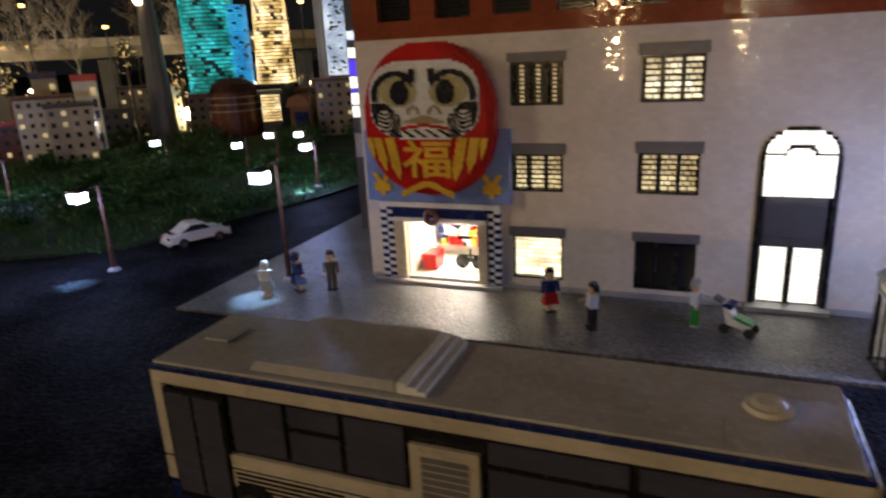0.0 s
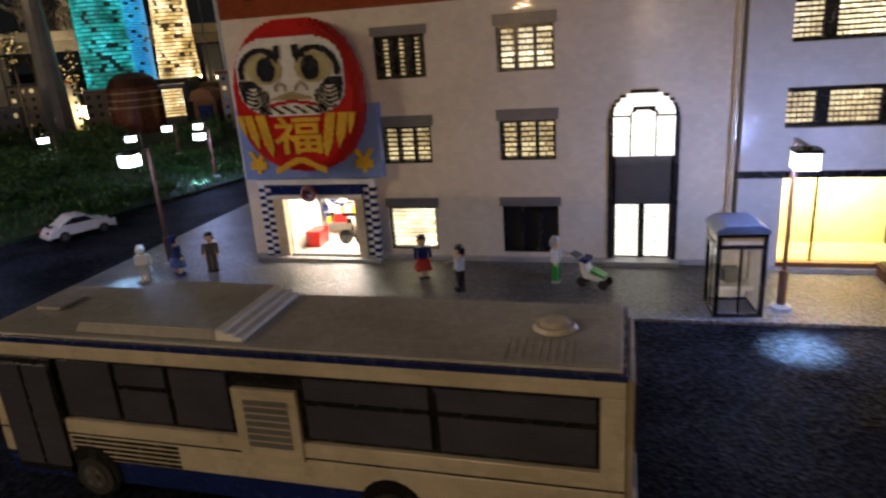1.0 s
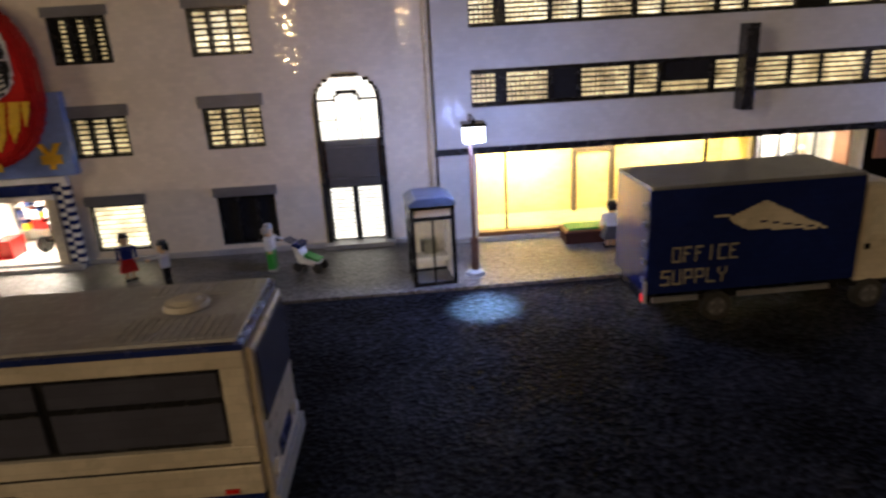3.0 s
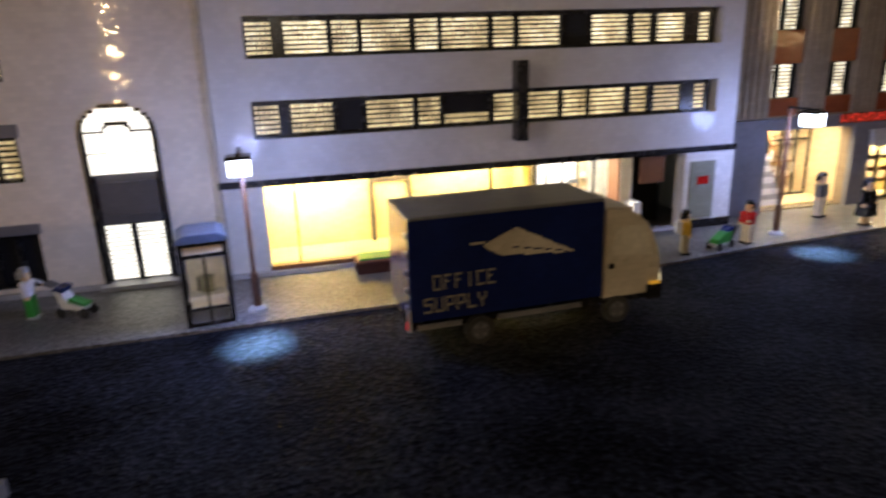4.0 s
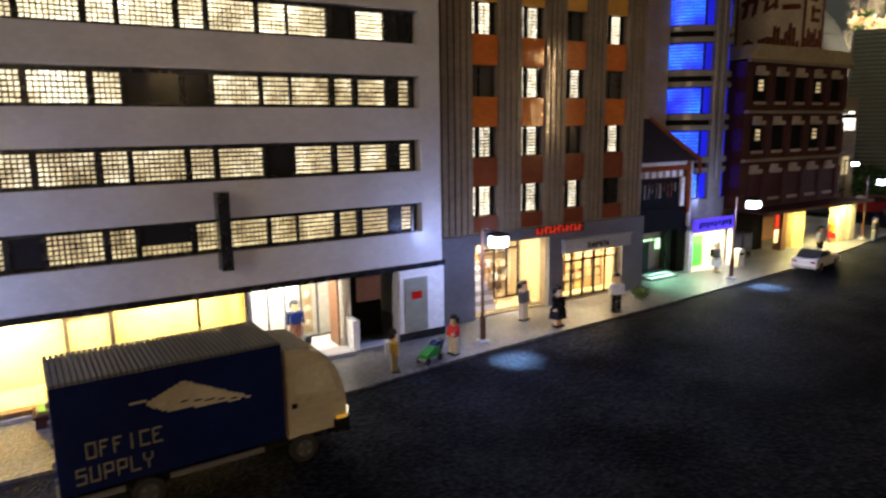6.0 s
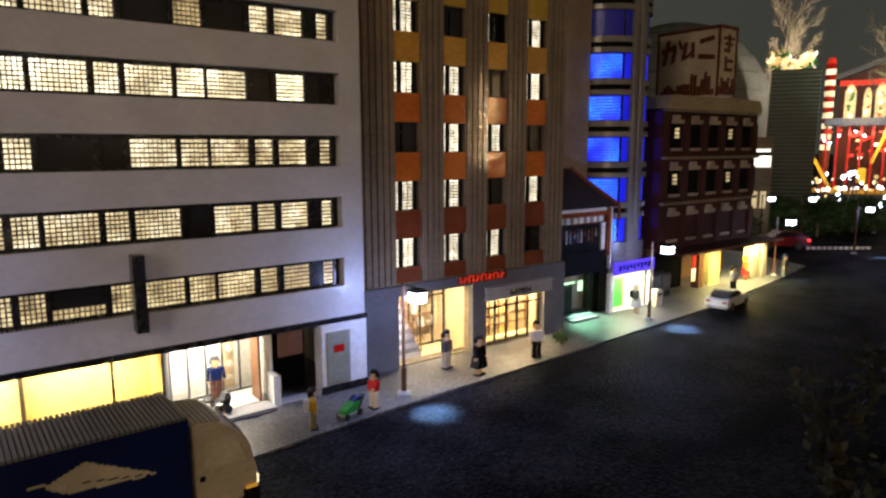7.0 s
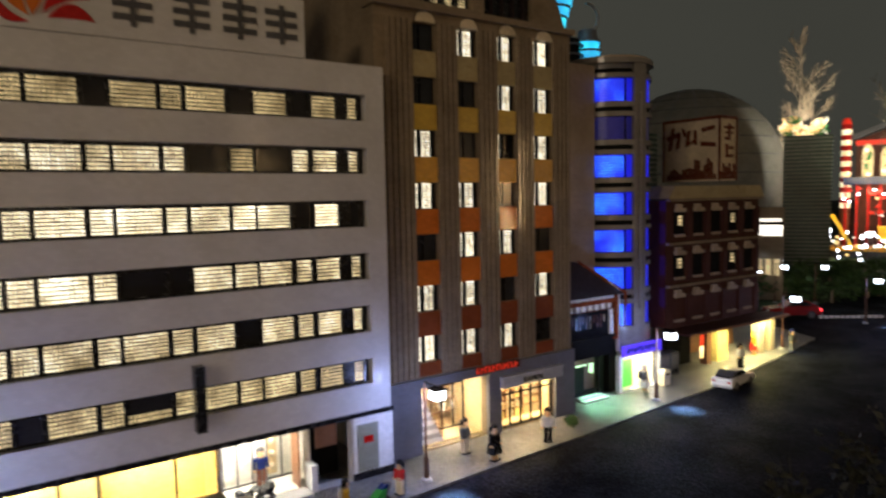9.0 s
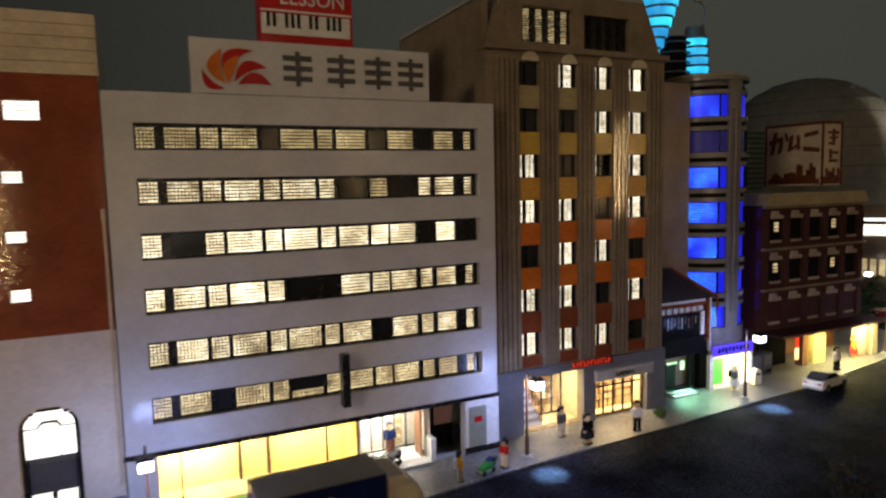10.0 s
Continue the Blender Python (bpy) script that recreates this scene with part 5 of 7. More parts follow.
# ---- telephone box ----
def phone_box(x, y, turn):
    t = thing("telephone_box", "glazed telephone box with black frame and grey-blue roof", "telephone box", (x, y, 0), turn)
    h, w = 0.155, 0.038
    fr = Geo()
    for a in (-1, 1):
        for c in (-1, 1):
            fr.box(a * w - 0.004, a * w + 0.004, c * w - 0.004, c * w + 0.004, 0, h)
    part("frame", fr, BLACK, t)
    for z in (0.0, 0.128, 0.149):
        for s in (-1, 1):
            part("rail", Geo().box(-w + 0.004, w - 0.004, s * w - 0.0035, s * w + 0.0035, z, z + 0.006), BLACK, t)
            part("rail", Geo().box(s * w - 0.0035, s * w + 0.0035, -w + 0.004, w - 0.004, z, z + 0.006), BLACK, t)
    part("roof", Geo().prism([(-0.045, h), (0.045, h), (0.043, h + 0.008), (0.028, h + 0.016), (-0.028, h + 0.016), (-0.043, h + 0.008)], -0.045, 0.045), SLATE_BLUE, t, "grey-blue rounded roof", 0.001)
    part("header", Geo().box(-w + 0.004, w - 0.004, -w - 0.0015, -w + 0.0015, 0.1352, 0.1488).box(-w - 0.0015, -w + 0.0015, -w + 0.004, w - 0.004, 0.1352, 0.1488), CREAM, t)
    part("glazing_bar", Geo().box(-0.002, 0.002, -w - 0.002, -w + 0.002, 0.0072, 0.1278).box(-w - 0.002, -w + 0.002, -0.002, 0.002, 0.0072, 0.1278), BLACK, t)
    for s in (-1, 1):
        a = Geo().box(-w + 0.004, w - 0.004, s * w - 0.0008, s * w + 0.0008, 0.0072, 0.1278)
        part("pane", a, PANE, t).visible_shadow = False
        a = Geo().box(s * w - 0.0008, s * w + 0.0008, -w + 0.004, w - 0.004, 0.0072, 0.1278)
        part("pane", a, PANE, t).visible_shadow = False
    # Pale panels added inside, in place of pale reflections on the panes.
    part("reflection_panel", Geo().box(-w + 0.006, w - 0.006, w - 0.0045, w - 0.002, 0.01, 0.126).box(w - 0.0045, w - 0.002, -w + 0.006, w - 0.006, 0.01, 0.126), INNER_WHITE, t, "pale inner panels standing in for reflections on the glass")
    part("telephone", Geo().box(-0.012, 0.012, 0.014, 0.033, 0.045, 0.074), SIDE_DOOR, t, "grey-green telephone", 0.001)
    part("receiver", Geo().box(-0.018, -0.0125, 0.014, 0.03, 0.05, 0.072), DARK, t)
    part("shelf", Geo().box(-0.034, 0.034, -0.005, 0.036, 0.036, 0.0445), PURE, t)
    part("floor_plate", Geo().box(-0.036, 0.036, -0.036, 0.036, 0.0, 0.003), GREY, t)


phone_box(0.325, 1.083, 6)


# ---- wheels shared by the vehicles ----
def wheel(parent, x, y, z, r, side):
    w = part("wheel", Geo().cyl(x, z, y, y + 0.014 * side, r, n=20, axis="y"), TYRE, parent, "black tyre")
    part("rim", Geo().cyl(x, z, y - 0.0012 * side, y + 0.001 * side, r * 0.62, n=16, axis="y").cyl(x, z, y - 0.003 * side, y - 0.0012 * side, r * 0.25, n=10, axis="y"), DARK, w)
    for k in range(4):
        a = math.pi * (k + 0.5) / 2
        part("hub_stud", Geo().cyl(x + 0.42 * r * math.cos(a), z + 0.42 * r * math.sin(a), y - 0.0024 * side, y - 0.0012 * side, r * 0.13, n=8, axis="y"), GREY, w)


# ---- city bus ----
def city_bus():
    x0, x1, w = -0.633, 0.136, 0.160
    t = thing("city_bus", "cream city bus with dark windows and a blue skirt", "bus", (0, 0.425, -0.0065))
    z = 0.0065
    part("waist_panel", Geo().box(x0, x1, 0, w, 0.079 + z, 0.098 + z), BUS_CREAM, t, bevel=0.0015)
    part("cantrail", Geo().box(x0, x1, 0, w, 0.181 + z, 0.199 + z), BUS_CREAM, t, bevel=0.0015)
    part("corner_post", Geo().box(x1 - 0.024, x1, 0.0, w, 0.0982 + z, 0.1808 + z), BUS_CREAM, t, bevel=0.0015)
    part("corner_post", Geo().box(x0, x0 + 0.016, 0, w, 0.0982 + z, 0.1808 + z), BUS_CREAM, t, bevel=0.0015)
    part("lower_panel", Geo().box(x0, x1, 0, w, 0.043 + z, 0.0765 + z), BUS_CREAM, t, bevel=0.0015)
    part("trim_line", Geo().box(x0 + 0.001, x1 - 0.001, 0.0012, w - 0.0012, 0.0766 + z, 0.0789 + z), BLACK, t)
    part("skirt", Geo().box(x0 + 0.002, x1 - 0.002, 0.002, w - 0.002, 0.012 + z, 0.0428 + z), BLUE, t, "dark blue skirt")
    part("roof_line", Geo().box(x0 - 0.001, x1 + 0.001, -0.001, w + 0.001, 0.1992 + z, 0.2055 + z), BLUE, t, "blue line below the roof")
    roof = Geo().box(x0 + 0.004, x1 - 0.004, 0.004, w - 0.004, 0.2056 + z, 0.2095 + z)
    part("roof", roof, ROOF_GREY, t, "pale grey ribbed roof", 0.001)
    rb = Geo()
    for i in range(14):
        rb.box(0.016 + 0.0081 * i, 0.0205 + 0.0081 * i, 0.008, 0.060, 0.2096 + z, 0.2103 + z).box(0.016 + 0.0081 * i, 0.0205 + 0.0081 * i, 0.118, w - 0.008, 0.2096 + z, 0.2103 + z)
    part("roof_ribs", rb, ROOF_GREY, t)["kind"] = "stuff"
    hump = Geo().prism([(-0.490, 0.2107 + z), (-0.300, 0.2107 + z), (-0.302, 0.2245 + z), (-0.480, 0.2245 + z)], 0.012, w - 0.012)
    part("air_conditioner", hump, ROOF_GREY, t, "low roof unit with stepped ends", 0.001)
    stp = Geo()
    for i in range(3):
        stp.box(-0.2998 + 0.011 * i, -0.289 + 0.011 * i, 0.012, w - 0.012, 0.2107 + z, 0.2235 - 0.0038 * i + z)
    part("unit_step", stp, PURE, t, "white stepped end")
    part("vent", Geo().box(-0.602, -0.566, 0.068, 0.112, 0.2107 + z, 0.215 + z), ROOF_GREY, t, bevel=0.001)
    part("round_hatch", Geo().cyl(0.062, 0.088, 0.2107 + z, 0.2155 + z, 0.024, 0.021, 20).cyl(0.062, 0.088, 0.2156 + z, 0.219 + z, 0.017, 0.012, 20), BUS_CREAM, t, "round roof hatch")
    ws = [(-0.520, -0.446, 0), (-0.438, -0.372, 1), (-0.364, -0.292, 0), (-0.197, -0.058, 1), (-0.048, 0.108, 1)]
    fr = Geo().box(x0 + 0.0165, x1 - 0.0245, 0.006, 0.012, 0.0983 + z, 0.1807 + z)
    part("window_surround", fr, BLACK, t, "black window surround")
    for a, b, bar in ws:
        p = part("side_window", Geo().box(a, b, 0.003, 0.0055, 0.104 + z, 0.176 + z), BUS_GLASS, t, "dark side window")
        if bar:
            part("window_bar", Geo().box(a, b, 0.0006, 0.0028, 0.146 + z, 0.151 + z), BLACK, p)
    fd = part("folding_door", Geo().box(-0.617, -0.527, -0.0012, 0.0055, 0.020 + z, 0.176 + z), BLACK, t, "black folding door with two tall panes")
    for a in (-0.613, -0.570):
        part("door_pane", Geo().box(a, a + 0.038, -0.0028, -0.0014, 0.030 + z, 0.170 + z), BUS_GLASS, fd)
    d = part("equipment_panel", Geo().box(-0.284, -0.205, -0.002, 0.005, 0.0735 + z, 0.161 + z), BUS_CREAM, t, "cream framed louvred panel", 0.001)
    lv = Geo()
    for i in range(7):
        lv.box(-0.270, -0.217, -0.0035, -0.0022, 0.0895 + 0.0088 * i + z, 0.0955 + 0.0088 * i + z)
    part("louvre", lv, GREY, d)
    lo = Geo()
    for i in range(5):
        lo.box(-0.522, -0.37, -0.0015, -0.0002, 0.046 + 0.0064 * i + z, 0.0492 + 0.0064 * i + z)
    part("side_grille", lo, BLACK, t)
    for cx in (-0.108, -0.50):
        part("wheel_arch", Geo().cyl(cx, 0.026 + z, -0.0012, 0.02, 0.037, n=18, axis="y"), BLACK, t)
        wheel(t, cx, -0.003, 0.026, 0.0262, 1)
        wheel(t, cx, w + 0.003, 0.026, 0.0262, -1)
    f = part("end_panel", Geo().box(x1 + 0.0002, x1 + 0.007, 0.006, w - 0.006, 0.02 + z, 0.198 + z), BUS_CREAM, t, "cream bus front panel", 0.003)
    part("windscreen", Geo().box(x1 + 0.0072, x1 + 0.0095, 0.014, w - 0.014, 0.116 + z, 0.190 + z), BUS_GLASS, f, "dark blue-grey windscreen")
    part("bumper", Geo().box(x1 + 0.0072, x1 + 0.013, 0.004, w - 0.004, 0.016 + z, 0.036 + z), LIGHT_GREY, f)
    for c in (0.026, w - 0.026):
        part("headlamp", Geo().cyl(c, 0.055 + z, x1 + 0.0072, x1 + 0.011, 0.009, n=14, axis="x"), PURE, f)
    part("grille", Geo().box(x1 + 0.0072, x1 + 0.009, 0.05, w - 0.05, 0.05 + z, 0.068 + z), BLUE, f)
    part("side_marker", Geo().box(0.098, 0.112, -0.0015, -0.0002, 0.046 + z, 0.051 + z), RED, t)


city_bus()


# ---- delivery truck ----
def delivery_truck():
    t = thing("delivery_truck", "blue box truck with cream cab and paper dart emblem", "truck", (0, 0.822, -0.0065), 2.0)
    m = pose(0, 0, 0, 0, 0, 2.0).inverted()
    z, x0, x1, w = 0.0065, 0.651, 0.989, 0.148
    part("box", Geo().box(x0, x1, 0, w, 0.048 + z, 0.216 + z), NAVY, t, "deep blue cargo box", 0.001)
    rb = Geo()
    for i in range(42):
        rb.box(x0 + 0.0012 + 0.008 * i, x0 + 0.0066 + 0.008 * i, -0.0012, w + 0.0012, 0.2162 + z, 0.2215 + z)
    part("roof_ribs", rb, GREY, t, "ribbed grey roof")["kind"] = "stuff"
    for i in range(5):
        part("rear_hinge", Geo().box(x0 - 0.004, x0 - 0.0004, 0.006, 0.018, 0.066 + 0.03 * i + z, 0.074 + 0.03 * i + z), GREY, t)
    part("rear_bracket", Geo().box(x0 - 0.005, x0 - 0.0004, -0.001, 0.0025, 0.034 + z, 0.070 + z), LIGHT_GREY, t, "pale upright bracket")
    part("chassis", Geo().box(x0 + 0.004, x1 + 0.10, 0.02, w - 0.02, 0.026 + z, 0.0475 + z), BLACK, t)
    part("side_rail", Geo().box(0.80, 0.95, -0.001, 0.004, 0.034 + z, 0.042 + z).box(x0 + 0.01, 0.735, -0.001, 0.004, 0.034 + z, 0.042 + z), GREY, t, "grey side rail")
    cab = [(x1 + 0.006, 0.040 + z), (1.107, 0.040 + z), (1.107, 0.090 + z), (1.101, 0.119 + z), (1.091, 0.145 + z), (1.077, 0.168 + z), (1.060, 0.184 + z), (1.042, 0.194 + z), (1.015, 0.198 + z), (x1 + 0.006, 0.199 + z)]
    c = part("cab", Geo().prism(cab, 0.006, w - 0.006), BUS_CREAM, t, "cream forward cab", 0.002)
    win = [(1.010, 0.118 + z), (1.088, 0.112 + z), (1.070, 0.166 + z), (1.016, 0.166 + z)]
    part("side_window", Geo().prism(win, 0.0042, 0.0058), clear_plastic, c, "glossy cab window")
    ws = [(1.1016, 0.122 + z), (1.0922, 0.1465 + z), (1.0785, 0.1690 + z), (1.0800, 0.1702 + z), (1.0938, 0.1475 + z), (1.1034, 0.1226 + z)]
    part("windscreen", Geo().prism(ws, 0.016, w - 0.016), clear_plastic, c)
    part("door_handle", Geo().box(1.004, 1.013, 0.0035, 0.0058, 0.094 + z, 0.103 + z), BLACK, c)
    part("bumper", Geo().box(1.080, 1.110, 0.003, w - 0.003, 0.028 + z, 0.0555 + z).box(x1 + 0.006, 1.080, 0.008, w - 0.008, 0.030 + z, 0.0395 + z), BLACK, c)
    cr = Geo()
    for i in range(6):
        cr.box(0.998 + 0.0085 * i, 1.0035 + 0.0085 * i, 0.010, w - 0.010, 0.190 + z, (0.2015 - 0.00012 * i * i) + z)
    part("cab_ribs", cr, BUS_CREAM, c)
    for yy in (0.012, w - 0.032):
        part("headlight", Geo().box(1.1064, 1.112, yy, yy + 0.02, 0.0565 + z, 0.072 + z), HEADLIGHT, c, "faintly glowing headlight")
    part("indicator", Geo().box(1.084, 1.104, 0.0, 0.0028, 0.0565 + z, 0.062 + z), INDICATOR, c, "glowing amber indicator")
    part("tail_light", Geo().box(x0 - 0.0045, x0 - 0.0005, 0.003, 0.014, 0.034 + z, 0.046 + z), FAINT_TAIL, t, "faintly glowing red tail light")
    part("mirror", Geo().box(x1 + 0.006, x1 + 0.016, w - 0.004, w + 0.016, 0.165 + z, 0.195 + z), BLACK, c)
    for cx in (0.768, 1.022):
        wheel(t, cx, 0.002, 0.0245, 0.0245, 1)
        wheel(t, cx, w - 0.002, 0.0245, 0.0245, -1)
    # paper dart of plates on the side, and the lettering
    def dart(x, zz):
        u, v = (x - 0.752) / 0.186, zz - z
        spine = 0.170 - 0.034 * u
        if u < 0.12:
            return abs(v - 0.168) < 0.0016
        up = spine + (0.033 * (u - 0.12) / 0.30 if u < 0.42 else 0.033 * (1 - (u - 0.42) / 0.58))
        lo = spine - (0.004 + 0.012 * (u - 0.12) / 0.16 if u < 0.28 else 0.016 * (1 - (u - 0.28) / 0.72))
        return lo < v < up and (u < 0.36 or u > 0.92 or abs(v - spine) > 0.0013)
    part("paper_dart", courses(Geo(), dart, 0.140, 0.222, 0.752, 0.938, -0.0022, -0.0004, 0.004, 0.0034), BUS_CREAM, t, "cream paper dart of stepped plates")
    glyphs = {"O": "11111 1...1 1...1 1...1 1...1 11111", "F": "1111. 1.... 111.. 1.... 1.... 1....", "I": "..1.. ..1.. ..1.. ..1.. ..1.. ..1..", "C": "11111 1.... 1.... 1.... 1.... 11111",
              "E": "11111 1.... 111.. 1.... 1.... 11111", "S": "11111 1.... 11111 ....1 ....1 11111", "U": "1...1 1...1 1...1 1...1 1...1 11111", "P": "11111 1...1 1...1 11111 1.... 1....",
              "L": "1.... 1.... 1.... 1.... 1.... 11111", "Y": "1...1 1...1 .1.1. ..1.. ..1.. ..1.."}
    for word, left, base in (("OFFICE", 0.689, 0.099), ("SUPPLY", 0.673, 0.062)):
        for i, letter in enumerate(word):
            rows = glyphs[letter].split()
            xs = [left + 0.0182 * i + k for k in (0.0, 0.0022, 0.0057, 0.0081, 0.0116, 0.0138)]
            zs = [base + z + k for k in (0.0, 0.0030, 0.0094, 0.0124, 0.0154, 0.0222, 0.0252)]
            part("letter", grid_solid(xs, zs, lambda a, b: rows[5 - b][a] == "1", -0.0016, -0.0004), LETTER, t, "dull cream letter of small plates")
    # turn about the middle of the box rather than the world's origin
    c0 = Vector((0.82, 0, 0))
    t.matrix_basis = Matrix.Translation((0, 0.822, -0.0065)) @ Matrix.Translation(c0) @ pose(0, 0, 0, 0, 0, 1.5) @ Matrix.Translation(-c0)


clear_plastic = plastic("glossy_window_plastic", (0.66, 0.62, 0.52), rough=0.1, courses=0.3, width=0.008, wave=0.5)
delivery_truck()


# ---- small cars ----
def small_car(name, label, x, y, turn, paint, length=0.205, width=0.085, beetle=False, tail=False):
    t = thing(name, label, "car", (x, y, -0.0065), turn, group="parked cars")
    h, k = length / 2, length / 0.205
    if beetle:
        low = [(-h, 0.018), (h, 0.018), (h, 0.034), (h * 0.78, 0.046), (h * 0.42, 0.050), (-h * 0.62, 0.050), (-h * 0.92, 0.040), (-h, 0.030)]
        cabin = [(h * 0.44, 0.0502), (h * 0.16, 0.074), (-h * 0.28, 0.076), (-h * 0.66, 0.0502)]
    else:
        low = [(-h, 0.016), (h, 0.016), (h, 0.036), (h * 0.9, 0.042), (h * 0.4, 0.047), (-h * 0.8, 0.050), (-h, 0.046)]
        cabin = [(h * 0.42, 0.0472), (h * 0.05, 0.070), (-h * 0.45, 0.072), (-h * 0.85, 0.0502)]
    part("body", Geo().prism([(u, w * k) for u, w in low], -width / 2, width / 2), paint, t, "", 0.004)
    part("roof", Geo().prism([(u, w * k) for u, w in cabin], -width / 2 + 0.007, width / 2 - 0.007), DARK if name == "hatchback_car" else paint, t, "", 0.004)
    for s in (-1, 1):
        a = [(cabin[0][0] * 0.80, 0.0515 * k), (cabin[1][0] * 0.9, 0.068 * k), (cabin[2][0] * 0.9, 0.069 * k), (cabin[3][0] * 0.80, 0.0525 * k)]
        part("side_window", Geo().prism(a, s * (width / 2 - 0.0068), s * (width / 2 - 0.0055)), SMOKE, t)
        for cx in (-0.58 * h, 0.60 * h):
            wheel(t, cx, s * (width / 2 + 0.001), 0.0165 * k, 0.0165 * k, -s)
        part("headlamp", Geo().cyl(s * width * 0.36, 0.034 * k, h - 0.002, h + 0.002, 0.006, n=12, axis="x"), PURE, t)
        part("tail_lamp", Geo().box(-h - 0.002, -h + 0.002, s * width * 0.36 - 0.008, s * width * 0.36 + 0.008, 0.034 * k, 0.040 * k), TAIL if tail else RED, t)
        if tail:
            part("side_tail_lamp", Geo().box(-h + 0.004, -h + 0.022, s * (width / 2 - 0.001), s * (width / 2 + 0.0015), 0.033 * k, 0.041 * k), TAIL, t, "glowing red lamp")
    part("rear_window", Geo().box(-h * 0.90, -h * 0.80, -width * 0.32, width * 0.32, 0.0505 * k, 0.0535 * k), SMOKE, t)
    for a in (-h - 0.003, h - 0.006):
        part("bumper", Geo().box(a, a + 0.009, -width * 0.46, width * 0.46, 0.014 * k, 0.022 * k), LIGHT_GREY, t)


small_car("rounded_car", "white rounded small car parked on the road", -1.535, 1.504, 64, PURE, 0.20, 0.085, True)
small_car("hatchback_car", "white low hatchback with a dark glass roof by the kerb", 3.31, 1.197, 8, PURE, 0.235, 0.095)
small_car("red_car", "red car with glowing tail lights", 5.09, 1.88, 143.5, CAR_RED, 0.36, 0.13, False, True)
bar = thing("road_barrier", "low row of white barrier blocks across the far road", "barrier", (5.20, 1.745, -0.0065), -37)
part("rail", Geo().box(0, 0.43, 0.004, 0.010, 0.006, 0.012), LIGHT_GREY, bar)
for k in range(12):
    part("block", Geo().box(0.036 * k, 0.036 * k + 0.022, 0, 0.014, 0, 0.020), PURE, bar, "", 0.002)


# ---- small brick figures, each one plain mesh ----
def figurine(label, x, y, turn, hair, top, low, skirt=False, z=0.0, size=1.0, arm=0.0, extra=None):
    g = Geo()
    g.use(0)
    if skirt:
        g.use(2).prism([(-0.016, 0.018), (0.016, 0.018), (0.010, 0.042), (-0.010, 0.042)], -0.012, 0.012)
        g.use(3).box(-0.008, -0.002, -0.004, 0.004, 0.0, 0.018).box(0.002, 0.008, -0.004, 0.004, 0, 0.018)
    else:
        g.use(2).box(-0.010, -0.0015, -0.006, 0.006, 0.003, 0.041).box(0.0015, 0.010, -0.006, 0.006, 0.003, 0.041)
    g.use(0).box(-0.011, -0.001, -0.010, 0.006, 0.0, 0.004).box(0.001, 0.011, -0.010, 0.006, 0.0, 0.004)
    g.use(1).prism([(-0.009, 0.0412), (0.009, 0.0412), (0.012, 0.066), (-0.012, 0.066)], -0.0075, 0.0075)
    for s in (-1, 1):
        lift = arm if s > 0 else 0.0
        g.use(1).add([(s * 0.0125, -0.004, 0.065), (s * 0.017, -0.004, 0.064), (s * 0.017, 0.004, 0.064), (s * 0.0125, 0.004, 0.065),
                      (s * 0.0135, -0.006 - lift, 0.042 + lift), (s * 0.018, -0.006 - lift, 0.042 + lift), (s * 0.018, 0.001 - lift, 0.042 + lift), (s * 0.0135, 0.001 - lift, 0.042 + lift)],
                     [(0, 1, 2, 3), (7, 6, 5, 4), (0, 4, 5, 1), (1, 5, 6, 2), (2, 6, 7, 3), (3, 7, 4, 0)])
        g.use(3).box(s * 0.0158 - 0.0025, s * 0.0158 + 0.0025, -0.0075 - lift, -0.001 - lift, 0.037 + lift, 0.042 + lift)
    g.use(3).cyl(0, 0, 0.066, 0.0695, 0.004, n=8).cyl(0, 0, 0.0695, 0.083, 0.0078, 0.0074, n=12)
    g.use(0).cyl(0, 0.0008, 0.0822, 0.0895, 0.0092, 0.0070, n=12).box(-0.0080, 0.0080, 0.0050, 0.0098, 0.071, 0.0835).box(-0.0092, -0.0072, -0.002, 0.006, 0.074, 0.083).box(0.0072, 0.0092, -0.002, 0.006, 0.074, 0.083)
    if extra:
        g.use(4).box(-0.010, 0.010, 0.0085, 0.018, 0.044, 0.066)
    ob = solid("figurine", g, (hair, top, low, SKIN, extra or top), label, "figurine", (x, y, z), turn, "street figurines")
    size *= 1.12 if x < 0.5 else 1.16 if x < 1.7 else 1.36
    ob.scale = (size, size, size)
    return ob


figurine("black-haired brick figurine in blue top and red skirt", -0.301, 1.197, 30, BLACK, BLUE, RED, True)
figurine("brick figurine in white shirt and black trousers lifting an arm", -0.200, 1.130, -60, BLACK, PURE, BLACK, arm=0.024)
figurine("brick figurine in white top and green trousers pushing a pushchair", -0.006, 1.196, 80, LIGHT_GREY, PURE, GREEN, arm=0.014)
figurine("brick figurine in a long blue dress", -0.925, 1.172, 150, BLUE, BLUE, BLUE, True)
figurine("dark-clad brick figurine with a yellow bag", -0.848, 1.203, 20, BLACK, DARK, DARK, False, extra=YELLOW)
figurine("white-clad brick figurine on the pavement corner", -0.985, 1.125, 200, PURE, PURE, LIGHT_GREY, True, size=0.9)
figurine("black-haired brick figurine in white blouse and dark skirt", 0.708, 1.192, 180, BLACK, PURE, DARK, True)
figurine("brick figurine in black jacket with a tan rucksack", 0.815, 1.086, 60, DARK, BLACK, GREY, extra=CREAM)
figurine("brick figurine in a long tan coat", 1.046, 1.128, 200, BLACK, OLIVE, OLIVE, True)
figurine("brick figurine in red top and blue skirt", 1.138, 1.142, 110, BLACK, RED, BLUE, True)
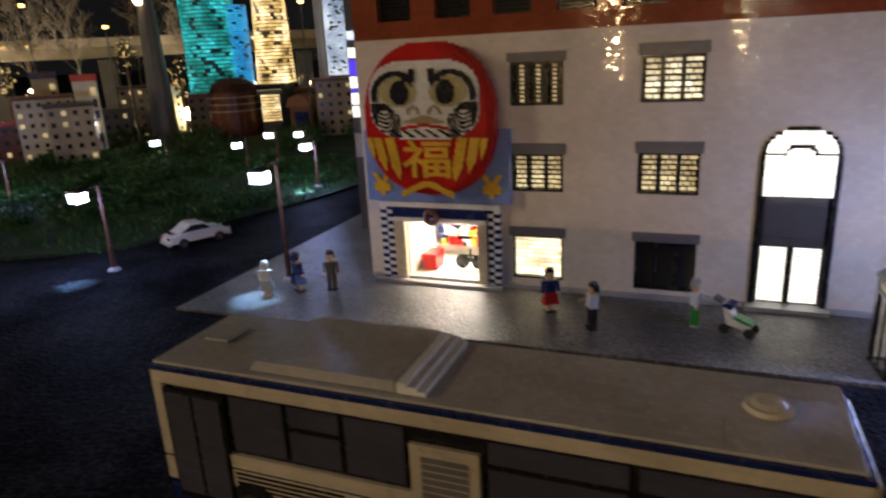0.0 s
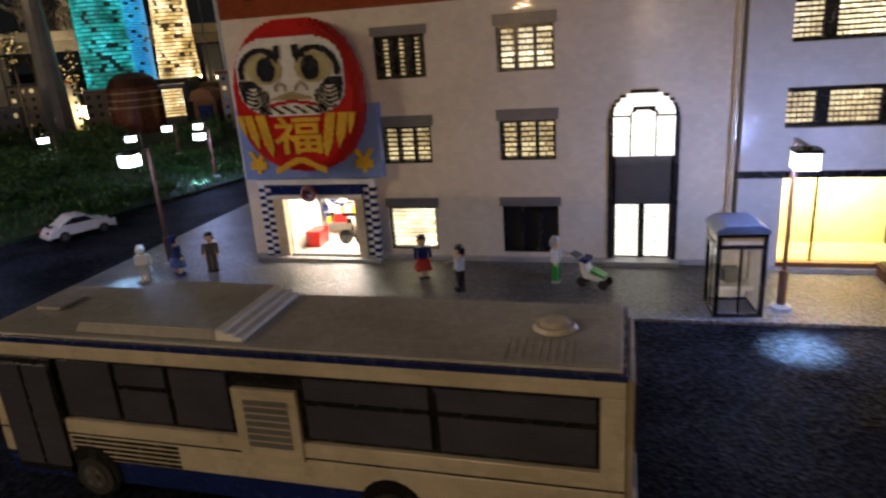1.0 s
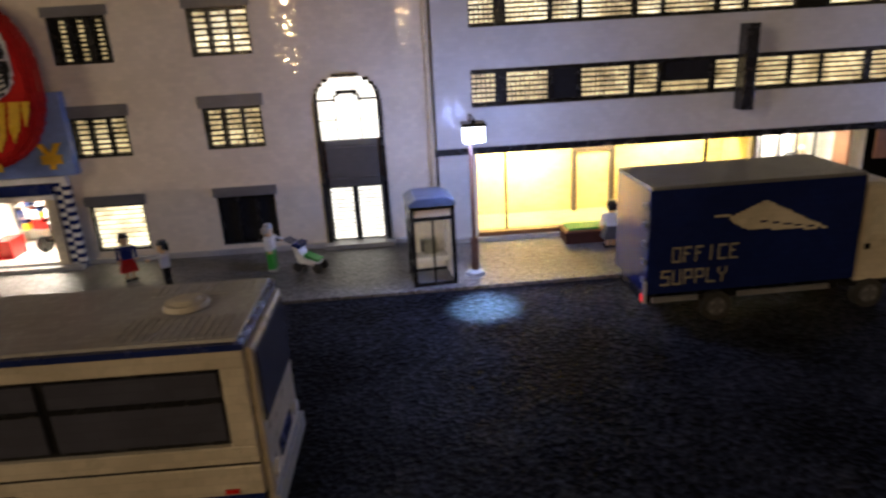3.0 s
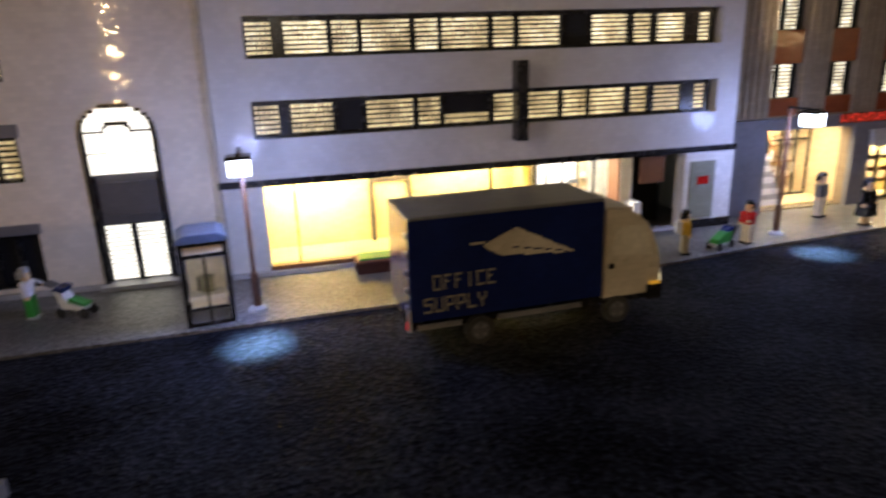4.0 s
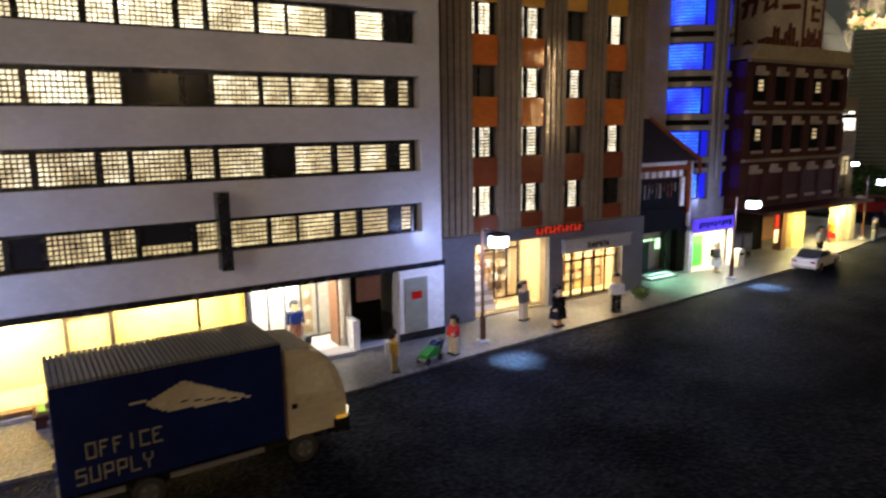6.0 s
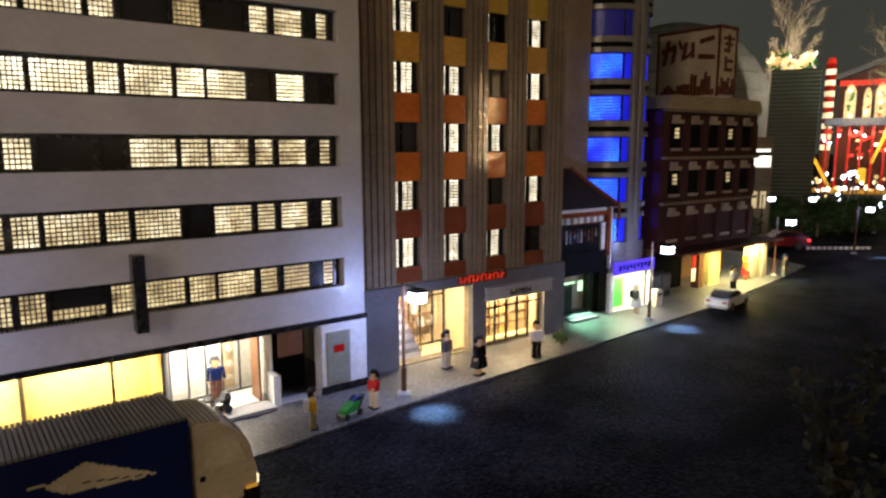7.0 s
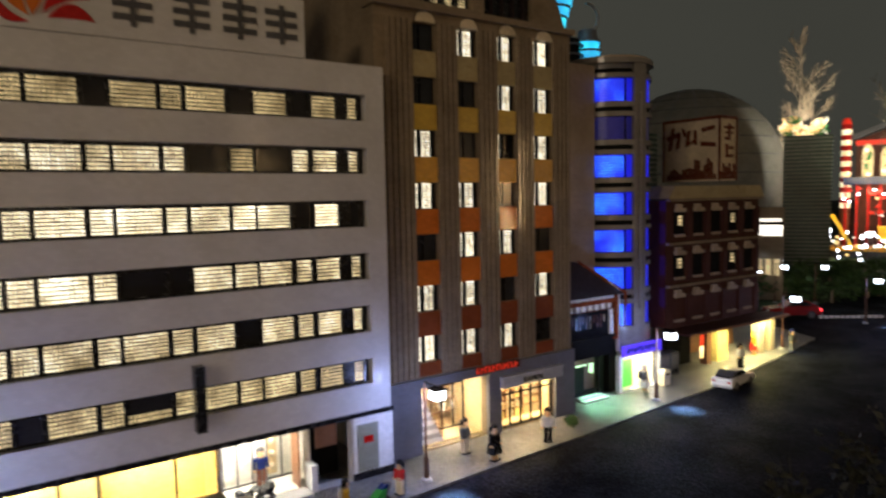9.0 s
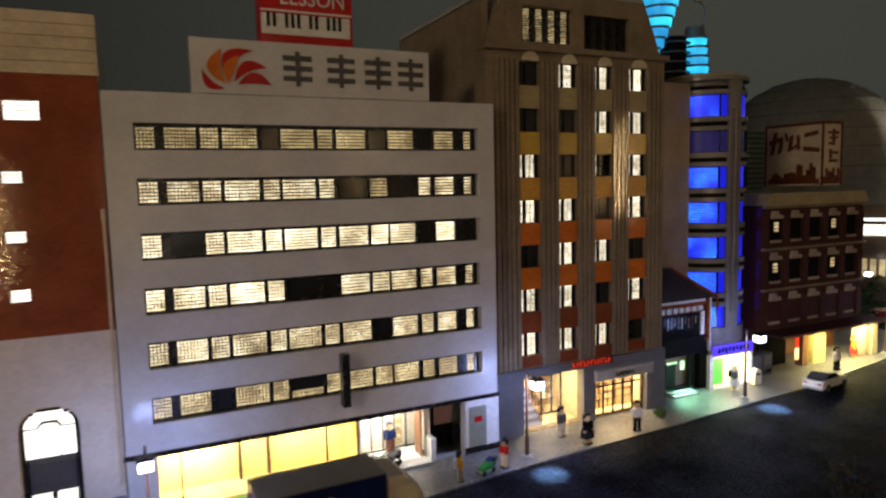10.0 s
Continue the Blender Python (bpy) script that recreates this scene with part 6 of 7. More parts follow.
figurine("brick figurine in blue jacket standing in the entrance", 1.214, 1.415, 0, DARK, BLUE, MAROON, False, 0.010, 1.16)
figurine("brick figurine in yellow top with a white rucksack", 1.348, 1.112, 70, BLACK, YELLOW, OLIVE, extra=PURE)
figurine("brick figurine in red and white behind a green trolley", 1.532, 1.135, -80, BLACK, RED, CREAM, arm=0.012)
figurine("brick figurine in dark jacket and pale trousers", 1.868, 1.272, 20, BLACK, DARK, CREAM)
figurine("brick figurine in a black dress", 1.910, 1.166, 10, BLACK, BLACK, BLACK, True)
figurine("brick figurine in white shirt and black trousers", 2.164, 1.184, -30, BLACK, PURE, BLACK)
figurine("brick figurine in white skirt with dark bag", 2.905, 1.362, 20, CREAM, DARK, PURE, True, extra=BLACK)
figurine("brick figurine in white top and dark trousers by the arcade", 3.60, 1.34, 0, BLACK, PURE, BLACK)
figurine("brick figurine in orange coat and yellow hat", 3.90, 1.45, 40, YELLOW, ORANGE, RED, True)
figurine("dark brick figurine with a lantern at the corner", 4.12, 1.36, 0, BLUE, DARK, GREY)


# ---- small street things ----
def wheels_set(t, spots, r):
    for x, y in spots:
        part("wheel", Geo().cyl(x, r, y - 0.002, y + 0.002, r, n=14, axis="y"), TYRE, t)


pc = thing("pushchair", "small white and blue pushchair with green blanket", "pushchair", (0.074, 1.178, 0), -20)
part("seat", Geo().prism([(-0.020, 0.018), (0.022, 0.014), (0.026, 0.022), (-0.006, 0.030), (-0.022, 0.062), (-0.030, 0.060)], -0.014, 0.014), PURE, pc, "", 0.001)
part("hood", Geo().prism([(-0.032, 0.056), (-0.022, 0.063), (-0.008, 0.060), (-0.012, 0.050)], -0.015, 0.015), BLUE, pc)
part("blanket", Geo().prism([(-0.004, 0.031), (0.026, 0.023), (0.026, 0.027), (-0.004, 0.038)], -0.012, 0.012), GREEN, pc)
part("handle", Geo().prism([(-0.030, 0.058), (-0.048, 0.066), (-0.048, 0.069), (-0.029, 0.061)], -0.012, 0.012), DARK, pc)
wheels_set(pc, ((-0.022, -0.014), (-0.022, 0.014), (0.024, -0.014), (0.024, 0.014)), 0.010)

tr = thing("hand_trolley", "low hand trolley with green load and blue cover", "trolley", (1.452, 1.122, 0), 20)
tr.scale = (0.82, 0.82, 0.82)
part("deck", Geo().box(-0.036, 0.036, -0.016, 0.016, 0.012, 0.018), LIGHT_GREY, tr)
part("load", Geo().prism([(-0.032, 0.0182), (0.024, 0.0182), (0.034, 0.046), (0.010, 0.048), (-0.030, 0.030)], -0.014, 0.014), GREEN, tr, "green load", 0.001)
part("cover", Geo().prism([(0.010, 0.0485), (0.034, 0.0465), (0.046, 0.058), (0.030, 0.060)], -0.013, 0.013), BLUE, tr)
part("handle", Geo().prism([(0.036, 0.018), (0.060, 0.056), (0.058, 0.058), (0.033, 0.018)], -0.012, 0.012), DARK, tr)
wheels_set(tr, ((-0.028, -0.017), (-0.028, 0.017), (0.028, -0.017), (0.028, 0.017)), 0.011)

for px, py, ang in ((1.132, 1.312, 20), (1.192, 1.318, 190)):
    q = thing("pram", "small dark pram before the entrance step", "pram", (px, py, 0.0092), ang, group="prams")
    part("tub", Geo().prism([(-0.020, 0.018), (0.018, 0.018), (0.026, 0.034), (-0.026, 0.036)], -0.012, 0.012), BLACK, q, "", 0.001)
    part("hood", Geo().prism([(-0.026, 0.0362), (-0.004, 0.0362), (-0.012, 0.052), (-0.024, 0.050)], -0.012, 0.012), DARK, q)
    part("handle", Geo().prism([(0.024, 0.035), (0.040, 0.044), (0.040, 0.047), (0.024, 0.038)], -0.010, 0.010), DARK, q)
    wheels_set(q, ((-0.016, -0.012), (-0.016, 0.012), (0.016, -0.012), (0.016, 0.012)), 0.010)

bed = thing("planting_bed", "low dark wooden planting bed with green top", "planter", (0.720, 1.250, 0))
part("trough", Geo().box(-0.100, 0.118, -0.026, 0.030, 0, 0.022).box(-0.104, 0.122, -0.030, 0.034, 0.022, 0.026), DARK_MAROON, bed, "", 0.001)
part("soil", Geo().box(-0.098, 0.116, -0.024, 0.028, 0.0262, 0.030), WOODY, bed)
part("turf", Geo().box(-0.094, 0.040, -0.022, 0.026, 0.0302, 0.034), GREEN, bed, "bright green turf")
rp = thing("round_planter", "grey round street planter with yellow and white flowers", "planter", (0.990, 1.082, 0))
part("tub", Geo().cyl(0, 0, 0, 0.034, 0.031, 0.033, 20).cyl(0, 0, 0, 0.004, 0.035, 0.034, 20), GREY, rp)
rng = random.Random(3)
fl = Geo()
for i in range(60):
    a, r = rng.uniform(0, 6.28), 0.028 * math.sqrt(rng.random())
    fl.use(rng.choice((0, 0, 1, 2))).ball(r * math.cos(a), r * math.sin(a), 0.036 + 0.012 * rng.random(), 0.0042, 6)
part("flowers", fl, (GREEN, YELLOW, PURE), rp)["kind"] = "stuff"
stl = thing("folding_table", "small pale folding table on thin legs", "table", (0.868, 1.080, 0), 10)
part("tabletop", Geo().box(-0.018, 0.018, -0.012, 0.012, 0.030, 0.0325), PURE, stl)
for a in (-0.015, 0.015):
    for c in (-0.009, 0.009):
        part("leg", Geo().cyl(a, c, 0, 0.030, 0.0013, n=6), CREAM, stl)
bn = thing("litter_bin", "cream upright litter bin with a dark slot", "bin", (3.060, 1.375, 0))
part("body", Geo().prism([(-0.022, 0), (0.022, 0), (0.022, 0.062), (0.012, 0.074), (-0.012, 0.074), (-0.022, 0.062)], -0.016, 0.016), CREAM, bn, "", 0.002)
part("slot", Geo().box(-0.012, 0.012, -0.0175, -0.0162, 0.048, 0.058), BLACK, bn)
for i, px in enumerate((3.16, 3.235)):
    v = thing("vending_machine", "grey drinks machine against the wall", "vending machine", (px, 1.475, 0), 0, group="vending machines")
    part("cabinet", Geo().box(-0.032, 0.032, -0.025, 0.025, 0, 0.11), DARK, v, "", 0.002)
    part("front", Geo().box(-0.026, 0.026, -0.0275, -0.0252, 0.05, 0.10), GREY, v)
    part("tray", Geo().box(-0.022, 0.022, -0.0275, -0.0252, 0.012, 0.03), BLACK, v)


# ---- planting ----
def leaf_cloud(g, rng, cx, cy, cz, r, n, size, squash=0.8):
    for _ in range(n):
        d = Vector((rng.gauss(0, 1), rng.gauss(0, 1), rng.gauss(0, 1) * squash))
        d = d.normalized() * r * rng.random() ** 0.45
        p = Vector((cx, cy, cz)) + Vector((d.x, d.y, d.z * squash))
        u = Vector((rng.uniform(-1, 1), rng.uniform(-1, 1), rng.uniform(-0.6, 0.9))).normalized()
        v = u.cross(Vector((rng.uniform(-1, 1), rng.uniform(-1, 1), rng.uniform(-1, 1)))).normalized()
        s = size * rng.uniform(0.6, 1.3)
        g.add([p, p + u * s * 0.5 + v * s * 0.28, p + u * s, p + u * s * 0.5 - v * s * 0.28], [(0, 1, 2, 3)])


pot = thing("clipped_shrub", "small round clipped shrub on the pavement", "shrub", (2.335, 1.238, 0))
pg = Geo()
leaf_cloud(pg, random.Random(5), 0, 0, 0.024, 0.024, 420, 0.010, 0.9)
part("crown", pg, LEAF, pot)
part("trunk", Geo().cyl(0, 0, 0, 0.02, 0.004, n=6), BARK, pot)
rng = random.Random(12)
for i in range(46):
    bx = rng.uniform(-3.3, -1.66)
    by = rng.uniform(1.80 if bx > -1.95 else 1.42, 3.0)
    s = thing("low_bush", "low dark green leafy ground cover on the lawn", "bush", (bx, by, 0.0), rng.uniform(0, 360), group="low bushes")
    g, r = Geo(), rng.uniform(0.05, 0.11)
    for j in range(4):
        leaf_cloud(g, rng, rng.uniform(-r, r) * 1.3, rng.uniform(-r, r) * 1.3, r * rng.uniform(0.10, 0.30), r * 0.7, 130, 0.020, 0.5)
    part("crown", g, TURF_LEAF, s)
    part("stem", Geo().cyl(0, 0, 0, r * 0.25, 0.006, 0.003, 6), BARK, s)
rng = random.Random(11)
for i in range(24):
    bx, by = rng.uniform(-4.4, -2.0), rng.uniform(2.3, 4.0)
    s = thing("park_bush", "dark green leafy bush on the lawn", "bush", (bx, by, 0.0), rng.uniform(0, 360), group="park bushes")
    g = Geo()
    r = rng.uniform(0.08, 0.15)
    for j in range(5):
        leaf_cloud(g, rng, rng.uniform(-r, r), rng.uniform(-r, r), r * rng.uniform(0.2, 0.6), r * 0.65, 150, 0.024, 0.7)
    part("crown", g, LEAF, s)
    part("stem", Geo().cyl(0, 0, 0, r * 0.5, 0.010, 0.005, 6), BARK, s)
turf = Geo()
rng = random.Random(13)
for i in range(9000):
    q = rng.random() ** 0.7
    by = 1.22 + 1.9 * (1 - q)
    bx = (-1.70 if by < 1.55 else -1.56 if by < 1.9 else -1.45) - 0.03 - (0.35 if by < 1.30 else 0) - 2.4 * rng.random()
    a, hgt = rng.uniform(0, 6.283), rng.uniform(0.010, 0.028)
    dx, dy = 0.004 * math.cos(a), 0.004 * math.sin(a)
    turf.add([(bx - dx, by - dy, 0.003), (bx + dx, by + dy, 0.003), (bx + 0.6 * hgt * math.cos(a * 3), by + 0.6 * hgt * math.sin(a * 3), 0.003 + hgt)], [(0, 1, 2)])
solid("lawn_grass", turf, TURF_LEAF, "short dark green grass blades on the lawn", "grass", kind="stuff")
for i in range(22):
    bx, by = rng.uniform(4.9, 8.6), rng.uniform(1.9, 3.0)
    if by < 2.3 and bx < 5.9:
        by += 0.5
    s = thing("far_hedge_bush", "dark green bush beside the far road", "bush", (bx, by, -0.0065), rng.uniform(0, 360), group="far bushes")
    g, r = Geo(), rng.uniform(0.12, 0.22)
    for j in range(4):
        leaf_cloud(g, rng, rng.uniform(-r, r) * 0.7, rng.uniform(-r, r) * 0.7, r * rng.uniform(0.3, 0.7), r * 0.6, 110, 0.04)
    part("crown", g, LEAF, s)
    part("stem", Geo().cyl(0, 0, 0, r * 0.5, 0.012, 0.006, 6), BARK, s)


def sprig(x, y, height, seed):
    r = random.Random(seed)
    s = thing("dry_shrub", "dark dry shrub with sparse leaves near the path", "shrub", (x, y, -0.0065), r.uniform(0, 360), group="dry shrubs")
    st, lf = Geo(), Geo()
    for k in range(7):
        a, lean = r.uniform(0, 6.28), r.uniform(0.15, 0.6)
        h = height * r.uniform(0.6, 1.0)
        px = [Vector((math.cos(a) * lean * h * u ** 1.4, math.sin(a) * lean * h * u ** 1.4, h * u)) for u in (0, 0.35, 0.7, 1.0)]
        for p, q in zip(px, px[1:]):
            w = 0.0016
            st.add([p + Vector((w, 0, 0)), p + Vector((-w, w, 0)), p + Vector((-w, -w, 0)), q + Vector((w, 0, 0)) * 0.7, q + Vector((-w, w, 0)) * 0.7, q + Vector((-w, -w, 0)) * 0.7], [(0, 1, 4, 3), (1, 2, 5, 4), (2, 0, 3, 5)])
        for u in range(5):
            p = px[1].lerp(px[3], r.random())
            leaf_cloud(lf, r, p.x, p.y, p.z, 0.022, 5, 0.026)
    part("stem", st, TWIG, s)
    part("leaves", lf, TWIG, s)["kind"] = "stuff"


for i, (sx, sy, sh) in enumerate(((1.95, 0.18, 0.20), (2.15, 0.30, 0.22), (2.35, 0.22, 0.24), (2.55, 0.36, 0.22), (1.80, 0.05, 0.16), (2.25, 0.10, 0.20), (2.75, 0.30, 0.24), (1.62, 0.02, 0.12), (-0.78, 0.12, 0.10), (-0.95, 0.22, 0.12))):
    sprig(sx, sy, sh, 40 + i)


# ---- distance: far town on the park's side ----
def lit_tower(name, label, x, y, r, z0, z1, lit, top=1.0, n=14, rows=16, seed=1, gaps=0.25):
    t = thing(name, label, "building", (x, y, 0))
    rr = random.Random(seed)
    part("core", Geo().cyl(0, 0, 0, z1, r * 0.92, r * 0.92 * top, n), DARK, t)
    g = Geo()
    for j in range(rows):
        a, b = z0 + (z1 - z0) * j / rows, z0 + (z1 - z0) * (j + 0.72) / rows
        q = r * (1 + (top - 1) * j / rows)
        for i in range(n):
            if rr.random() < gaps:
                continue
            u, v = 2 * math.pi * (i + 0.05 + 0.5 * (j % 2)) / n, 2 * math.pi * (i + 0.95 + 0.5 * (j % 2)) / n
            c = [(q * math.cos(k), q * math.sin(k), zz) for zz in (a, b) for k in (u, v)]
            d = [(0.95 * p[0], 0.95 * p[1], p[2]) for p in c]
            g.add(c + d, [(0, 1, 3, 2), (4, 6, 7, 5), (0, 2, 6, 4), (1, 5, 7, 3), (2, 3, 7, 6), (0, 4, 5, 1)])
    part("glazing", g, lit, t)["kind"] = "stuff"
    return t


lit_tower("teal_lit_tower", "tall tower with teal-lit windows", -3.78, 4.41, 0.215, 0.30, 1.30, LIT_TEAL, 0.98, 30, 34, 2, 0.14)
lit_tower("blue_lit_tower", "slim tower with sky-blue lit windows", -3.60, 4.50, 0.11, 0.35, 0.98, LIT_CYAN, 0.98, 18, 34, 3, 0.12)
lit_tower("gold_lit_tower", "round tower with gold-lit windows", -3.37, 4.67, 0.160, 0.36, 1.35, LIT_GOLD, 0.72, 24, 36, 4, 0.14)
lit_tower("white_lit_tower", "slim tower with cold white-lit windows", -2.51, 4.22, 0.075, 0.42, 1.30, LIT_ICE, 1.0, 16, 60, 5, 0.10)
slab = thing("slab_tower", "pale grey slab tower beside the white-lit tower", "building", (-2.65, 4.30, 0))
part("wall", Geo().box(-0.075, 0.058, 0, 0.14, 0, 1.4), LIGHT_GREY, slab)
for k in range(3):
    part("seam", Geo().box(-0.052 + 0.045 * k, -0.049 + 0.045 * k, -0.004, -0.0005, 0, 1.4), GREY, slab)
strip = thing("lit_mast", "slim dark mast with a column of white and purple lit panels", "mast", (-0.97, 1.75, -0.03))
part("post", Geo().box(-0.085, 0.09, 0, 0.06, 0, 0.86), DARK, strip)
for za, zb, mat in ((0.63, 0.655, LIT_ICE), (0.577, 0.606, LIT_WHITE), (0.524, 0.571, NEON_PURPLE), (0.486, 0.520, LIT_WHITE), (0.474, 0.482, NEON_PURPLE), (0.436, 0.470, LIT_WHITE), (0.397, 0.430, LIT_WHITE), (0.27, 0.345, LIGHT_GREY)):
    part("lit_panel", Geo().box(-0.080, 0.085, -0.006, -0.0005, za, zb), mat, strip)
# twisted tower: two leaning stacks of cyan-lit floors round a dark latticed core
spi = thing("cyan_spiral_tower", "twisted tower with cyan-lit floors and a dark latticed core", "building", (5.08, 4.04, 0))
part("core", Geo().cyl(0, 0, 0, 2.30, 0.17, 0.14, 20), DULL, spi)


def stack(x0, x1, y, r0, r1, z0, z1, floors):
    """Rounded lit floors that lean and swell from the foot to the head, with pale edges between them."""
    for k in range(floors):
        u = k / (floors - 1)
        za, zb = z0 + (z1 - z0) * k / floors, z0 + (z1 - z0) * (k + 1) / floors
        cx, r = x0 + (x1 - x0) * u, r0 + (r1 - r0) * u ** 0.8
        part("lit_floor", Geo().cyl(cx, y, za + 0.014, zb - 0.010, r * 0.95, r, 20), LIT_CYAN if k % 3 else CYAN_HOT, spi, "cyan-lit floor")
        part("floor_edge", Geo().cyl(cx + 0.01, y, zb - 0.0095, zb + 0.0135, r * 1.03, r * 1.03, 20), GREY, spi)


stack(-0.36, -0.24, -0.16, 0.055, 0.235, 2.06, 2.95, 10)
stack(0.30, 0.27, -0.02, 0.135, 0.120, 1.70, 2.31, 7)
for k in range(7):
    part("lattice_rail", Geo().cyl(0, 0, 1.70 + 0.09 * k, 1.71 + 0.09 * k, 0.178, 0.178, 20), GREY, spi)
hook = Geo()
for k in range(12):
    a, b = radians(-70 + 15 * k), radians(-70 + 15 * (k + 1))
    ring = [(0.30 + q * math.cos(v), 2.55 + q * math.sin(v)) for q, v in ((0.115, a), (0.135, a), (0.135, b), (0.115, b))]
    hook.prism(ring, -0.03, -0.01)
part("hook", hook, LIGHT_GREY, spi, "pale curved top hoop")
part("collar", Geo().cyl(0.28, -0.02, 2.3105, 2.42, 0.10, 0.085, 16), GREY, spi)
pyl = thing("grey_pylon", "tall grey tapering pylon", "pylon", (-3.84, 3.83, 0))
part("shaft", Geo().cyl(0, 0, 0, 1.15, 0.10, 0.055, 12), GREY, pyl)
part("head", Geo().cyl(0, 0, 1.15, 1.2, 0.07, 0.07, 12), LIGHT_GREY, pyl)
part("beacon", Geo().ball(0.0, -0.06, 1.0, 0.03, 8), LAMP_WARM, pyl)
hw = thing("elevated_road", "long pale elevated road on piers", "bridge", (-5.9, 4.6, 0), 40)
part("deck", Geo().box(-2.6, 3.6, -0.2, 0.2, 0.64, 0.78), TAN, hw)
part("parapet", Geo().box(-2.6, 3.6, -0.23, -0.2005, 0.74, 0.82), PALE_TAN, hw)
# Glowing strips added along the parapet for its golden glints.
for i in (1, 3, 4, 8, 11, 12, 17, 21, 22, 27):
    part("deck_glint", Geo().box(-2.5 + 0.2 * i, -2.46 + 0.2 * i, -0.24, -0.2305, 0.755, 0.775), LIT_GOLD, hw)
for i in range(7):
    part("pier", Geo().box(-2.4 + 0.95 * i, -2.25 + 0.95 * i, -0.1, 0.1, 0, 0.62), GREY, hw)
rng = random.Random(21)
for i in range(13):
    az = radians(-57 + 27 * i / 12 + rng.uniform(-0.6, 0.6))
    d = rng.uniform(4.6, 6.2)
    w, h = rng.uniform(0.16, 0.34), rng.uniform(0.20, 0.40)
    t = thing("far_house", "small far building with a few lit windows", "building", (d * math.sin(az), d * math.cos(az) - 0.12, 0), -math.degrees(az), group="far buildings")
    part("wall", Geo().box(-w / 2, w / 2, 0, w, 0, h), rng.choice((TAN, CREAM, MAROON, PALE_TAN, PURE, DARK)), t)
    part("roof", Geo().box(-w / 2 - 0.01, w / 2 + 0.01, -0.01, w + 0.01, h, h + 0.02), rng.choice((RED, DARK, BROWN)), t)
    cols, rows = max(2, int(w / 0.055)), max(2, int(h / 0.06))
    for r in range(rows):
        for c in range(cols):
            a, zz = -w / 2 + w * (c + 0.3) / cols, h * (r + 0.3) / rows
            part("window", Geo().box(a, a + w * 0.4 / cols, -0.004, -0.0005, zz, zz + h * 0.42 / rows), LIT_DIM if rng.random() < 0.16 else SMOKE, t)
for i in range(40):
    az, el = radians(rng.uniform(-58, -30)), radians(rng.uniform(-4.6, -1.2))
    d = rng.uniform(6.5, 8.0)
    s = thing("far_light", "small warm far park light", "lamp", (d * math.sin(az), d * math.cos(az), 0), 0, group="far lights")
    z = max(0.3, 0.555 + d * math.tan(el))
    r = rng.uniform(0.006, 0.018) if i else 0.055
    if i == 0:
        s.location = (-4.1, 4.38, 0)
        z = 0.11 + 0.03
    part("globe", Geo().ball(0, 0, z, r, 8), rng.choice((LAMP_WARM, LAMP_WARM, LIT_GOLD)), s)
    part("pole", Geo().cyl(0, 0, 0, max(0.01, z - r), 0.004, n=6), BLACK, s)


def far_block(name, label, x, y, turn, w, h, wall, top, floors):
    t = thing(name, label, "building", (x, y, 0), turn)
    part("wall", Geo().box(-w / 2, w / 2, 0, w, 0, h), wall, t)
    part("roof", Geo().box(-w / 2 - 0.005, w / 2 + 0.005, -0.02, w, h, h + 0.045), top, t)
    for i in range(floors):
        z = 0.06 + (h - 0.08) * i / floors
        part("balcony", Geo().box(-w / 2, w * 0.12, -0.014, -0.0005, z, z + (h - 0.08) / floors * 0.45), CREAM, t)
        part("window", Geo().box(w * 0.20, w * 0.40, -0.006, -0.0005, z, z + (h - 0.08) / floors * 0.7), LIT_DIM if i % 3 == 1 else SMOKE, t)
    # Unseen spot added to brighten the front of the block.
    lamp("wall_fill", "SPOT", (0, -0.30, 0.05), 1.6, (1.0, 0.78, 0.5), t, 0.02, (0, 0.9, 0.8), 80)


far_block("far_apartment", "pale apartment block with balconies and a blue roof", -4.10, 3.10, 52, 0.15, 0.50, CREAM, BLUE, 8)
far_block("far_shop_block", "white shop block with a red roof sign", -3.95, 3.28, 50, 0.15, 0.47, PURE, RED, 5)
for k, (x, y, z, r_, hh) in enumerate(((-3.76, 3.49, 0.62, 0.075, 1.5), (-3.52, 3.72, 0.46, 0.06, 2.6), (-4.25, 2.95, 0.50, 0.06, 1.8))):
    t = thing("lit_tree", "slim far tree hung with gold lights", "tree", (x, y, 0), 0, group="lit trees")
    part("trunk", Geo().cyl(0, 0, 0, z - 0.02, 0.012, 0.006, 8), BARK, t)
    g = Geo()
    leaf_cloud(g, random.Random(80 + k), 0, 0, z, r_, 260, 0.022, hh)
    part("crown", g, TWIG, t)
    g = Geo()
    rr = random.Random(90 + k)
    for _ in range(34):
        g.ball(rr.gauss(0, r_ * 0.5), rr.gauss(0, r_ * 0.5), z + rr.gauss(0, r_ * hh * 0.6), rr.uniform(0.003, 0.007), 6)
    part("lights", g, LIT_GOLD, t, "small gold lights")["kind"] = "stuff"
for k, (x, y, z) in enumerate(((-4.6, 3.45, 0.99), (-4.27, 3.84, 0.83), (-2.60, 3.94, 0.90))):
    s = thing("road_lamp", "tall far road lamp with amber light", "street lamp", (x, y, 0), 0, group="road lamps")
    part("post", Geo().cyl(0, 0, 0, z, 0.008, 0.005, 8), DARK, s)
    part("head", Geo().ball(0, 0, z + 0.012, 0.020, 8, 0.6), AMBER_LAMP, s)
lh = thing("lattice_kiosk", "small kiosk with glowing gold lattice walls", "kiosk", (-3.05, 4.10, 0), 36)
part("core", Geo().box(-0.07, 0.07, 0.01, 0.14, 0, 0.31), DARK, lh)
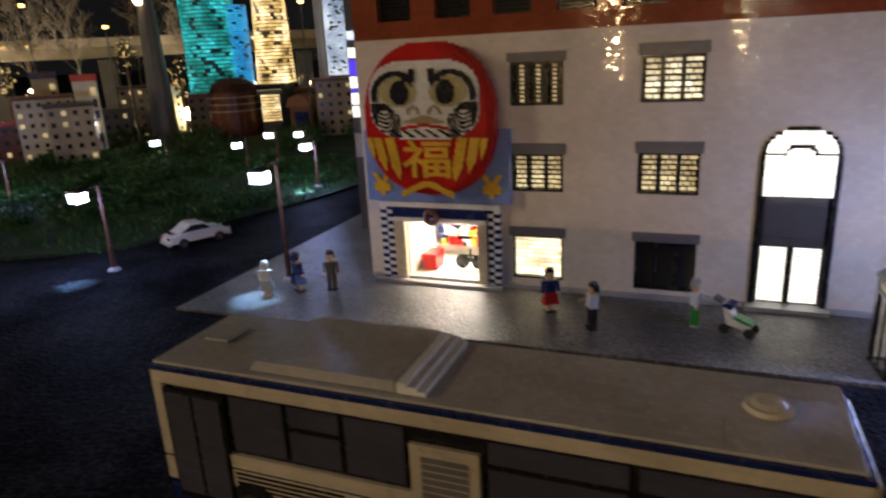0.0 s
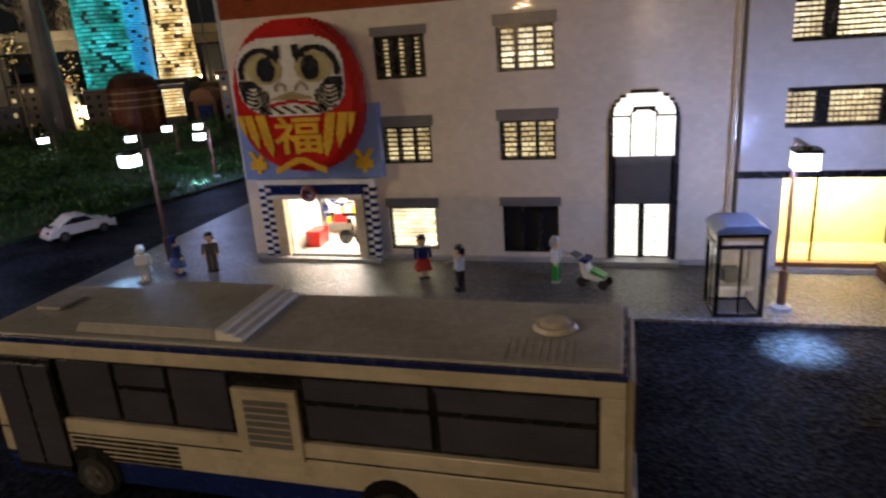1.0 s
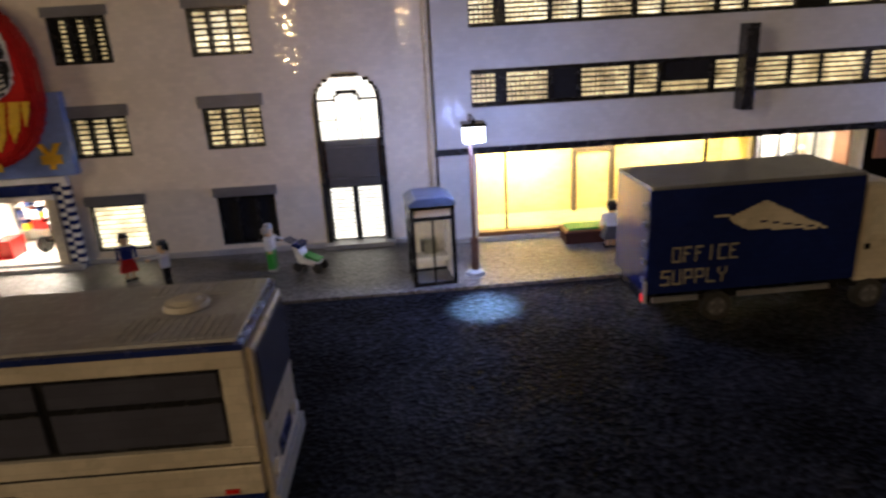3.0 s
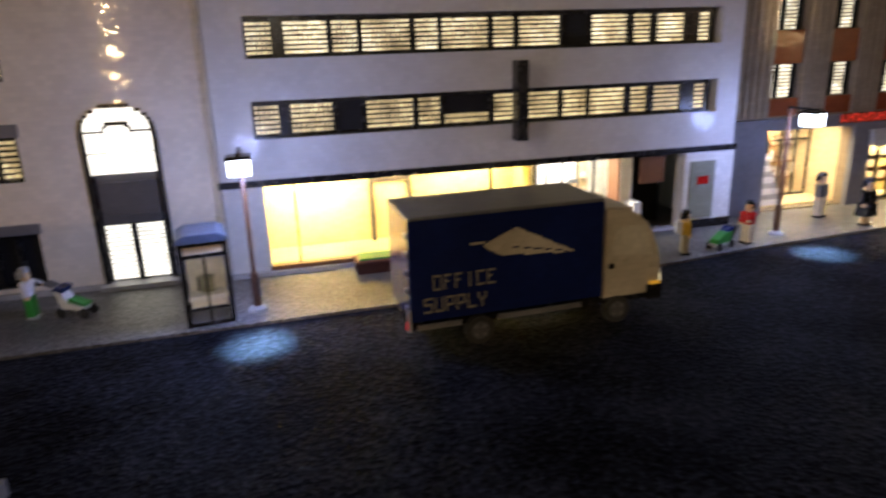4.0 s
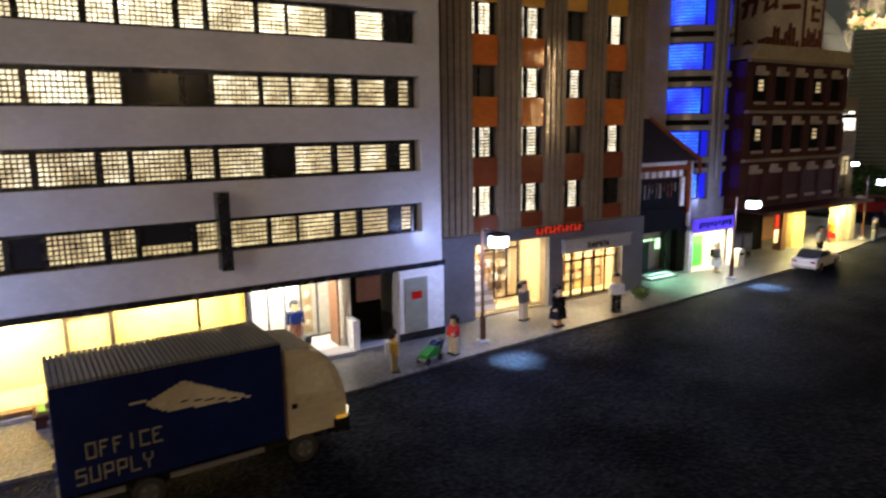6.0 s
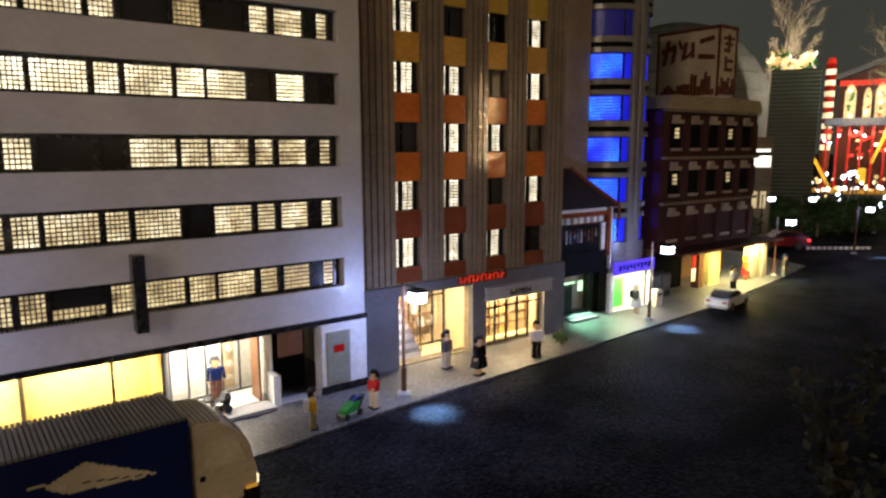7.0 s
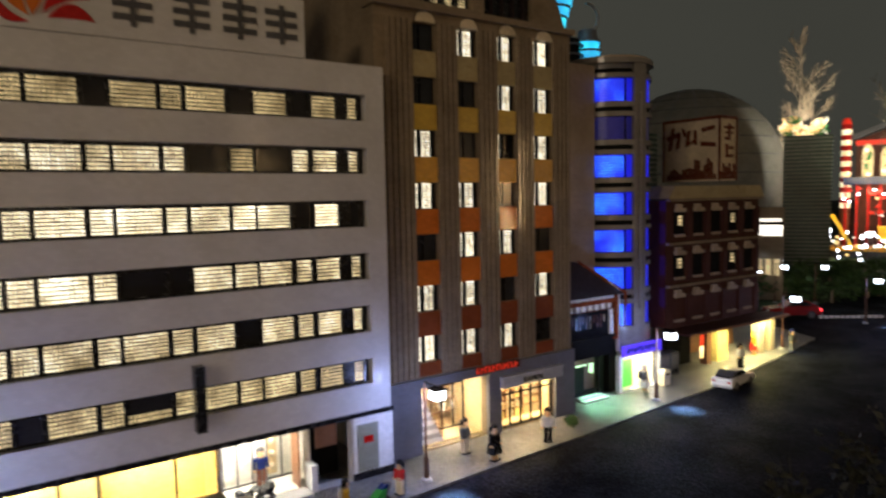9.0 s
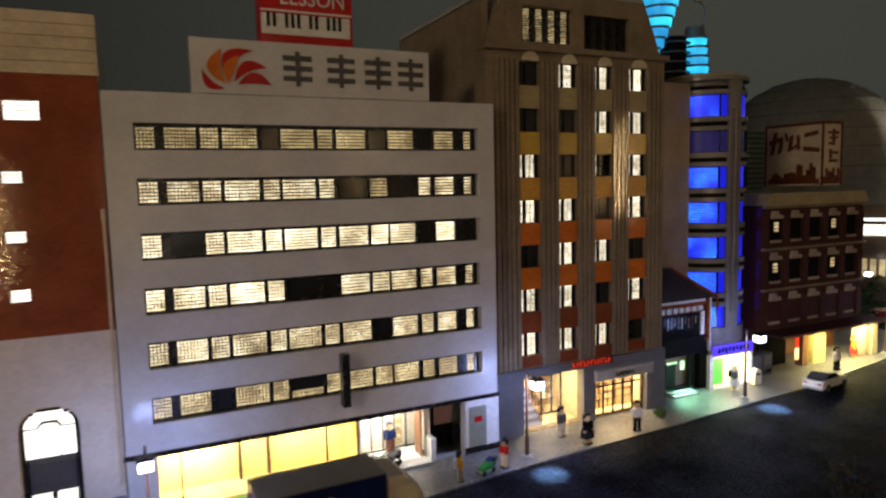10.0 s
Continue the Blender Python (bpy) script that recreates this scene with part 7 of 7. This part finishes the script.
part("lattice", bricks_pane(-0.07, 0.07, 0.10, 0.30, 0.0, 6, 9, 0.007, 0.006, True), LIT_GOLD, lh)["kind"] = "stuff"
part("roof", Geo().box(-0.09, 0.09, -0.01, 0.16, 0.3105, 0.33), GREY, lh)

rh = thing("round_hall", "round dark red-brown hall with pale ring ledges", "building", (-3.34, 4.05, 0))
part("drum", Geo().cyl(0, 0, 0, 0.33, 0.185, 0.180, 24), MAROON, rh)
part("cap", Geo().cyl(0, 0, 0.33, 0.39, 0.178, 0.150, 24).cyl(0, 0, 0.39, 0.43, 0.150, 0.085, 24), DARK_MAROON, rh)
for k in range(3):
    part("ledge", Geo().cyl(0, 0, 0.19 + 0.05 * k, 0.200 + 0.05 * k, 0.190, 0.190, 24), PALE_TAN, rh)
pv = thing("brown_pavilion", "small brown pavilion with a sloping roof", "building", (-2.75, 4.02, 0))
part("wall", Geo().box(-0.085, 0.085, 0, 0.12, 0, 0.21), BROWN, pv)
part("roof", Geo().prism([(-0.105, 0.2105), (0.105, 0.2105), (0.075, 0.275), (0.0, 0.300), (-0.075, 0.275)], -0.02, 0.14), WOODY, pv)
tp = thing("blue_hoarding", "small deep blue hoarding on the park edge", "fence", (-2.665, 3.9, 0))
part("panel", Geo().box(-0.052, 0.052, 0, 0.012, 0.05, 0.185), BLUE, tp)
for k in (-0.045, 0.045):
    part("post", Geo().box(k - 0.005, k + 0.005, 0.0125, 0.022, 0, 0.19), DARK, tp)

# ---- distance: far side beyond the hotel ----
dm = thing("far_dome", "large grey panelled dome in the distance", "dome", (8.2, 4.9, 0))
DOME_GREY = plastic("dull_dome_plastic", (0.24, 0.23, 0.20), rough=0.6, courses=0.2, shine=0.1)
part("shell", Geo().ball(0, 0, 1.05, 1.15, 48), DOME_GREY, dm, smooth=True)
for k in range(7):
    u = radians(2 + 11 * k)
    q, zz = 1.153 * math.cos(u), 1.05 + 1.153 * math.sin(u)
    part("ring", Geo().cyl(0, 0, zz - 0.006, zz + 0.006, q, q * 0.998, 48), DARK, dm)
for i in range(18):
    a = 2 * math.pi * i / 18
    rb = Geo()
    arc = [(1.16 * math.cos(u), 1.05 + 1.16 * math.sin(u)) for u in [radians(-10 + 11 * k) for k in range(10)]]
    for (r0, z0), (r1, z1) in zip(arc, arc[1:]):
        s, c, q = math.sin(a), math.cos(a), 0.006
        rb.add([(r0 * c + q * s, r0 * s - q * c, z0), (r0 * c - q * s, r0 * s + q * c, z0), (r1 * c - q * s, r1 * s + q * c, z1), (r1 * c + q * s, r1 * s - q * c, z1)], [(0, 1, 2, 3)])
    part("rib", rb, GREY, dm)
GREY_GREEN = plastic("grey_green_ledge_plastic", (0.13, 0.16, 0.12), rough=0.4)
gt = thing("dark_green_tower", "dark green ribbed tower with glowing planting on its roof", "building", (7.62, 3.08, 0), -60)
part("core", Geo().box(-0.22, 0.22, 0, 0.3, 0, 1.44), DGREEN, gt)
for i in range(34):
    part("ledge", Geo().box(-0.228, 0.228, -0.022, -0.0005, 0.08 + 0.04 * i, 0.096 + 0.04 * i), GREY_GREEN, gt)
pl = Geo()
rng = random.Random(9)
for i in range(16):
    u = rng.uniform(-0.22, 0.14)
    pl.use((0, 1, 2, 0)[i % 4])
    leaf_cloud(pl, rng, u, rng.uniform(0.0, 0.22), 1.45 + (0.20 - 0.45 * abs(u + 0.04)) * rng.random(), 0.065, 60, 0.045)
# Two of the three leaf materials glow, replacing the light that falls on foliage.
part("glowing_planting", pl, (LIT_GOLD, GREEN, PALE_LIT), gt, "planting with leaves that glow in place of light on them")["kind"] = "stuff"
sg = thing("striped_far_block", "far grey-green block with pale floor bands", "building", (4.95, 3.0, 0))
part("core", Geo().box(-0.06, 0.14, 0, 0.2, 0, 1.35), DGREEN, sg)
for i in range(14):
    part("ledge", Geo().box(-0.064, 0.144, -0.02, -0.0005, 0.79 + 0.04 * i, 0.805 + 0.04 * i), GREY_GREEN, sg)
lb = thing("low_lit_building", "low building with a glowing white band", "building", (5.70, 2.27, 0), -62)
part("wall", Geo().box(-0.46, 0.0, 0, 0.4, 0, 0.74), TAN, lb)
part("lit_band", Geo().box(-0.44, -0.012, -0.01, -0.0005, 0.515, 0.600), LIT_WHITE, lb)
part("dark_band", Geo().box(-0.45, -0.006, -0.012, -0.0005, 0.6005, 0.625), DULL, lb)
part("lit_strip", Geo().box(-0.43, -0.02, -0.008, -0.0005, 0.628, 0.650), LIT_WHITE, lb)
for i in range(7):
    part("lit_window", Geo().box(-0.43 + 0.06 * i, -0.39 + 0.06 * i, -0.008, -0.0005, 0.20, 0.33), LIT_DIM, lb)


def bare_tree(x, y, height, seed, lit, girth=0.008):
    r = random.Random(seed)
    t = thing("bare_tree", "tall bare tree with light-lit branches", "tree", (x, y, 0), 0, group="bare trees")
    tr, br = Geo(), Geo()

    def limb(g, p, d, length, w, bends, twigs):
        """A crooked tapering limb that throws off finer ones towards its tip."""
        step, start = length / bends, p
        for i in range(bends):
            bend = 0.035 if twigs == 3 else 0.09
            d = (d + Vector((r.gauss(0, bend), r.gauss(0, bend), 0.05))).normalized()
            q = start + d * step
            side = d.cross(Vector((0.3, 0.9, 0.2))).normalized()
            up = d.cross(side).normalized()
            ring = [side, 0.31 * side + 0.95 * up, -0.81 * side + 0.59 * up, -0.81 * side - 0.59 * up, 0.31 * side - 0.95 * up]
            w0, w1 = w * (1 - 0.85 * i / bends), w * (1 - 0.85 * (i + 1) / bends)
            g.add([start + k * w0 for k in ring] + [q + k * w1 for k in ring], [(j, (j + 1) % 5, 5 + (j + 1) % 5, 5 + j) for j in range(5)])
            low = 0.30 if twigs == 3 else 0.2
            if twigs and (i + 1) / bends > low:
                for _ in range(2):
                    a = r.uniform(0, 2 * math.pi)
                    nd = (d * r.uniform(0.75, 1.3) + 0.75 * (side * math.cos(a) + up * math.sin(a))).normalized()
                    reach = (0.36 * (1.12 - i / bends) if twigs == 3 else 0.42) * r.uniform(0.7, 1.15)
                    limb(br, start + d * step * r.random(), nd, length * reach, max(0.0035, w0 * 0.45), 5 if twigs > 1 else 3, twigs - 1)
            start = q

    limb(tr, Vector((0, 0, 0)), Vector((0, 0, 1)), height, height * girth, 14, 3)
    part("trunk", tr, BARK, t)
    part("crown", br, BARK, t)
    part("uplight", Geo().cyl(-0.35, -0.35, 0, 0.08, 0.05, n=10), DARK, t)
    lamp("uplight_lamp", "SPOT", (-0.35, -0.35, lit), (36.0 if girth < 0.01 else 60.0) * height * height, (1.0, 0.93, 0.76), t, 0.05, (0.35, 0.35, height * 0.5 - lit * 0.5 if girth < 0.01 else 0.7), 70 if girth < 0.01 else 110)


bare_tree(9.0, 3.92, 2.75, 1, 1.0)
bare_tree(8.33, 2.33, 2.85, 9, 0.35, 0.015)
for k, (az, d) in enumerate(((-53.5, 7.2), (-50.0, 6.8), (-46.0, 7.4), (-42.5, 7.0))):
    bare_tree(d * math.sin(radians(az)), d * math.cos(radians(az)), 1.5, 60 + k, 0.1)
rng = random.Random(27)
pk = thing("fairground_hall", "red hall with gold-lit arches in the far park", "building", (10.6, 3.1, 0), -70)
part("wall", Geo().prism([(-0.76, 0), (1.6, 0), (1.6, 1.52), (0.42, 1.98), (-0.76, 1.54)], 0.0, 1.0), DARK_MAROON, pk)
part("verge", Geo().prism([(-0.82, 1.53), (0.42, 2.0), (1.66, 1.53), (1.66, 1.60), (0.42, 2.07), (-0.82, 1.60)], -0.05, 0.9), DARK, pk)
part("fascia", Geo().box(-0.76, -0.10, -0.03, -0.001, 1.46, 1.53), NEON_RED, pk, "glowing red fascia")
for a, w, top in ((-0.688, 0.13, 1.485), (-0.475, 0.09, 1.433), (-0.345, 0.13, 1.49), (-0.165, 0.12, 1.46), (0.02, 0.13, 1.48), (0.22, 0.10, 1.44)):
    half = [(a, 1.04), (a + w, 1.04), (a + w, top - 0.10), (a + w * 0.75, top - 0.02), (a + w * 0.5, top), (a + w * 0.25, top - 0.02), (a, top - 0.10)]
    p = part("arch", Geo().prism(half, -0.03, -0.001), LIT_DIM, pk, "softly lit arched niche")
    for j in range(9):
        u, v = a + w * rng.uniform(0.12, 0.62), 1.05 + (top - 1.12) * j / 9
        part("lit_shape", Geo().box(u, u + w * rng.uniform(0.2, 0.36), -0.05, -0.031, v, v + 0.042), rng.choice((LIT_GOLD, NEON_RED, LIT_WHITE, GREEN, LIT_GOLD)), p)
part("canopy", Geo().prism([(-0.88, 0.93), (1.6, 0.93), (1.6, 1.03), (-0.88, 1.03)], -0.35, -0.051), BLUE, pk, "dark blue canopy")
for i in range(9):
    part("post", Geo().box(-0.86 + 0.13 * i, -0.835 + 0.13 * i, -0.30, -0.27, 0, 0.93), RED, pk)
for i in range(40):
    u, v = rng.uniform(-0.86, 0.25), rng.uniform(0.50, 0.90)
    s_ = rng.uniform(0.012, 0.045)
    part("lit_stall", Geo().box(u, u + s_ * 1.6, -0.06 - 0.002 * i, -0.002 - 0.002 * i, v, v + s_), rng.choice((NEON_RED, NEON_RED, LIT_GOLD, RED, LIT_WHITE)), pk)
for u, v in ((-0.70, 0.80), (-0.52, 0.86), (-0.42, 0.80), (-0.86, 0.74), (-0.80, 0.71), (-0.2, 0.84), (0.05, 0.82)):
    part("lantern", Geo().ball(u, -0.33, v, 0.018, 8, 0.7), LAMP_COOL, pk)
lamp("hall_uplight", "AREA", (-0.2, -0.30, 0.86), 6.0, (1.0, 0.35, 0.2), pk, (1.0, 0.1), (0, 1, -0.6))
ride = thing("yellow_ride", "yellow fairground ride with two leaning arms", "fairground ride", (9.9, 2.95, 0), -70)
part("arm", Geo().prism([(-0.88, 0.54), (-0.84, 0.56), (-0.62, 0.14), (-0.66, 0.13)], -0.02, 0.02), YELLOW, ride)
part("arm", Geo().prism([(-0.02, 1.12), (0.02, 1.12), (-0.20, 0.46), (-0.235, 0.46)], -0.02, 0.02), YELLOW, ride)
part("cabin", Geo().box(-0.36, -0.26, -0.05, 0.05, 0.22, 0.40), YELLOW, ride, "", 0.01)
part("platform", Geo().box(-0.90, 0.3, -0.05, 0.3, 0.08, 0.13), AMBER, ride)
part("base", Geo().box(-0.85, 0.25, 0.0, 0.25, 0.0, 0.08), DARK, ride)
for i in range(26):
    part("bulb", Geo().ball(-0.88 + 0.045 * i, -0.07, 0.12 + 0.16 * rng.random(), rng.uniform(0.012, 0.028), 8), rng.choice((LIT_GOLD, LIT_GOLD, LIT_WHITE, LAMP_COOL)), ride)
lamp("ride_floodlight", "AREA", (-0.3, -0.55, 1.1), 25.0, (1.0, 0.80, 0.45), ride, (0.9, 0.1), (0, 0.45, -1.0))
rt = thing("striped_tower", "red and white striped lit tower", "tower", (10.14, 3.85, 0))
for i in range(16):
    part("ring", Geo().cyl(0, 0, 0.62 + 0.07 * i, 0.69 + 0.07 * i, 0.060, n=12), RED if i % 2 else LIT, rt)
part("shaft", Geo().cyl(0, 0, 0, 0.62, 0.065, n=12), MAROON, rt)
part("cap", Geo().cyl(0, 0, 1.74, 1.82, 0.060, 0.035, n=12), NEON_RED, rt)
rng = random.Random(31)
for i in range(44):
    az, el = radians(rng.uniform(63.5, 75)), radians(rng.uniform(-5.4, -1.5))
    d = rng.uniform(8.0, 9.5)
    x, y, z = 0.7 + d * math.sin(az), -0.32 + d * math.cos(az), max(0.08, 0.74 + d * math.tan(el))
    s = thing("far_light", "small far fairground light", "lamp", (x, y, -0.0065), 0, group="far lights")
    r = rng.uniform(0.010, 0.030)
    part("globe", Geo().ball(0, 0, z, r, 8), rng.choice((LAMP_COOL, LAMP_COOL, LAMP_COOL, LIT_GOLD)), s)
    part("pole", Geo().cyl(0, 0, 0, z - r, 0.008, n=6), DARK, s)
solid("far_lawn", Geo().prism([(4.9, 2.0), (9.5, 2.2), (9.5, 4.5), (4.9, 3.4)], -0.2, 0.004, "z"), LAWN, "dark far lawn with hedges", "lawn", kind="structure")
